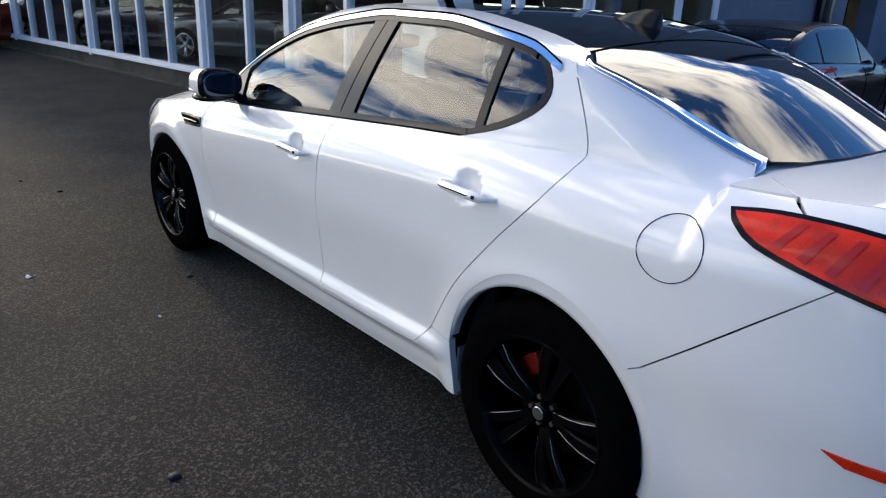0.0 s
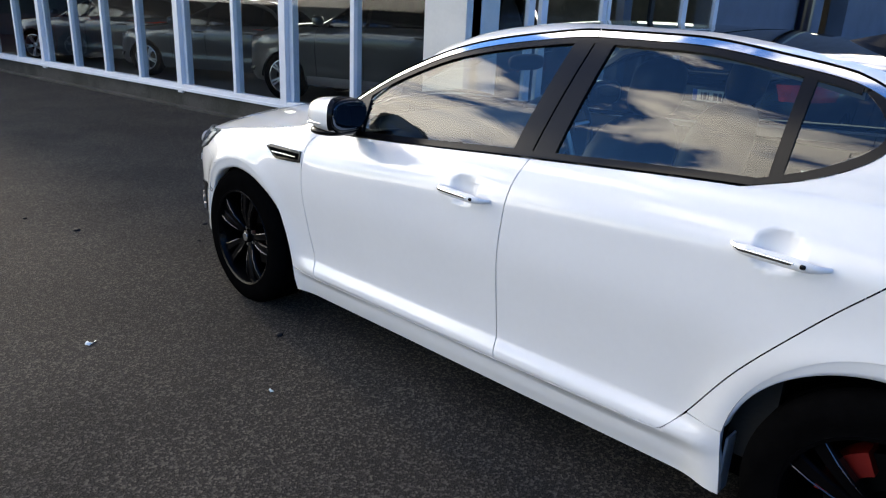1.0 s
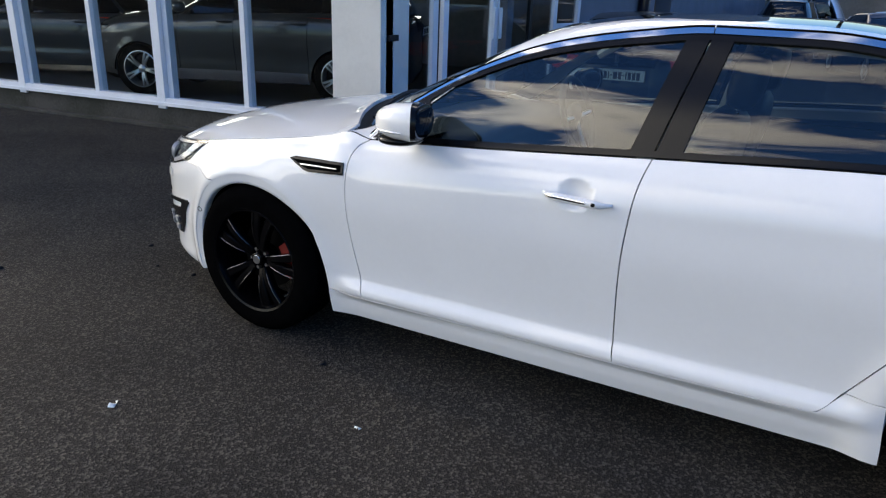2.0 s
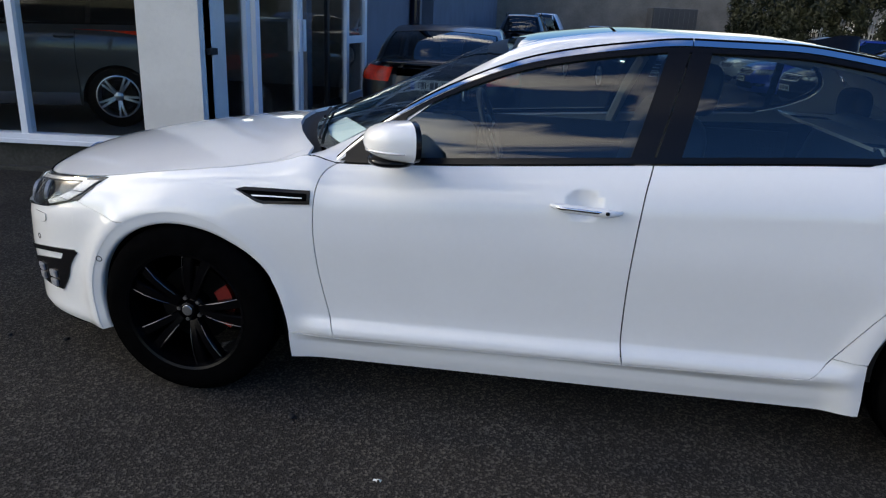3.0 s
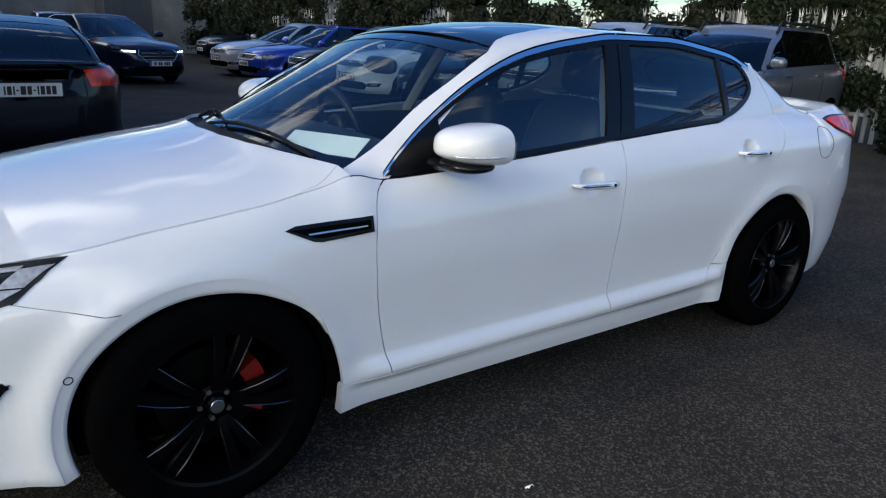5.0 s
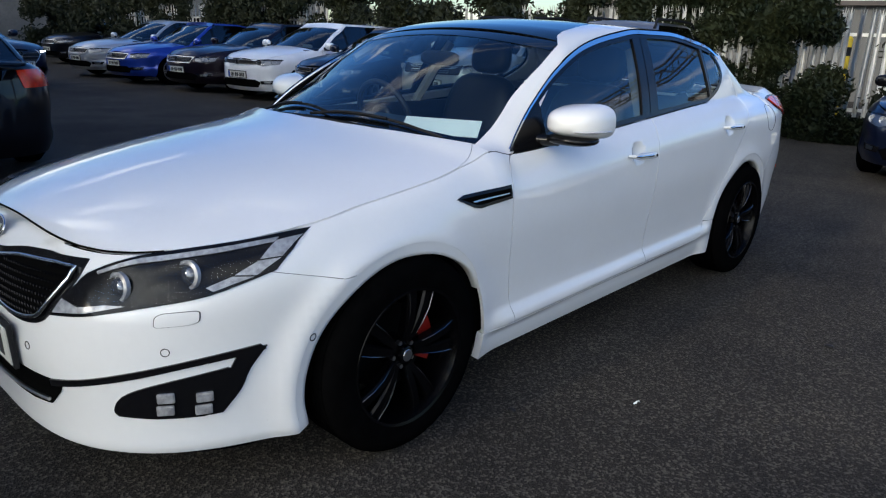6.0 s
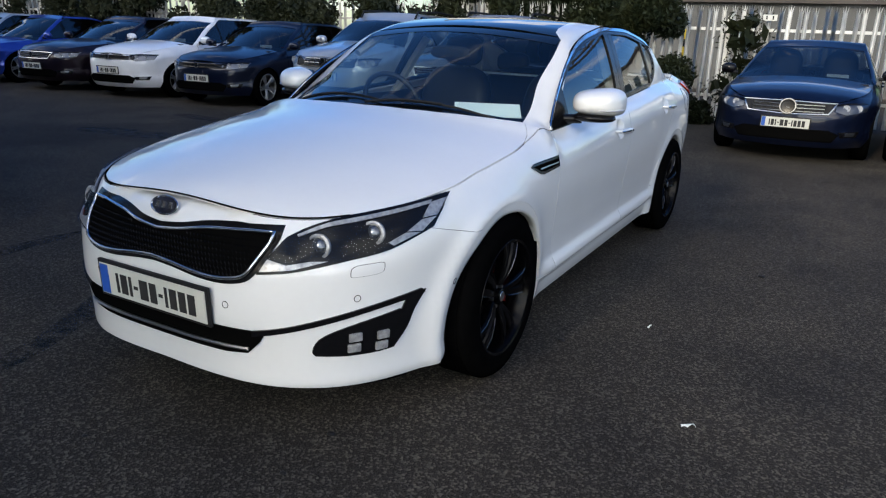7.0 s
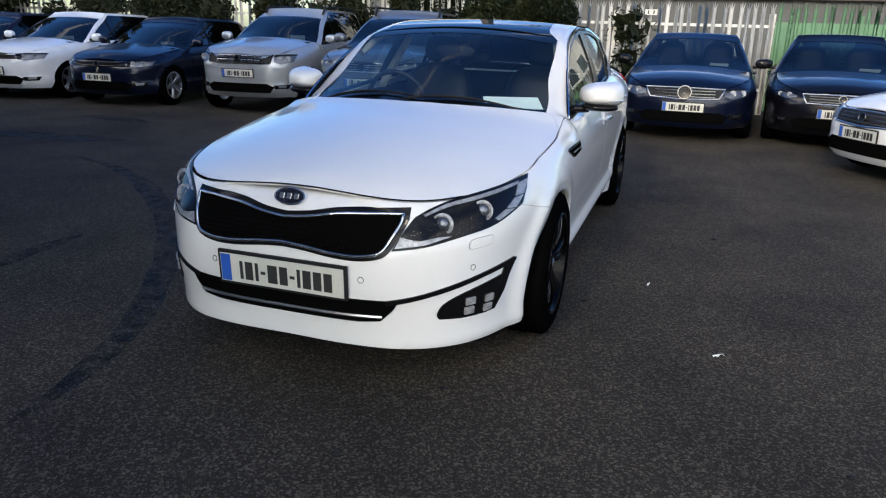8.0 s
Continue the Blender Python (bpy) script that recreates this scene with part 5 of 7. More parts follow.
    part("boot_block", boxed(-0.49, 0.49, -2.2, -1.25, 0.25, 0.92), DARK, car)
    part("dashboard", blob(0.68, 0.27, 0.14, 3.5, at=(0, 0.72, 0.84)), SEAT_BLACK, car)
    part("dash_top", grid(lambda u, v: Vector((-0.70 + 1.40 * u, 0.62 + 0.44 * v * (1 - 0.55 * (2 * u - 1) ** 2), 0.955 - 0.03 * v)), 12, 4), SEAT_BLACK, car)
    part("parcel_shelf", boxed(-0.62, 0.62, -1.70, -1.18, 0.985, 1.0), SEAT_BLACK, car)
    for sx in (-1, 1):
        part("door_lining", boxed(sx * 0.735 - 0.012, sx * 0.735 + 0.012, -1.1, 0.75, 0.30, 0.955), SEAT_BLACK, car)
        post = [Vector((sx * (S.half(y, z) - 0.060), y, z)) for y, z in ((-0.20, 0.95), (-0.26, 1.15), (-0.32, 1.30))]
        part("pillar_lining", tube(post, 0.028, 6), TRIM_LIGHT, car)
        bar = [Vector((sx * (S.rail(y)[0] - 0.045), y, S.rail(y)[1] - 0.035)) for y in (0.40, 0.25, 0.0, -0.4, -0.8, -1.1)]
        part("header_lining", tube(bar, 0.022, 6), TRIM_LIGHT, car)
    for sx in (-0.37, 0.37):
        seat = new("front_seat")
        seat.parent = car
        seat.matrix_basis = pose(sx, -0.05, 0)
        part("cushion", blob(0.25, 0.27, 0.10, 3.5, at=(0, 0.10, 0.50)), SEAT_BLACK, seat)
        b = blob(0.25, 0.085, 0.34, 3.5, at=(0, 0, 0))
        b.transform(pose(0, -0.27, 0.80, 14))
        part("backrest", b, SEAT_BLACK, seat)
        b = blob(0.135, 0.055, 0.095, 3, at=(0, 0, 0))
        b.transform(pose(0, -0.385, 1.225, 8))
        part("headrest", b, SEAT_BLACK, seat)
        for q in (-0.055, 0.055):
            part("headrest_post", tube([(q, -0.36, 1.08), (q, -0.38, 1.18)], 0.006, 6), CHROME, seat)
    part("rear_bench", blob(0.62, 0.28, 0.12, 4, at=(0, -0.88, 0.50)), SEAT_BLACK, car)
    b = blob(0.62, 0.09, 0.32, 4)
    b.transform(pose(0, -1.16, 0.80, 16))
    part("rear_backrest", b, SEAT_BLACK, car)
    for sx in (-0.38, 0.38):
        part("rear_headrest", blob(0.13, 0.05, 0.075, 3, at=(sx, -1.25, 1.14)), SEAT_BLACK, car)
    wheel = [Vector((0.37 + 0.185 * math.cos(t), 0.40 + 0.06 * math.sin(t), 0.93 + 0.175 * math.sin(t))) for t in (2 * math.pi * i / 32 for i in range(32))]
    sw = part("steering_wheel", tube(wheel, 0.015, 8, closed=True), SEAT_BLACK, car)
    part("wheel_boss", blob(0.075, 0.03, 0.07, 2.5, at=(0.37, 0.42, 0.92)), SEAT_BLACK, sw)
    for q in (0, 16, 24):
        part("wheel_spoke", tube([Vector((0.37, 0.41, 0.92)), wheel[q]], 0.012, 6), SATIN, sw)
    part("rear_view_mirror", blob(0.12, 0.02, 0.035, 3, at=(0.0, 0.40, 1.235)), BLACK_PLASTIC, car)
    # sale sheet propped behind the screen
    ax = Vector((-0.254, -0.152, -0.003)).normalized()
    up = Vector((-0.035, 0.085, -0.046))
    up = -(up - ax * up.dot(ax)).normalized()
    flat = Matrix((-ax, up, (-ax).cross(up))).transposed().to_4x4()
    sheet = thing("paper_sheet", Matrix.Translation((-0.485, 0.893, 1.004)) @ flat, "white and green printed sale sheet behind the windscreen", "paper")
    part("sheet", boxed(-0.150, 0.150, -0.055, 0.055, -0.001, 0.001), PAPER, sheet)
    part("header_band", boxed(-0.145, 0.145, 0.040, 0.052, 0.001, 0.0016), PAPER_GREEN, sheet)
    for i in range(6):
        part("print_bar", boxed(0.045 - 0.012 * (i % 3), 0.140, 0.028 - i * 0.013, 0.031 - i * 0.013, 0.001, 0.0016), PAPER_GREEN, sheet)
    part("title_bar", boxed(-0.11, 0.09, 0.043, 0.049, 0.0016, 0.0022), PRINT, sheet)
    for x, y in ((-0.843, 1.3975), (-0.843, -1.3975)):
        show_wheel(car, x + 0.088, y, 0.335, -1)
        show_wheel(car, -x - 0.088, y, 0.335, 1)
    return car


SALOON = show_car()


# ---- the parked cars ----
def parked_shape(width, front, rear, wheelbase, bonnet, belt_z, roof_z, kind):
    """A car's outer surface from a few main sizes; kind: saloon, hatch, estate or suv."""
    w = width / 2
    c = (front + rear) / 2
    yf, yr = wheelbase / 2, -wheelbase / 2
    tall = kind == "suv"
    cowl = yf - 0.42
    back = {"saloon": (rear + 0.55, 0.55), "coupe": (rear + 0.35, 0.75), "hatch": (rear + 0.12, 0.42), "estate": (rear + 0.10, 0.30), "suv": (rear + 0.08, 0.28), "van": (rear + 0.03, 0.05)}[kind]
    end, slope = back
    deck = {"saloon": belt_z + 0.10, "coupe": belt_z + 0.07}.get(kind, belt_z + 0.06)
    ride = 0.24 if tall else 0.17
    return Shape(
        width=w,
        nose=curve((ride, front - 0.10), (ride + 0.12, front - 0.01), (ride + 0.3, front), (bonnet - 0.18, front - 0.02), (bonnet - 0.03, front - 0.09), (bonnet + 0.1, front - 0.2)),
        tail=curve((ride, rear + 0.08), (ride + 0.2, rear), (belt_z - 0.3, rear + 0.01), (belt_z + 0.1, rear + 0.06)),
        y_front=yf - 0.45, y_rear=yr + 0.45, n_front=3.2, n_rear=4.0,
        side=curve((ride, 0.93), (ride + 0.12, 0.975), (ride + 0.18, 0.985), (ride + 0.24, 0.97), (belt_z - 0.25, 1.0), (belt_z - 0.1, 0.99), (belt_z + 0.2, 0.98)),
        edge=curve((rear, w - 0.22), (yr, w - 0.14), (0.0, w - 0.085), (cowl - 0.1, w - 0.085), (cowl + 0.06, w - 0.11), (front, w - 0.08)),
        hood=curve((cowl - 0.1, bonnet + 0.13), (cowl + 0.2, bonnet + 0.10), (front - 0.55, bonnet + 0.035), (front - 0.25, bonnet - 0.03), (front - 0.08, bonnet - 0.13), (front, bonnet - 0.2)),
        deck=curve((rear, deck - 0.06), (rear + 0.1, deck), (rear + 0.7, deck + 0.005)),
        roof=curve((end - 0.15, deck - 0.08), (end, deck), (end + slope * 0.55, deck + (roof_z - deck) * 0.62), (end + slope, roof_z - 0.06), (end + slope + 0.35, roof_z - 0.01), (-0.1, roof_z), (cowl - 0.95, roof_z - 0.05), (cowl - 0.55, roof_z - 0.20), (cowl + 0.15, bonnet + 0.08), (cowl + 0.4, bonnet - 0.02)),
        belt=curve((rear, belt_z + 0.05), (yr, belt_z + 0.04), (0.0, belt_z), (cowl - 0.1, belt_z - 0.04), (cowl, bonnet + 0.03)),
        axles=(yf, yr), arch=(0.38 if tall else 0.35, 0.34 if tall else 0.31), lean=(0.40, 0.22), hood_drop=0.10, cowl=cowl, deck_y=end + 0.05, screen_bow=(0.20, 0.06), crown=0.07)


def simple_wheel(parent, x, y, r, side, metal, spokes=5):
    w = new("wheel")
    w.parent = parent
    w.matrix_basis = pose(x, y, r, 0, 0, 0 if side < 0 else 180) @ pose(0, 0, 0, random.uniform(0, 70), 0, 0)
    rim = r * 0.68
    part("tyre", lathe([(0.10, rim), (0.10, r - 0.03), (0.07, r), (-0.07, r), (-0.10, r - 0.03), (-0.105, rim + 0.01), (-0.10, rim)], 36, caps=False), RUBBER, w)
    part("rim_barrel", lathe([(-0.10, rim + 0.004), (-0.104, rim - 0.012), (-0.02, rim - 0.03), (0.09, rim - 0.02)], 36, caps=False), metal, w)
    bm = bmesh.new()
    for k in range(spokes):
        a = 2 * math.pi * k / spokes
        for q in (-0.13, 0.13):
            spoke(bm, a + q, 0.05, rim - 0.010, 0.034, 0.030, -0.075, -0.092, 0.03)
    bmesh.ops.recalc_face_normals(bm, faces=bm.faces)
    part("spokes", smooth(bm, 30), metal, w)
    part("hub_cap", lathe([(-0.085, 0.0), (-0.085, 0.03), (-0.07, 0.055), (-0.03, 0.06)], 20), metal, w)
    part("brake_disc", lathe([(-0.01, 0.05), (-0.01, rim * 0.72), (0.01, rim * 0.72)], 24), DISC, w)


def parked_car(name, m, label, colour, width, front, rear, wheelbase, bonnet, belt_z, roof_z, kind, grille="bar", wheels=None, lights=None, rails=False, lower=None, plate=True, group="cars parked in the yard", sheet=True, lamp_size=(0.30, 0.11), tails=None, cell=0.065, glass_material=None, mirrors=None, badge=0.045):
    """A parked car, nose towards +y of m."""
    S = parked_shape(width, front, rear, wheelbase, bonnet, belt_z, roof_z, kind)
    w = width / 2
    car = thing(name, m, label, "car", group)
    yf, yr = wheelbase / 2, -wheelbase / 2
    R, zc = S.arch[0] + 0.005, S.arch[1]
    ride = 0.24 if kind == "suv" else 0.17
    pane_mat = glass_material or PARKED_GLASS
    end = S.deck_y - 0.05
    fx, rx_ = front - 0.42, rear + 0.38
    jobs = []
    arcs_f, arcs_r = arc(yf, zc, R, 180, 0, 14), arc(yr, zc, R, 180, 0, 14)
    tops = [fx + (rx_ - fx) * i / 30 for i in range(31)]
    flank = [(rx_, ride + 0.04), (yr - R - 0.02, ride + 0.02)] + arcs_r + [(yr + R + 0.02, ride + 0.01), (yf - R - 0.02, ride + 0.01)] + arcs_f + [(yf + R + 0.02, ride + 0.02), (fx, ride + 0.03)] + [(y, S.rim_z(y) - 0.001) for y in tops]
    zs = [ride + 0.03 + k * 0.04 for k in range(40)]
    cf = [(-S.half(fx, z), z) for z in zs if z < S.rim_z(fx) - 0.02]
    cr = [(-S.half(rx_, z), z) for z in zs if z < S.rim_z(rx_) - 0.02]
    uf = [(x, S.top(x, S.nose_y(x)) - 0.003) for x in [-w + 0.05 * k for k in range(int(w / 0.05) + 1)] if x > cf[-1][0] + 0.01]
    face = [(0.0, ride + 0.02)] + cf + uf + [(0.0, S.top(0, S.nose_y(0)) - 0.003)]
    dz = S.rim_z(rear + 0.14)
    stern = [(0.0, ride + 0.03)] + cr + [(-S.rim(y), S.rim_z(y) - 0.003) for y in (rx_ - 0.06, rx_ - 0.14, rx_ - 0.2)] + [(-S.rim(rear + 0.14) * 0.8, dz), (0.0, dz)]
    for at, out in ((S.side_at, (-1, 0, 0)), (mirrored(S.side_at), (1, 0, 0))):
        jobs.append((at, flank, cell, out))
    jobs.append((S.front_at, mirror_line(face), cell, (0, 1, 0.2)))
    jobs.append((S.rear_at, mirror_line(stern), cell * 1.3, (0, -1, 0.2)))
    cy = S.cowl
    hood_half = [(0.0, cy + 0.16), (-0.3, cy + 0.13), (-w * 0.6, cy + 0.06), (-S.rim(cy + 0.01), cy + 0.01)] + [(-S.rim(y) + 0.003, y) for y in [cy + 0.05 + (front - 0.40 - cy - 0.05) * k / 8 for k in range(9)]]
    hood_half += [(x, S.nose_y(x) - 0.003) for x in (-0.6, -0.5, -0.4, -0.3, -0.2, -0.1, 0.0) if S.nose_y(x) > front - 0.39]
    hood = hood_half + [(-x, y) for x, y in hood_half[::-1] if x < -1e-6]
    panel("body", jobs, colour, car, "", 0.02, 0.0, True)
    panel("bonnet", [(S.top_at, inset(hood, 0.004), cell, (0, 0, 1))], colour, car)
    panel("bonnet_gap", [(S.top_at, inset(hood, -0.004), cell * 1.5, (0, 0, 1))], DARK, car, "", 0, -0.02)

    def rx(y, d):
        return S.rail(y)[0] - d
    y_head = cy - 0.86 if kind != "suv" else cy - 0.74
    # glasshouse
    wsx = [cy - 0.02 + (y_head - cy + 0.02) * k / 8 for k in range(9)]
    half_ws = [(0.0, cy + 0.12), (-0.3, cy + 0.10)] + [(-rx(y, 0.05), y) for y in wsx] + [(0.0, y_head + 0.03)]
    panel("windscreen", [(S.roof_at, half_ws + [(-x, y) for x, y in half_ws[::-1] if x < -1e-6], 0.08, (0, 0.5, 1))], pane_mat, car, "", 0, -0.004)
    part("scuttle", boxed(-w + 0.16, w - 0.16, cy - 0.02, cy + 0.20, bonnet - 0.05, bonnet + 0.045, 0.01), BLACK_PLASTIC, car)
    yb = end + 0.04
    y_tail = yb + (S.screen_bow[0] * 0 + {"saloon": 0.50, "coupe": 0.68, "hatch": 0.36, "estate": 0.24, "suv": 0.22, "van": 0.04}[kind])
    rl = [y_head + (y_tail - y_head) * k / 10 for k in range(11)]
    roof_half = [(-rx(y, 0.012), y) for y in rl]
    panel("roof", [(S.roof_at, [(0.0, y_head + 0.025)] + roof_half + [(-x, y) for x, y in roof_half[::-1]], 0.08, (0, 0, 1))], colour, car, "", 0.02)
    rs = [y_tail - 0.01 + (yb - y_tail) * k / 5 for k in range(6)]
    back_half = [(0.0, y_tail - 0.01)] + [(-rx(y, 0.07), y) for y in rs] + [(0.0, yb - 0.03)]
    panel("rear_screen", [(S.roof_at, back_half + [(-x, y) for x, y in back_half[::-1] if x < -1e-6], 0.08, (0, -0.5, 1))], pane_mat, car, "", 0, -0.004)
    if kind in ("saloon", "coupe"):
        lid = [(-S.rim(y) + 0.004, y) for y in (end + 0.02, end - 0.1, end - 0.2, end - 0.3, rear + 0.15)]
        panel("boot_lid", [(S.top_at, lid + [(-x, y) for x, y in lid[::-1]], cell, (0, 0, 1))], colour, car)

        def tail_edge(u, v):
            x = S.rim(rear + 0.15) * 0.98 * (2 * u - 1)
            p, q = S.top_at(x, rear + 0.152), S.rear_at(x * 0.97, dz - 0.012)
            return p + (q - p) * v + Vector((0, -0.02, 0.008)) * math.sin(math.pi * v)
        part("boot_edge", grid(tail_edge, 20, 4), colour, car)
    for side in (-1, 1):
        at = S.side_at if side < 0 else mirrored(S.side_at)
        out = (side, 0, 0)
        ya, yz = cy - 0.10, end + {"saloon": 0.16, "coupe": 0.16, "hatch": 0.30, "estate": 0.34, "suv": 0.36, "van": 0.12}[kind]
        n = 24
        ys = [ya + (yz - ya) * k / n for k in range(n + 1)]

        def head(y):
            return S.rail(y)[1] - 0.035
        good = [y for y in ys if head(y) > S.rim_z(y) + 0.02]
        outline = [(y, S.rim_z(y) + 0.012) for y in good] + [(y, head(y)) for y in good[::-1]]
        panel("side_window_trim", [(at, inset(outline, -0.012), 0.08, out)], GLOSS_BLACK, car, "", 0, -0.006)
        cuts = [good[0], (yf + yr) / 2 + 0.02, yr + 0.28, good[-1]]
        for a, b in zip(cuts, cuts[1:]):
            sub = [y for y in [a - 0.03 + (b - a + 0.06) * k / 8 for k in range(9)] if head(y) > S.rim_z(y) + 0.03]
            if len(sub) > 2:
                panel("side_window", [(at, [(y, S.rim_z(y) + 0.016) for y in sub] + [(y, head(y) - 0.004) for y in sub[::-1]], 0.08, out)], pane_mat if kind != "van" else colour, car, "", 0, 0.002)
        if kind in ("hatch", "estate", "suv"):
            rear_ys = [yz + 0.02 + (end - 0.02 - yz) * k / 8 for k in range(9)]
            rear_ys = [y for y in rear_ys if S.rail(y)[1] - 0.02 > S.rim_z(y) + 0.01]
            if len(rear_ys) > 2:
                panel("rear_pillar", [(at, [(y, S.rim_z(y) - 0.002) for y in rear_ys] + [(y, S.rail(y)[1] - 0.012) for y in rear_ys[::-1]], 0.06, out)], colour, car, "", 0.01, 0.003)
        # pillars and roof rail

        def pillar(u, v, side=side):
            y = cy + 0.0 + (yb - cy) * u
            x0, z0 = S.rail(y)
            zb = max(z0 - 0.04, S.rim_z(y))
            pa, pb = Vector((-S.half(y, zb), y, zb)), Vector((-x0, y, z0))
            xi = x0 - 0.055
            pc = Vector((-xi, y, S.roof_z(xi, y) + 0.001))
            p = pa * (1 - v) ** 2 + pb * (2 * v * (1 - v)) + pc * v * v
            return Vector((p.x * -side, p.y, p.z))
        part("roof_rail", grid(pillar, 40, 4), colour, car)
        seams = [(cy - 0.16, S.rim_z(cy - 0.16)), ((yf + yr) / 2 + 0.02, S.rim_z(0)), (yr + 0.40, S.rim_z(yr + 0.4))]
        for y, z in seams:
            part("door_gap", tube([at(y + 0.02 * math.sin(3 * k / 8), z - 0.02 - (z - ride - 0.18) * k / 8) + Vector((side * 0.0005, 0, 0)) for k in range(9)], 0.004, 4), DARK, car)
        for y in ((yf + yr) / 2 + 0.16, yr + 0.52):
            part("door_handle", tube([at(y + 0.10, belt_z - 0.10) + Vector((side * 0.01, 0, 0)), at(y + 0.05, belt_z - 0.10) + Vector((side * 0.03, 0, 0)), at(y - 0.05, belt_z - 0.10) + Vector((side * 0.03, 0, 0)), at(y - 0.10, belt_z - 0.10) + Vector((side * 0.01, 0, 0))], 0.013, 6), colour, car)
        mirror = part("door_mirror", blob(0.10, 0.07, 0.07, 2.6, at=(side * (w + 0.06), cy - 0.24, belt_z + 0.06), nu=14, nv=8), mirrors or colour, car)
        part("mirror_arm", tube([(side * (w - 0.07), cy - 0.22, belt_z + 0.01), (side * (w + 0.02), cy - 0.23, belt_z + 0.02)], 0.025, 6), BLACK_PLASTIC, mirror)
        # lamps
        fat = S.front_at if side < 0 else mirrored(S.front_at)
        fo = (0.55 * side, 0.8, 0.2)
        lw, lh = lamp_size
        xo, zt = -w + 0.10, bonnet - 0.12
        lo = [(xo, zt - 0.02), (xo + lw * 0.5, zt - 0.02), (xo + lw, zt - 0.04), (xo + lw * 0.95, zt - lh * 0.8), (xo + lw * 0.6, zt - lh), (xo + 0.02, zt - lh * 0.75)]
        lamp = new("headlamp")
        lamp.parent = car
        panel("lamp_housing", [(fat, lo, 0.05, fo)], RING, lamp, "", 0.01, 0.004)
        for q in (0.30, 0.66):
            a, b = xo + lw * q, zt - lh * 0.52
            bowl = lathe([(0.002, lh * 0.26), (0.008, lh * 0.27), (0.009, lh * 0.22), (0.003, lh * 0.15), (0.006, 0.0)], 18, "z")
            bowl.transform(facing(fat(a, b) + Vector((0, 0.002, 0)), (0.3 * side, 1, 0.1)))
            part("lamp_bowl", bowl, LED_GREY, lamp)
        panel("lamp_brow", [(fat, [(xo + 0.01, zt - 0.02), (xo + lw * 0.5, zt - 0.02), (xo + lw, zt - 0.04), (xo + lw * 0.97, zt - 0.06), (xo + lw * 0.5, zt - 0.038), (xo + 0.01, zt - 0.036)], 0.05, fo)], GLOSS_BLACK, lamp, "", 0, 0.010)
        panel("lamp_lens", [(fat, lo, 0.05, fo)], LENS, lamp, "", 0.008, 0.014)
        if lights:
            panel("running_light", [(fat, [(xo + lw * 0.35, zt - lh * 0.40), (xo + lw * 0.95, zt - lh * 0.5), (xo + lw * 0.9, zt - lh * 0.75), (xo + lw * 0.4, zt - lh * 0.62)], 0.05, fo)], lights, lamp, "lit white lamp", 0, 0.018)
        fz = ride + 0.20
        panel("fog_lamp", [(fat, [(xo + 0.06, fz + 0.03), (xo + 0.26, fz + 0.02), (xo + 0.24, fz - 0.04), (xo + 0.08, fz - 0.035)], 0.05, fo)], GLOSS_BLACK, car, "", 0, 0.006)
        panel("fog_lens", [(fat, [(xo + 0.10, fz + 0.018), (xo + 0.20, fz + 0.012), (xo + 0.19, fz - 0.025), (xo + 0.11, fz - 0.022)], 0.05, fo)], RING, car, "", 0, 0.012)
        rat = S.rear_at if side < 0 else mirrored(S.rear_at)
        tz = belt_z - 0.02
        tl = tails or ((0.05, 0.42), (0.0, 0.16))
        panel("tail_lamp", [(rat, [(-w + tl[0][0], tz - tl[1][0]), (-w + tl[0][1], tz - tl[1][0]), (-w + tl[0][1] - 0.05, tz - tl[1][1]), (-w + tl[0][0], tz - tl[1][1])], 0.05, (0, -1, 0))], TAIL_RED, car, "red tail lamp", 0.008, 0.006)
        at2 = at
        panel("tail_lamp_side", [(at2, [(rx_ + 0.02, tz - tl[1][0]), (rx_ - 0.06, tz - tl[1][0]), (rx_ - 0.06, tz - tl[1][1]), (rx_ + 0.0, tz - tl[1][1])], 0.05, out)], TAIL_RED, car, "", 0.006, 0.005)
        for y in (yf, yr):
            simple_wheel(car, side * (w - 0.125), y, S.arch[0] - 0.02, side, wheels or SILVER_ALLOY)
            bm = grid(lambda u, v: Vector((side * (w - 0.36 + 0.33 * v), y + R * math.cos(math.pi * u), zc + R * math.sin(math.pi * u))), 14, 1)
            part("wheel_housing", bm, DARK, car)
            part("housing_wall", boxed(side * (w - 0.36) - 0.01, side * (w - 0.36) + 0.01, y - R, y + R, ride, zc + R), DARK, car)
        if lower:
            panel("lower_cladding", [(at, [(yr + R + 0.03, ride + 0.02), (yf - R - 0.03, ride + 0.02), (yf - R - 0.03, ride + 0.16), (yr + R + 0.03, ride + 0.16)], 0.06, out)], lower, car, "", 0.01, 0.005)
        if rails:
            part("roof_bar", tube([(side * (rx(0.0, 0.05)), y, S.roof_z(rx(0.0, 0.05), y) + h) for y, h in ((y_head - 0.15, 0.0), (y_head - 0.25, 0.05), (0.0 + (y_head + y_tail) / 2, 0.06), (y_tail + 0.25, 0.05), (y_tail + 0.12, 0.0))], 0.02, 6), BLACK_PLASTIC, car)
    # face
    gz, gw = bonnet - 0.20, w * 0.52
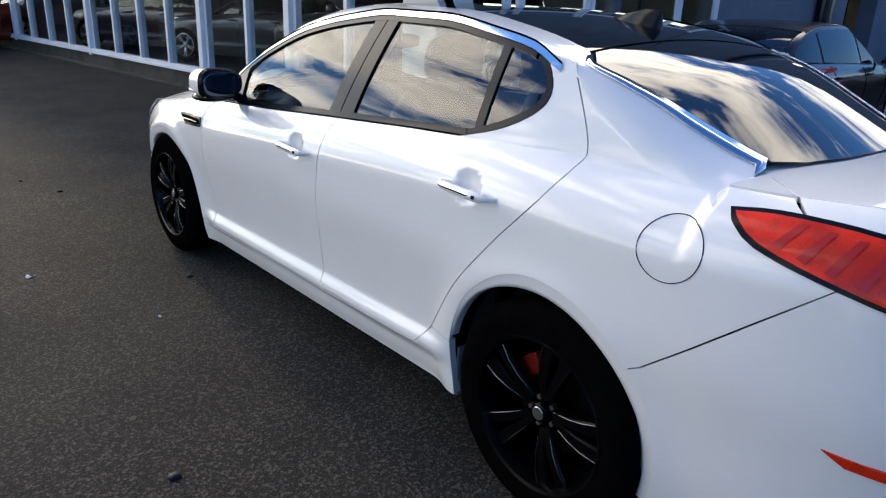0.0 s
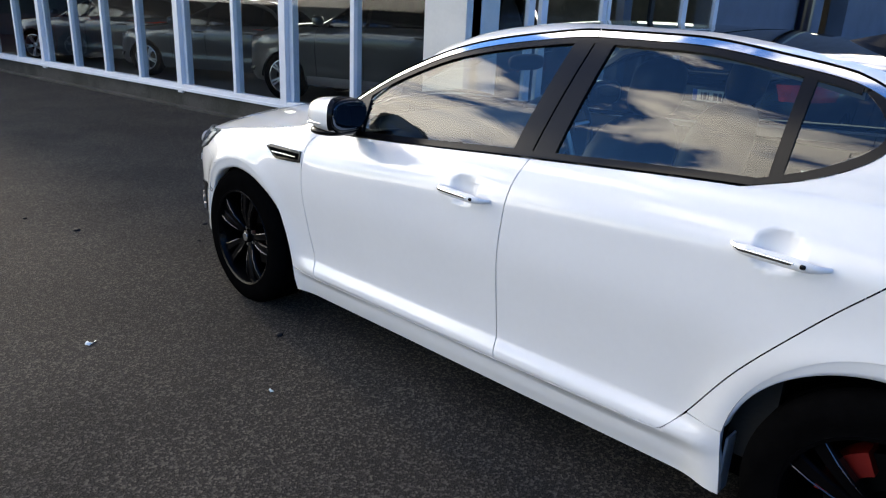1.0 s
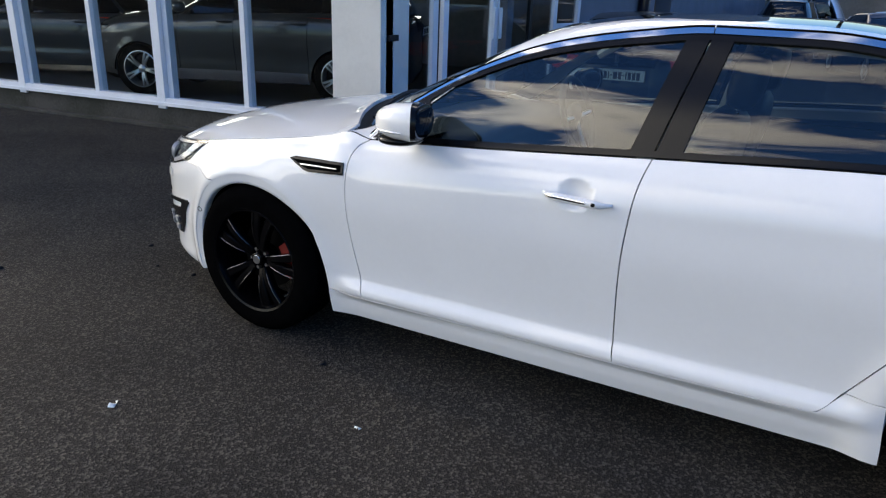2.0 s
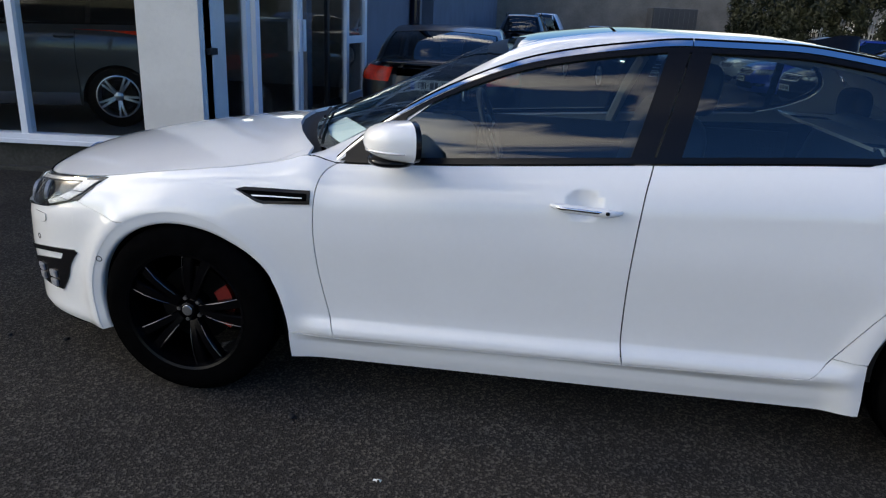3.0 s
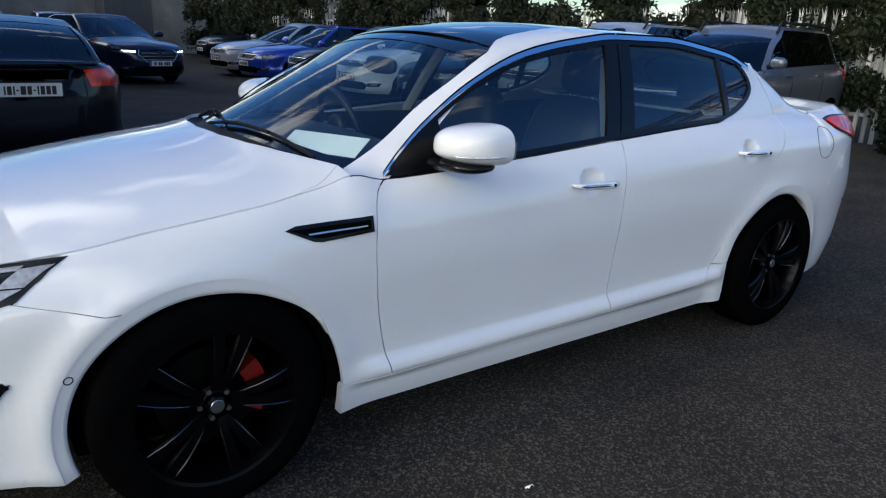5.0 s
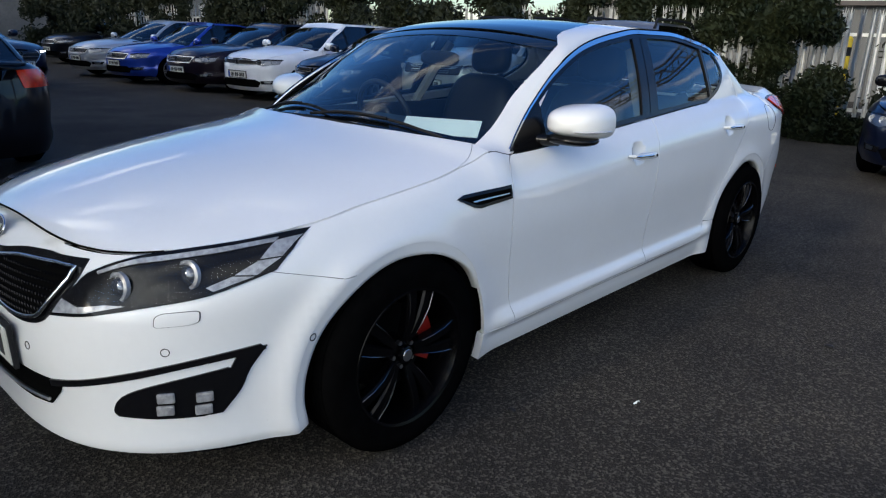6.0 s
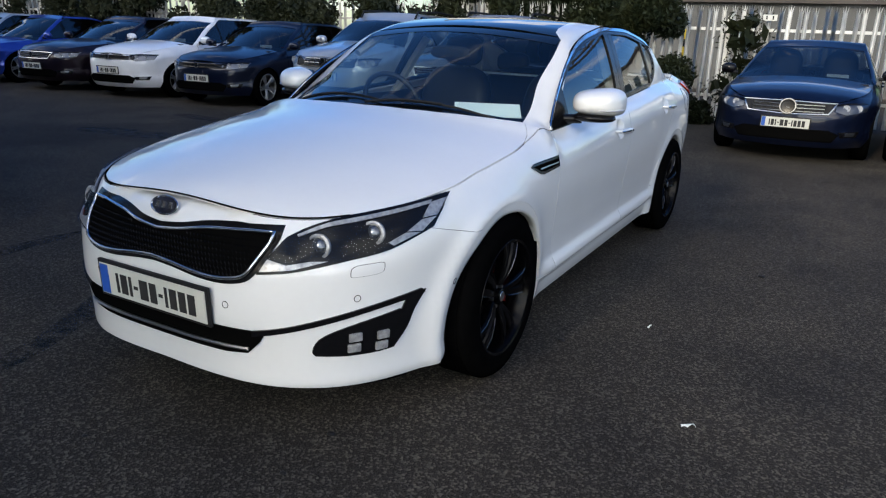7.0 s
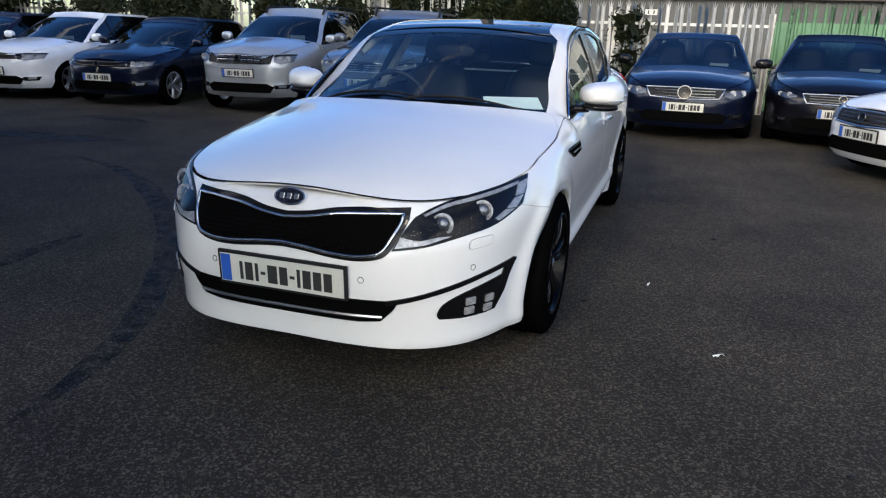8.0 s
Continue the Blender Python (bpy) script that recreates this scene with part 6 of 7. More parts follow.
    if grille == "wide":
        go = [(0, gz - 0.09), (-gw * 0.9, gz - 0.07), (-gw * 1.05, gz + 0.05), (0, gz + 0.06)]
    elif grille == "blocks":
        go = [(0, gz - 0.085), (-gw * 1.1, gz - 0.075), (-gw * 1.12, gz + 0.05), (0, gz + 0.06)]
    elif grille == "tall":
        go = [(0, gz - 0.20), (-gw * 0.62, gz - 0.18), (-gw * 0.95, gz - 0.03), (-gw * 0.85, gz + 0.06), (0, gz + 0.07)]
    elif grille == "thin":
        go = [(0, gz - 0.03), (-gw * 1.15, gz - 0.025), (-gw * 1.15, gz + 0.02), (0, gz + 0.03)]
    else:
        go = [(0, gz - 0.075), (-gw * 0.85, gz - 0.07), (-gw * 0.98, gz + 0.04), (0, gz + 0.05)]
    go = mirror_line(go)
    gr = new("grille")
    gr.parent = car
    panel("grille_panel", [(S.front_at, go, 0.05, (0, 1, 0))], BLACK_PLASTIC, gr, "", 0.006, 0.004)
    part("grille_frame", tube([S.front_at(a, b) + Vector((0, 0.01, 0)) for a, b in [(p[0] + (q[0] - p[0]) * k / 4, p[1] + (q[1] - p[1]) * k / 4) for p, q in zip(go, go[1:] + go[:1]) for k in range(4)]], 0.009, 6, closed=True), SATIN if grille not in ("thin", "blocks") else GLOSS_BLACK, gr, "bright grille frame" if grille not in ("thin", "blocks") else "")
    zlo, zhi = min(b for a, b in go), max(b for a, b in go)
    for k in range(1, 4):
        z = zlo + (zhi - zlo) * k / 4
        part("grille_slat", tube([S.front_at(a, z) + Vector((0, 0.010, 0)) for a in [gw * 0.8 * (q / 5 - 1) for q in range(11)]], 0.0065, 5), SATIN if grille in ("bar", "tall", "wide") else BLACK_PLASTIC, gr)
    if grille == "blocks":
        for q in (-3, -2, -1, 1, 2, 3):
            for z in (gz - 0.043, gz + 0.018):
                ring = [S.front_at(q * 0.105 + dx, z + dz) + Vector((0, 0.012, 0)) for dx, dz in ((-0.042, -0.014), (0.042, -0.014), (0.042, 0.014), (-0.042, 0.014))]
                part("grille_block", tube(ring, 0.006, 5, closed=True), SATIN, gr)
    turn = facing(S.front_at(0, gz) + Vector((0, 0.014, 0)), (0, 1, 0.15))
    disc = lathe([(0.0, 0.0), (0.004, badge * 0.85), (0.0, badge * 0.9)], 20, "z")
    disc.transform(turn)
    mark = part("badge", disc, GLOSS_BLACK, gr, "plain round metal badge")
    ring = tube([(badge * math.cos(t), badge * math.sin(t), 0.006) for t in (2 * math.pi * k / 24 for k in range(24))], badge * 0.12, 6, closed=True)
    ring.transform(turn)
    part("badge_ring", ring, RING, mark)
    low = [(0, ride + 0.10), (-w * 0.55, ride + 0.10), (-w * 0.62, ride + 0.19), (-w * 0.5, ride + 0.24), (0, ride + 0.24)]
    panel("lower_grille", [(S.front_at, mirror_line(low), 0.06, (0, 1, 0))], DARK, car, "", 0.006, 0.004)
    if plate:
        pz = max(ride + 0.30, bonnet - 0.43)
        number_plate(car, pose(0, S.front_at(0, pz).y + 0.008, pz, -3, 0, 0))
        rz = belt_z - 0.16
        number_plate(car, pose(0, S.rear_at(0, rz).y - 0.008, rz, -6, 0, 180))
    # inside and below
    part("floor_pan", boxed(-w + 0.2, w - 0.2, rear + 0.35, front - 0.5, ride + 0.03, ride + 0.10), DARK, car)
    part("cabin_tub", boxed(-w + 0.24, w - 0.24, yr - 0.1, cy + 0.05, ride + 0.10, belt_z - 0.10), SEAT_BLACK, car)
    part("engine_block", boxed(-w + 0.38, w - 0.38, cy, front - 0.35, ride + 0.1, bonnet - 0.15), DARK, car)
    for sx in (-0.36, 0.36):
        seat = part("front_seat", blob(0.23, 0.09, 0.36, 3.5, at=(sx, cy - 1.25, belt_z - 0.02), nu=14, nv=8), SEAT_BLACK, car)
        part("headrest", blob(0.12, 0.05, 0.09, 3, at=(sx, cy - 1.30, belt_z + 0.36 if roof_z - belt_z > 0.5 else belt_z + 0.28), nu=12, nv=8), SEAT_BLACK, seat)
    part("dashboard", blob(w - 0.18, 0.25, 0.12, 3.5, at=(0, cy - 0.28, belt_z - 0.10), nu=16, nv=8), SEAT_BLACK, car)
    if sheet:
        part("price_sheet", boxed(-0.52, -0.26, cy - 0.18, cy - 0.17, bonnet + 0.045, bonnet + 0.14), PAPER, car, "white price sheet")
    return car


SUV_GREY = paint("mid grey metallic", (0.055, 0.058, 0.060))
RUNNING = lamp_glow("lit lamp", (0.95, 0.97, 1.0), 6.0)
ROW = 5.5
NAVY = paint("dark navy metallic", (0.003, 0.006, 0.020), 0.3)
BLACK_CAR = paint("black metallic", (0.005, 0.005, 0.008), 0.35)
BLUE_CAR = paint("bright blue metallic", (0.012, 0.05, 0.35))
DULL_SILVER = paint("dull silver metallic", (0.17, 0.18, 0.20))
SILVER_CAR = paint("silver metallic", (0.42, 0.44, 0.46))
GREY_CAR = paint("dark grey metallic", (0.055, 0.062, 0.07))
WHITE_CAR = paint("white solid paint", (0.78, 0.79, 0.80), 0.0)
BRONZE_CAR = paint("grey bronze metallic", (0.16, 0.16, 0.165))
PURPLE_CAR = paint("very dark aubergine", (0.014, 0.008, 0.014))
RED_CAR = paint("dark red paint", (0.20, 0.02, 0.01))


def row_car(x, nose_y, front, turn=ROW):
    """The pose of a car in the row whose nose stands at x, nose_y."""
    return pose(x, nose_y, 0, 0, 0, turn) @ pose(0, -front, 0)


parked_car("executive_saloon", row_car(-1.24, -5.50, 2.38, -1), "dark navy saloon with a wide chrome grille", NAVY, 1.85, 2.38, -2.40, 2.87, 0.86, 0.95, 1.43, "saloon", "wide", lamp_size=(0.34, 0.15), mirrors=GLOSS_BLACK, badge=0.085)
parked_car("saloon_car", row_car(-3.13, -5.62, 2.28, -5), "black saloon with a chrome-edged grille by the green fence", BLACK_CAR, 1.81, 2.28, -2.38, 2.69, 0.86, 0.95, 1.46, "hatch", "bar", mirrors=GLOSS_BLACK)
parked_car("hatchback_car", row_car(-2.98, -3.62, 2.15, -62), "white hatchback parked at an angle", WHITE_CAR, 1.80, 2.15, -2.13, 2.70, 0.84, 0.93, 1.43, "hatch", "wide", lamp_size=(0.36, 0.16))
parked_car("sport_utility_car", row_car(5.35, -5.03, 2.10), "silver sport utility car with black roof bars", SILVER_CAR, 1.82, 2.10, -2.21, 2.67, 1.06, 1.10, 1.66, "suv", "blocks", rails=True, lower=BLACK_PLASTIC, lamp_size=(0.26, 0.17))
parked_car("hatchback_car", row_car(7.8, -4.70, 2.10), "dark navy hatchback with silver wheels", NAVY, 1.79, 2.10, -2.15, 2.63, 0.88, 0.96, 1.45, "hatch", "thin", lamp_size=(0.34, 0.13))
parked_car("hatchback_car", row_car(9.95, -4.56, 2.17), "white hatchback with black lower grille", WHITE_CAR, 1.80, 2.17, -2.25, 2.69, 0.92, 0.99, 1.50, "hatch", "thin", lamp_size=(0.36, 0.14))
parked_car("saloon_car", row_car(11.98, -4.37, 2.25), "very dark saloon with a chrome-edged grille", PURPLE_CAR, 1.77, 2.25, -2.32, 2.58, 0.88, 0.97, 1.46, "hatch", "bar", lamp_size=(0.30, 0.14))
parked_car("saloon_car", row_car(14.45, -4.12, 2.20), "bright blue saloon with a bonnet scoop", BLUE_CAR, 1.74, 2.20, -2.26, 2.53, 0.84, 0.93, 1.43, "saloon", "bar", lamp_size=(0.28, 0.15))
parked_car("saloon_car", row_car(16.9, -4.2, 2.42), "silver executive saloon with large wheels", SILVER_CAR, 1.86, 2.42, -2.48, 2.97, 0.86, 0.96, 1.46, "saloon", "bar", wheels=SATIN, lamp_size=(0.34, 0.13))
parked_car("estate_car", row_car(20.2, -6.2, 2.38), "grey bronze estate car", BRONZE_CAR, 1.86, 2.38, -2.45, 2.82, 0.92, 1.0, 1.55, "estate", "wide")
parked_car("saloon_car", row_car(23.0, -5.6, 2.38), "black saloon at the end of the row", BLACK_CAR, 1.80, 2.38, -2.40, 2.80, 0.90, 0.97, 1.47, "saloon", "bar")
parked_car("mid_size_saloon", pose(13.85, -2.05, 0, 0, 0, 106) @ pose(0, -2.45, 0), "dark blue saloon with lit headlamps in the aisle", NAVY, 1.84, 2.45, -2.42, 2.83, 0.88, 0.98, 1.45, "saloon", "tall", lights=RUNNING, lamp_size=(0.36, 0.10))
parked_car("coupe_car", pose(4.32, 1.34, 0, 0, 0, -86) @ pose(0, 2.35, 0), "black coupe parked with its tail lamps towards the yard", BLACK_CAR, 1.85, 2.28, -2.35, 2.75, 0.84, 0.93, 1.37, "coupe", "tall", sheet=False, tails=((0.04, 0.46), (-0.02, 0.13)))
parked_car("sport_utility_car", pose(22.2, 1.3, 0, 0, 0, -90), "black sport utility car with silver roof", BLACK_CAR, 1.85, 2.3, -2.35, 2.75, 1.08, 1.14, 1.72, "suv", "bar", rails=True, sheet=False)
parked_car("delivery_van", pose(26.6, 0.7, 0, 0, 0, -90), "white panel van with red lamps", WHITE_CAR, 1.80, 2.2, -2.3, 2.85, 1.15, 1.15, 1.85, "van", "bar", sheet=False)
parked_car("hatchback_car", pose(26.5, -1.5, 0, 0, 0, -92), "small silver hatchback near the wall", SILVER_CAR, 1.72, 1.95, -2.05, 2.5, 0.92, 0.98, 1.50, "hatch", "bar", sheet=False)
parked_car("estate_car", row_car(3.2, -4.95, 2.25, 5.5), "silver grey sport utility car beside the hedge", DULL_SILVER, 1.80, 2.25, -2.20, 2.62, 1.02, 1.13, 1.66, "suv", "bar", sheet=False, rails=True, cell=0.05)
parked_car("hatchback_car", pose(-0.2, 16.4, 0, 0, 0, -60), "dark red hatchback by the showroom corner", RED_CAR, 1.80, 2.1, -2.1, 2.6, 0.90, 0.96, 1.48, "hatch", "bar", sheet=False)


# ---- the yard ----
bm = bmesh.new()
for i, j in ((0, 0), (1, 0), (1, 1), (0, 1)):
    bm.verts.new((-400 + 800 * i, -400 + 800 * j, 0))
bm.faces.new(bm.verts)
tagged(part("ground", bm, ASPHALT), "worn dark grey asphalt yard with stains", "ground", kind="structure")


# ---- showroom ----
# local frame: x along the glazed front away from the corner, y out towards the yard
def wall_frame(x, y, turn):
    return pose(x, y, 0, 0, 0, turn)


FRONT = Matrix.Translation((2.60, 3.46, 0)) @ Matrix.Rotation(math.atan2(1, -0.118), 4, "Z")
DOORS = Matrix.Translation((2.42, 2.96, 0))
# top of the building is unseen; its height is set for the shadow it throws
H_TOP = 5.6


def setting(name, m, label, category):
    ob = thing(name, m, label, category, kind="structure")
    return ob


front = setting("wall_front", FRONT, "glazed showroom front with white frames on a concrete plinth", "wall")
part("plinth", boxed(0.0, 22.0, -0.25, 0.03, -0.05, 0.235, 0.01), PLINTH, front)
part("kerb_strip", boxed(0.0, 22.0, 0.03, 0.14, -0.01, 0.03, 0.01), PLINTH, front)
part("sill", boxed(0.0, 22.0, -0.08, 0.055, 0.235, 0.315, 0.006), FRAME_WHITE, front)
part("sill_lip", boxed(0.0, 22.0, 0.055, 0.075, 0.230, 0.268, 0.003), FRAME_WHITE, front)
part("head_frame", boxed(0.0, 22.0, -0.08, 0.05, 2.9, 3.0), FRAME_WHITE, front)
part("fascia", boxed(-0.5, 22.0, -0.25, 0.08, 3.0, H_TOP), GREY_WALL, front)
posts = [2.34, 4.50, 8.52, 12.5, 16.5, 20.5]
thin = [1.21, 3.29, 5.52, 6.48, 7.44, 9.5, 10.5, 11.5, 13.5, 14.5, 15.5, 17.5, 18.5, 19.5]
for a in posts:
    part("post", boxed(a - 0.055, a + 0.055, -0.09, 0.060, 0.20, 2.9, 0.004), FRAME_WHITE, front)
    part("post_fin", boxed(a - 0.125, a - 0.060, -0.09, 0.0, 0.31, 2.9), FRAME_WHITE, front)
for a in thin:
    part("mullion", boxed(a - 0.030, a + 0.030, -0.08, 0.045, 0.31, 2.9, 0.003), FRAME_WHITE, front)
edges = sorted(posts + thin + [0.0, 22.0])
for a, b in zip(edges, edges[1:]):
    pane = part("pane", boxed(a, b, -0.012, -0.006, 0.31, 2.9), SHOP_GLASS, front)
    pane.visible_shadow = False
column = setting("column", Matrix.Translation((0, 0, 0)), "cream rendered square column at the showroom corner", "column")
part("shaft", boxed(2.34, 2.80, 2.93, 3.47, 0.0, 3.0, 0.006), RENDER_WALL, column)

doors = setting("wall_doors", DOORS, "showroom entrance with white-framed glass doors and grey wall", "wall")
part("threshold", boxed(0.0, 5.2, -0.05, 0.30, -0.02, 0.26, 0.006), PLINTH, doors)
for a, b in ((0.0, 0.12), (0.82, 0.92), (1.03, 1.13), (2.14, 2.22), (2.25, 2.31), (4.02, 4.14), (4.95, 5.06)):
    part("door_post", boxed(a, b, -0.03, 0.02, 0.26, 2.9, 0.004), FRAME_WHITE, doors)
part("dark_post", boxed(3.22, 3.30, -0.02, 0.02, 0.26, 2.9), BLACK_PLASTIC, doors)
part("grey_post", boxed(2.80, 2.98, 0.10, 0.20, 0.26, 2.9), GREY_WALL, doors)
part("head_frame", boxed(0.0, 5.06, -0.03, 0.09, 2.5, 2.6), FRAME_WHITE, doors)
for a, b in ((0.12, 0.82), (1.13, 2.14), (2.31, 3.22), (3.30, 4.02), (4.14, 4.95)):
    pane = part("pane", boxed(a, b, 0.004, 0.010, 0.28, 2.5), SHOP_GLASS, doors)
    pane.visible_shadow = False
part("mid_rail", boxed(4.14, 4.95, -0.02, 0.02, 1.06, 1.16, 0.004), FRAME_WHITE, doors)
part("bottom_rail", boxed(4.14, 4.95, -0.02, 0.02, 0.28, 0.38, 0.004), FRAME_WHITE, doors)
for a in (2.15, 2.30):
    part("door_handle", boxed(a - 0.028, a + 0.028, -0.065, -0.040, 1.02, 1.36, 0.008), FRAME_WHITE, doors)
part("latch", boxed(0.02, 0.16, -0.065, -0.03, 1.065, 1.12, 0.006), BLACK_PLASTIC, doors)
for k in range(11):
    part("safety_mark", boxed(1.20 + k * 0.08, 1.24 + k * 0.08, -0.002, 0.002, 1.62, 1.66), FRAME_WHITE, doors)
part("upper_wall", boxed(-0.05, 5.2, 0.0, 0.30, 2.6, H_TOP), GREY_WALL, doors)
part("grey_wall", boxed(5.06, 9.4, -0.02, 0.30, 0.0, H_TOP), GREY_WALL, doors)
part("blue_pipe", lathe([(0.0, 0.10), (H_TOP, 0.10)], 12, "z", at=(8.2, -0.12, 0)), NAVY, doors)
part("thin_pipe", lathe([(0.0, 0.04), (H_TOP, 0.04)], 8, "z", at=(8.7, -0.07, 0)), BRONZE_CAR, doors)
part("far_wall", boxed(10.8, 30.0, -0.02, 0.30, 0.0, H_TOP), GREY_WALL, doors)
part("opening_head", boxed(9.4, 10.8, -0.02, 0.30, 2.6, H_TOP), GREY_WALL, doors)
# near-black sheet stands in for the unlit depth of the opening
part("opening_shade", boxed(9.4, 10.8, 0.5, 0.54, 0.0, 2.6), DARK, doors)

inside = setting("showroom_interior", Matrix.Translation((0, 0, 0)), "dark showroom interior with a tiled floor", "room")
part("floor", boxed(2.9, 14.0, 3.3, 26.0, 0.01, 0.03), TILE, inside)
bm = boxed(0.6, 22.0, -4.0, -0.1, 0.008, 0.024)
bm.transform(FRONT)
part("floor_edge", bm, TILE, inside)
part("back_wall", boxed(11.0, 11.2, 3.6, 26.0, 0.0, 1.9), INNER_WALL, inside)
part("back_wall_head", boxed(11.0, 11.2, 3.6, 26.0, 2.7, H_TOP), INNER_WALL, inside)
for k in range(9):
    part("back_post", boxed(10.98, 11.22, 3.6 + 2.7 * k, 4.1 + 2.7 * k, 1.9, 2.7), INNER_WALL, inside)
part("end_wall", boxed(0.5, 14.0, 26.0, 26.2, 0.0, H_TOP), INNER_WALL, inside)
# slab reaches past the glazed front, unseen, and keeps the sun off the car
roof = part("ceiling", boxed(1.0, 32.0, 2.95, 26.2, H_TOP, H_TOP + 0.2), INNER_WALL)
tagged(roof, "flat showroom ceiling and roof slab with an unseen overhang shading the yard", "ceiling", kind="structure")

parked_car("sport_utility_car", pose(4.95, 6.82, 0.03, 0, 0, 23), "dark grey sport utility car standing in the showroom", SUV_GREY, 1.89, 2.30, -2.33, 2.77, 1.06, 1.13, 1.69, "suv", "bar", lower=CHROME, sheet=False, group="cars in the showroom", cell=0.08)
parked_car("saloon_car", pose(4.71, 11.18, 0.03, 0, 0, 30), "dark saloon standing in the showroom", GREY_CAR, 1.80, 2.15, -2.05, 2.62, 0.88, 0.96, 1.44, "saloon", "bar", sheet=False, group="cars in the showroom", cell=0.08)
parked_car("saloon_car", pose(3.85, 14.5, 0.03, 0, 0, 30), "dark hatchback standing in the showroom", GREY_CAR, 1.80, 2.2, -2.25, 2.7, 0.88, 0.96, 1.45, "hatch", "bar", sheet=False, group="cars in the showroom", cell=0.08)


# ---- palisade fence, hedge and what lies behind ----
FENCE = pose(0, -9.75, 0, 0, 0, ROW)


def pale_mesh(h):
    """A pressed steel pale with a triple-pointed head."""
    bm = bmesh.new()
    prof = [(-0.034, 0.0), (-0.012, -0.016), (0.012, -0.016), (0.034, 0.0)]
    rows = []
    for z in (0.05, h - 0.13):
        rows.append([bm.verts.new((x, y, z)) for x, y in prof])
    for k in range(3):
        bm.faces.new((rows[0][k], rows[0][k + 1], rows[1][k + 1], rows[1][k]))
    tips = [bm.verts.new((x, y, z)) for x, y, z in ((-0.045, 0.012, h - 0.02), (0.0, -0.022, h), (0.045, 0.012, h - 0.02))]
    for k in range(3):
        bm.faces.new((rows[1][k], rows[1][k + 1], tips[k]))
    bmesh.ops.solidify(bm, geom=bm.faces[:], thickness=0.004)
    me = bpy.data.meshes.new("pale")
    bm.to_mesh(me)
    bm.free()
    return me


def fence(name, x0, x1, h, material, label, step=0.142):
    f = thing(name, FENCE, label, "fence")
    pale = pale_mesh(h)
    pale.materials.append(material)
    x = x0
    while x < x1:
        ob = new("pale", pale)
        ob.parent = f
        ob.matrix_basis = pose(x + random.uniform(-0.006, 0.006), 0, random.uniform(-0.02, 0.02), 0, random.uniform(-1.2, 1.2), random.uniform(-6, 6))
        x += step
    for z in (0.45, h - 0.42):
        part("rail", boxed(x0 - 0.1, x1, -0.065, -0.02, z - 0.025, z + 0.025), material, f)
    x = x0
    while x < x1 + 0.1:
        part("fence_post", boxed(x - 0.05, x + 0.05, -0.15, -0.065, 0, h - 0.2), material, f)
        x += 2.75
    return f


fence("palisade_fence", -2.55, 23.0, 2.0, GALVANISED, "weathered galvanised steel palisade fence")
green = fence("green_fence", -9.5, -2.6, 2.0, GREEN_STEEL, "green painted steel palisade fence", 0.142)
part("backing_sheet", boxed(-9.5, -2.6, -0.020, -0.014, 0.08, 1.66), GREEN_STEEL, green, "green sheet fixed behind the pales")


def leaf_cloud(name, m, boxes, count, size, label, material, category="hedge"):
    """Foliage: many small bent leaves in a few rounded clumps, with gaps and an uneven outline."""
    rng = random.Random(count)
    verts, faces = [], []
    clumps = []
    for x0, x1, y0, y1, z0, z1 in boxes:
        n = max(3, int((x1 - x0) * (z1 - z0) * 4.5))
        for _ in range(n):
            clumps.append((rng.uniform(x0, x1), rng.uniform(y0, y1), rng.uniform(z0, z1), rng.uniform(0.28, 0.55)))
    for k in range(count):
        cx, cy, cz, r = clumps[rng.randrange(len(clumps))]
        u, v = rng.uniform(-1, 1), rng.uniform(0, 2 * math.pi)
        q = r * rng.uniform(0.55, 1.08)
        s = math.sqrt(1 - u * u)
        p = Vector((cx + q * s * math.cos(v), cy + q * s * math.sin(v) * 0.8, max(0.04, cz + q * u * 0.9)))
        a = Vector((rng.gauss(0, 1), rng.gauss(0, 1), rng.gauss(0, 1))).normalized()
        b = a.orthogonal().normalized()
        l = size * rng.uniform(0.6, 1.35)
        if k % 9 == 0:
            p = Vector((cx, cy, cz)) + (p - Vector((cx, cy, cz))) * 0.6
            l = max(l, r * 0.42)
        i = len(verts)
        verts += [p - a * l, p + b * l * 0.42 + a * l * 0.1, p + a * l, p - b * l * 0.42 + a * l * 0.1]
        faces.append((i, i + 1, i + 2, i + 3))
    me = bpy.data.meshes.new(name)
    me.from_pydata(verts, [], faces)
    me.materials.append(material)
    ob = new(name, me)
    ob.matrix_basis = m
    return tagged(ob, label, category, kind="stuff")


HEDGE = FENCE @ pose(0, 0.35, 0)
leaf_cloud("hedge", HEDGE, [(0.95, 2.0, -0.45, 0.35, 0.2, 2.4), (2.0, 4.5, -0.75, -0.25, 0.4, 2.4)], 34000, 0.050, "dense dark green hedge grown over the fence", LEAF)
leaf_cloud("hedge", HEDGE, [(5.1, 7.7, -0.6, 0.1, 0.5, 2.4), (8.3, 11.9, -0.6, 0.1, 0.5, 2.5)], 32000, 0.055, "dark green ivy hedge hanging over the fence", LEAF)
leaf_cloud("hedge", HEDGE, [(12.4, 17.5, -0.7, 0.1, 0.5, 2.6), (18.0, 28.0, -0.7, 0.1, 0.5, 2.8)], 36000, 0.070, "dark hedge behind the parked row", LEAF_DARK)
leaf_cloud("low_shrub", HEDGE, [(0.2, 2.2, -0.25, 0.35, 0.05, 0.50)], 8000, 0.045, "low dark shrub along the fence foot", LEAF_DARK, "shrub")
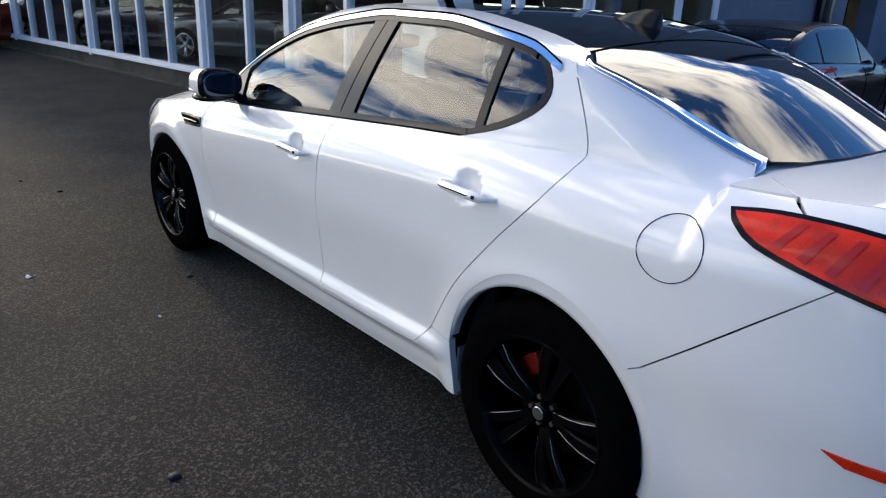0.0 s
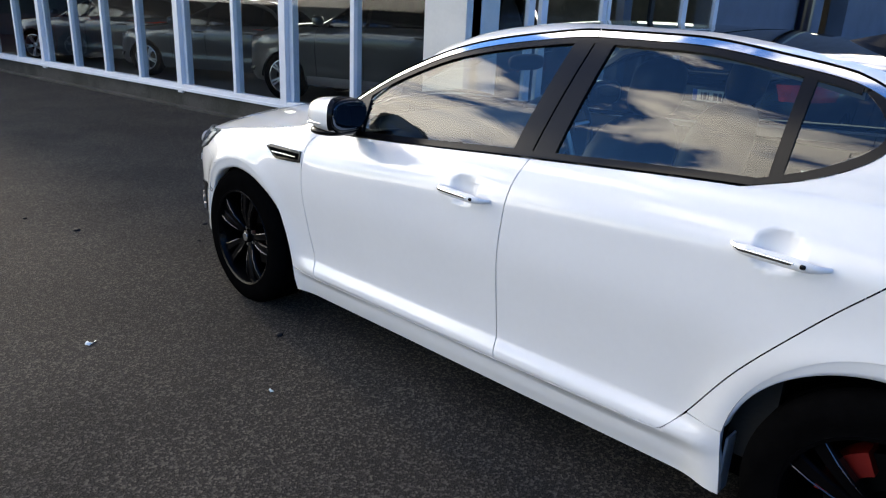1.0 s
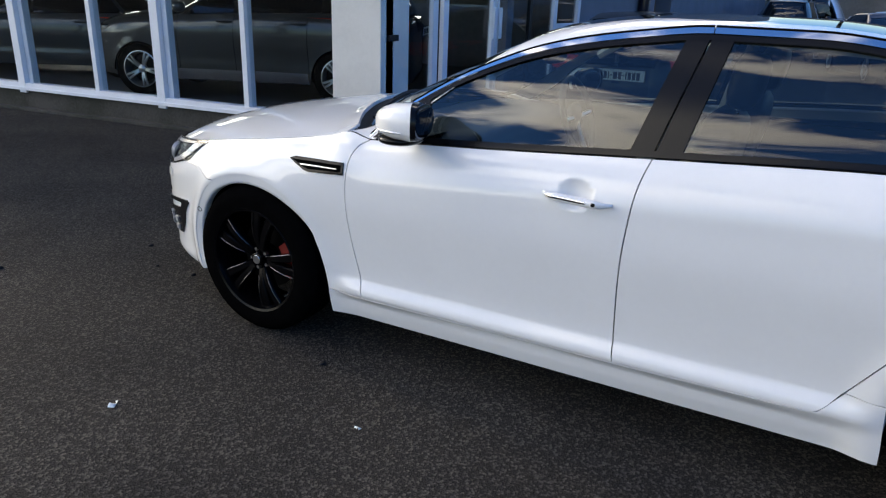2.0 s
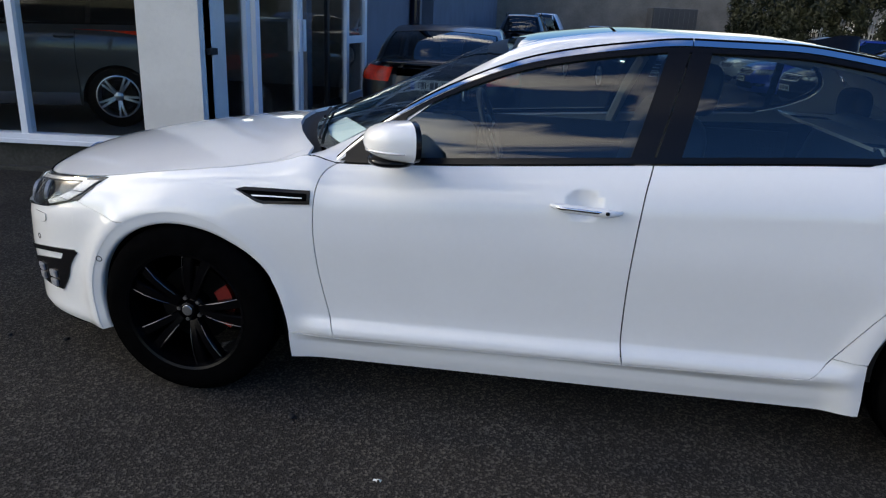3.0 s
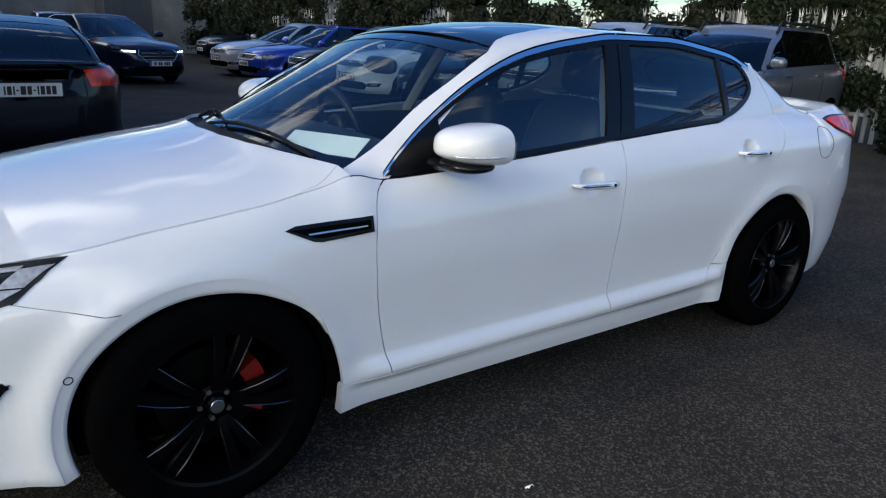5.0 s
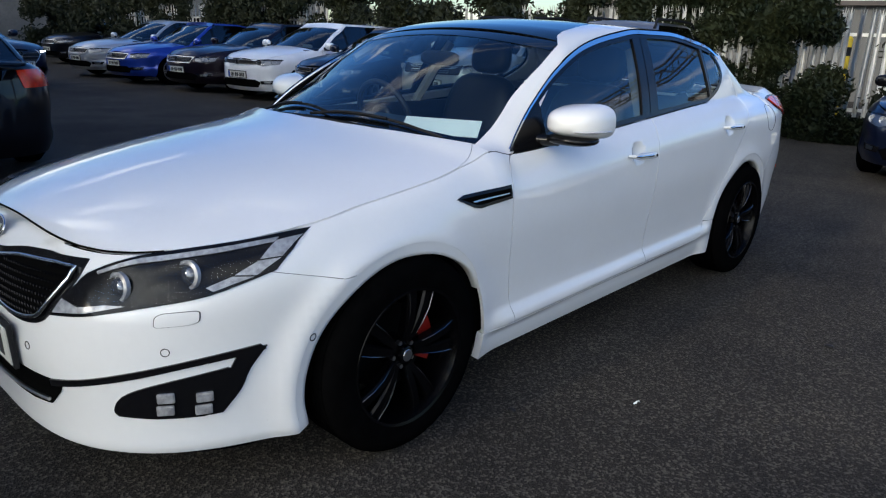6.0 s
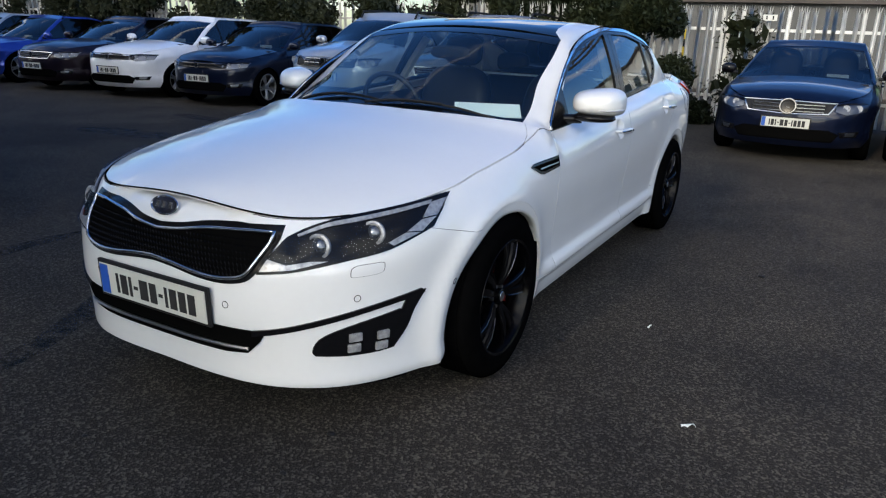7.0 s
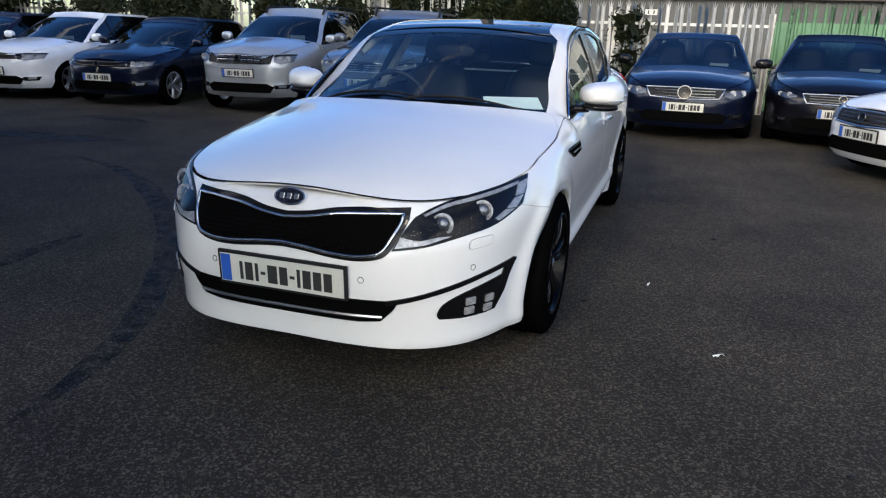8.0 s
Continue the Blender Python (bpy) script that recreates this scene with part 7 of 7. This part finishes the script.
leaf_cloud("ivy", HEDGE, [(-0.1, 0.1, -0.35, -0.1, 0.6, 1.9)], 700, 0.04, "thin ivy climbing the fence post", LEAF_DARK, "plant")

far = setting("far_shed", pose(2.5, -19.5, 0, 0, 0, ROW), "pale grey profiled sheet shed beyond the fence", "building")
part("wall", boxed(-11.0, 9.0, -0.2, 0.2, 0.0, 2.5), SHED, far)
for k in range(66):
    part("sheet_rib", boxed(-10.9 + k * 0.3, -10.82 + k * 0.3, 0.2, 0.24, 0.0, 2.5), SHED, far)
part("roof", boxed(-11.3, 9.3, -4.0, 0.45, 2.5, 2.62), ROOF_DARK, far)
yard_wall = setting("wall_far", pose(30.5, -6.0, 0, 0, 0, 95), "weathered block wall at the far end of the yard", "wall")
part("wall", boxed(-18.0, 18.0, -0.15, 0.15, 0.0, 3.3), BACK_WALL, yard_wall)
part("coping", boxed(-18.0, 18.0, -0.2, 0.2, 3.3, 3.38), ROOF_DARK, yard_wall)
cont = thing("storage_container", pose(28.8, -4.4, 0, 0, 0, 95), "pale grey storage container", "container")
part("body", boxed(-0.9, 0.9, -0.6, 0.6, 0.0, 2.3, 0.02), SHED, cont)
for k in range(9):
    part("side_rib", boxed(-0.85 + k * 0.2, -0.77 + k * 0.2, 0.6, 0.63, 0.05, 2.25), SHED, cont)
sign = thing("fence_sign", FENCE @ pose(-0.42, 0.05, 1.78), "small off-white sign on the fence", "sign")
part("board", boxed(-0.11, 0.11, 0.0, 0.01, -0.05, 0.05), SIGN, sign)
for x in (-0.05, 0.05):
    part("mark", boxed(x - 0.012, x + 0.012, 0.010, 0.012, -0.03, 0.03), PRINT, sign)
post = thing("yellow_bollard", pose(1.32, -11.6, 0), "yellow post beyond the fence", "bollard")
part("post", lathe([(0.0, 0.07), (1.55, 0.07), (1.60, 0.03)], 14, "z"), YELLOW, post)
part("band", lathe([(1.25, 0.074), (1.40, 0.074)], 14, "z"), BLACK_PLASTIC, post)
for x, y, h in ((6.0, -26, 5.5), (12.5, -29, 6.5), (-7, -30, 6.0)):
    b = setting("far_house", pose(x, y, 0, 0, 0, ROW), "distant pale building beyond the fence", "building")
    part("wall", boxed(-3.2, 3.2, -3, 3, 0, h), SIGN, b)
    part("roof", boxed(-3.4, 3.4, -3.2, 3.2, h, h + 0.3), ROOF_DARK, b)
    for k in range(4):
        for z in (1.2, 3.4):
            w = part("window", boxed(-2.7 + k * 1.5, -1.8 + k * 1.5, 3.0, 3.04, z, z + 1.2), ROOF_GLASS, b)
            part("window_frame", boxed(-2.76 + k * 1.5, -1.74 + k * 1.5, 2.99, 3.02, z - 0.06, z + 1.26), FRAME_WHITE, w)


gantry = thing("lattice_gantry", pose(-8.0, -22.0, 0, 0, 0, ROW), "dark steel lattice gantry beyond the fence", "gantry")
for y in (-0.5, 0.5):
    for z in (8.0, 9.1):
        part("chord", boxed(-14.0, 14.0, y - 0.06, y + 0.06, z - 0.06, z + 0.06), ROOF_DARK, gantry)
for k in range(28):
    x0, up = -14.0 + k, k % 2
    for y in (-0.5, 0.5):
        part("brace", tube([(x0, y, 8.0 + 1.1 * up), (x0 + 1.0, y, 9.1 - 1.1 * up)], 0.04, 4), ROOF_DARK, gantry)
for x in (-14.0, 14.0):
    part("leg", boxed(x - 0.15, x + 0.15, -0.6, 0.6, 0.0, 9.1, 0.02), ROOF_DARK, gantry)

# dark tyre marks and oil stains on the asphalt
def stain(name, line, widths, label, category):
    """A soft-edged dark film on the ground along a line."""
    pts = bend(line, 6)
    bm = bmesh.new()
    rows = []
    for i, (x, y) in enumerate(pts):
        a, b = pts[max(0, i - 1)], pts[min(len(pts) - 1, i + 1)]
        d = Vector((b[0] - a[0], b[1] - a[1], 0)).normalized()
        s = Vector((-d.y, d.x, 0))
        t = i / (len(pts) - 1)
        w = widths[0] + (widths[1] - widths[0]) * t
        w *= min(1.0, 4 * t + 0.15, 4 * (1 - t) + 0.15) * (1 + 0.25 * noise.noise(Vector((x * 3, y * 3, 0))))
        rows.append([bm.verts.new(Vector((x, y, 0.003)) + s * w * q) for q in (-0.5, 0, 0.5)])
    for ra, rb in zip(rows, rows[1:]):
        for k in range(2):
            bm.faces.new((ra[k], ra[k + 1], rb[k + 1], rb[k]))
    return tagged(part(name, bm, STAIN), label, category, kind="structure")


stain("tyre_mark", [(0.75, 2.95), (0.77, 2.73), (0.83, 2.5), (0.92, 2.23), (1.14, 1.81), (1.58, 1.15), (2.18, 0.46), (3.04, -0.3), (3.85, -0.8), (4.57, -1.06)], (0.10, 0.20), "dark curved tyre mark on the asphalt", "tyre mark")
stain("tyre_mark", [(2.5, 2.3), (2.3, 1.75), (2.31, 1.48), (2.32, 1.08)], (0.18, 0.12), "short dark tyre mark on the asphalt", "tyre mark")
stain("oil_stain", [(6.7, -1.75), (6.2, -1.9), (5.6, -1.95), (4.95, -2.2)], (0.55, 0.45), "dark oil stain on the asphalt", "stain")
stain("oil_stain", [(7.1, -3.65), (6.6, -3.6), (5.8, -3.5)], (0.35, 0.3), "dark oil stain beside the parked row", "stain")

# litter on the asphalt
for x, y, r, s in ((-1.608, 1.393, 30, 0.05), (-1.25, 0.55, 80, 0.028), (-2.6, 2.9, 10, 0.02)):
    scrap = thing("paper_scrap", pose(x, y, 0.002, 0, 0, r), "small pale scrap of litter on the asphalt", "litter")
    bm = grid(lambda u, v: Vector(((u - 0.5) * s, (v - 0.5) * s * 0.5 * (1 - 0.6 * u), 0.003 + 0.012 * math.sin(6 * u) * v)), 6, 3)
    part("scrap", solid(bm, 0.001), PAPER, scrap)
for x, y, s in ((-0.57, 2.14, 0.016), (-0.59, 2.40, 0.012), (-0.39, 2.70, 0.018), (0.10, 2.60, 0.010), (-1.62, -0.62, 0.022), (-1.08, 3.05, 0.022), (-0.95, 0.95, 0.018), (-1.25, 3.5, 0.014), (-2.0, 2.2, 0.015)):
    stone = thing("dark_pebble", pose(x, y, 0.004), "small dark clod on the asphalt", "litter")
    bm = blob(s, s * 0.8, s * 0.45, 2.2, nu=9, nv=6)
    for v in bm.verts:
        v.co *= 1 + 0.25 * noise.noise(v.co * 60)
    part("clod", bm, BLACK_PLASTIC, stone)
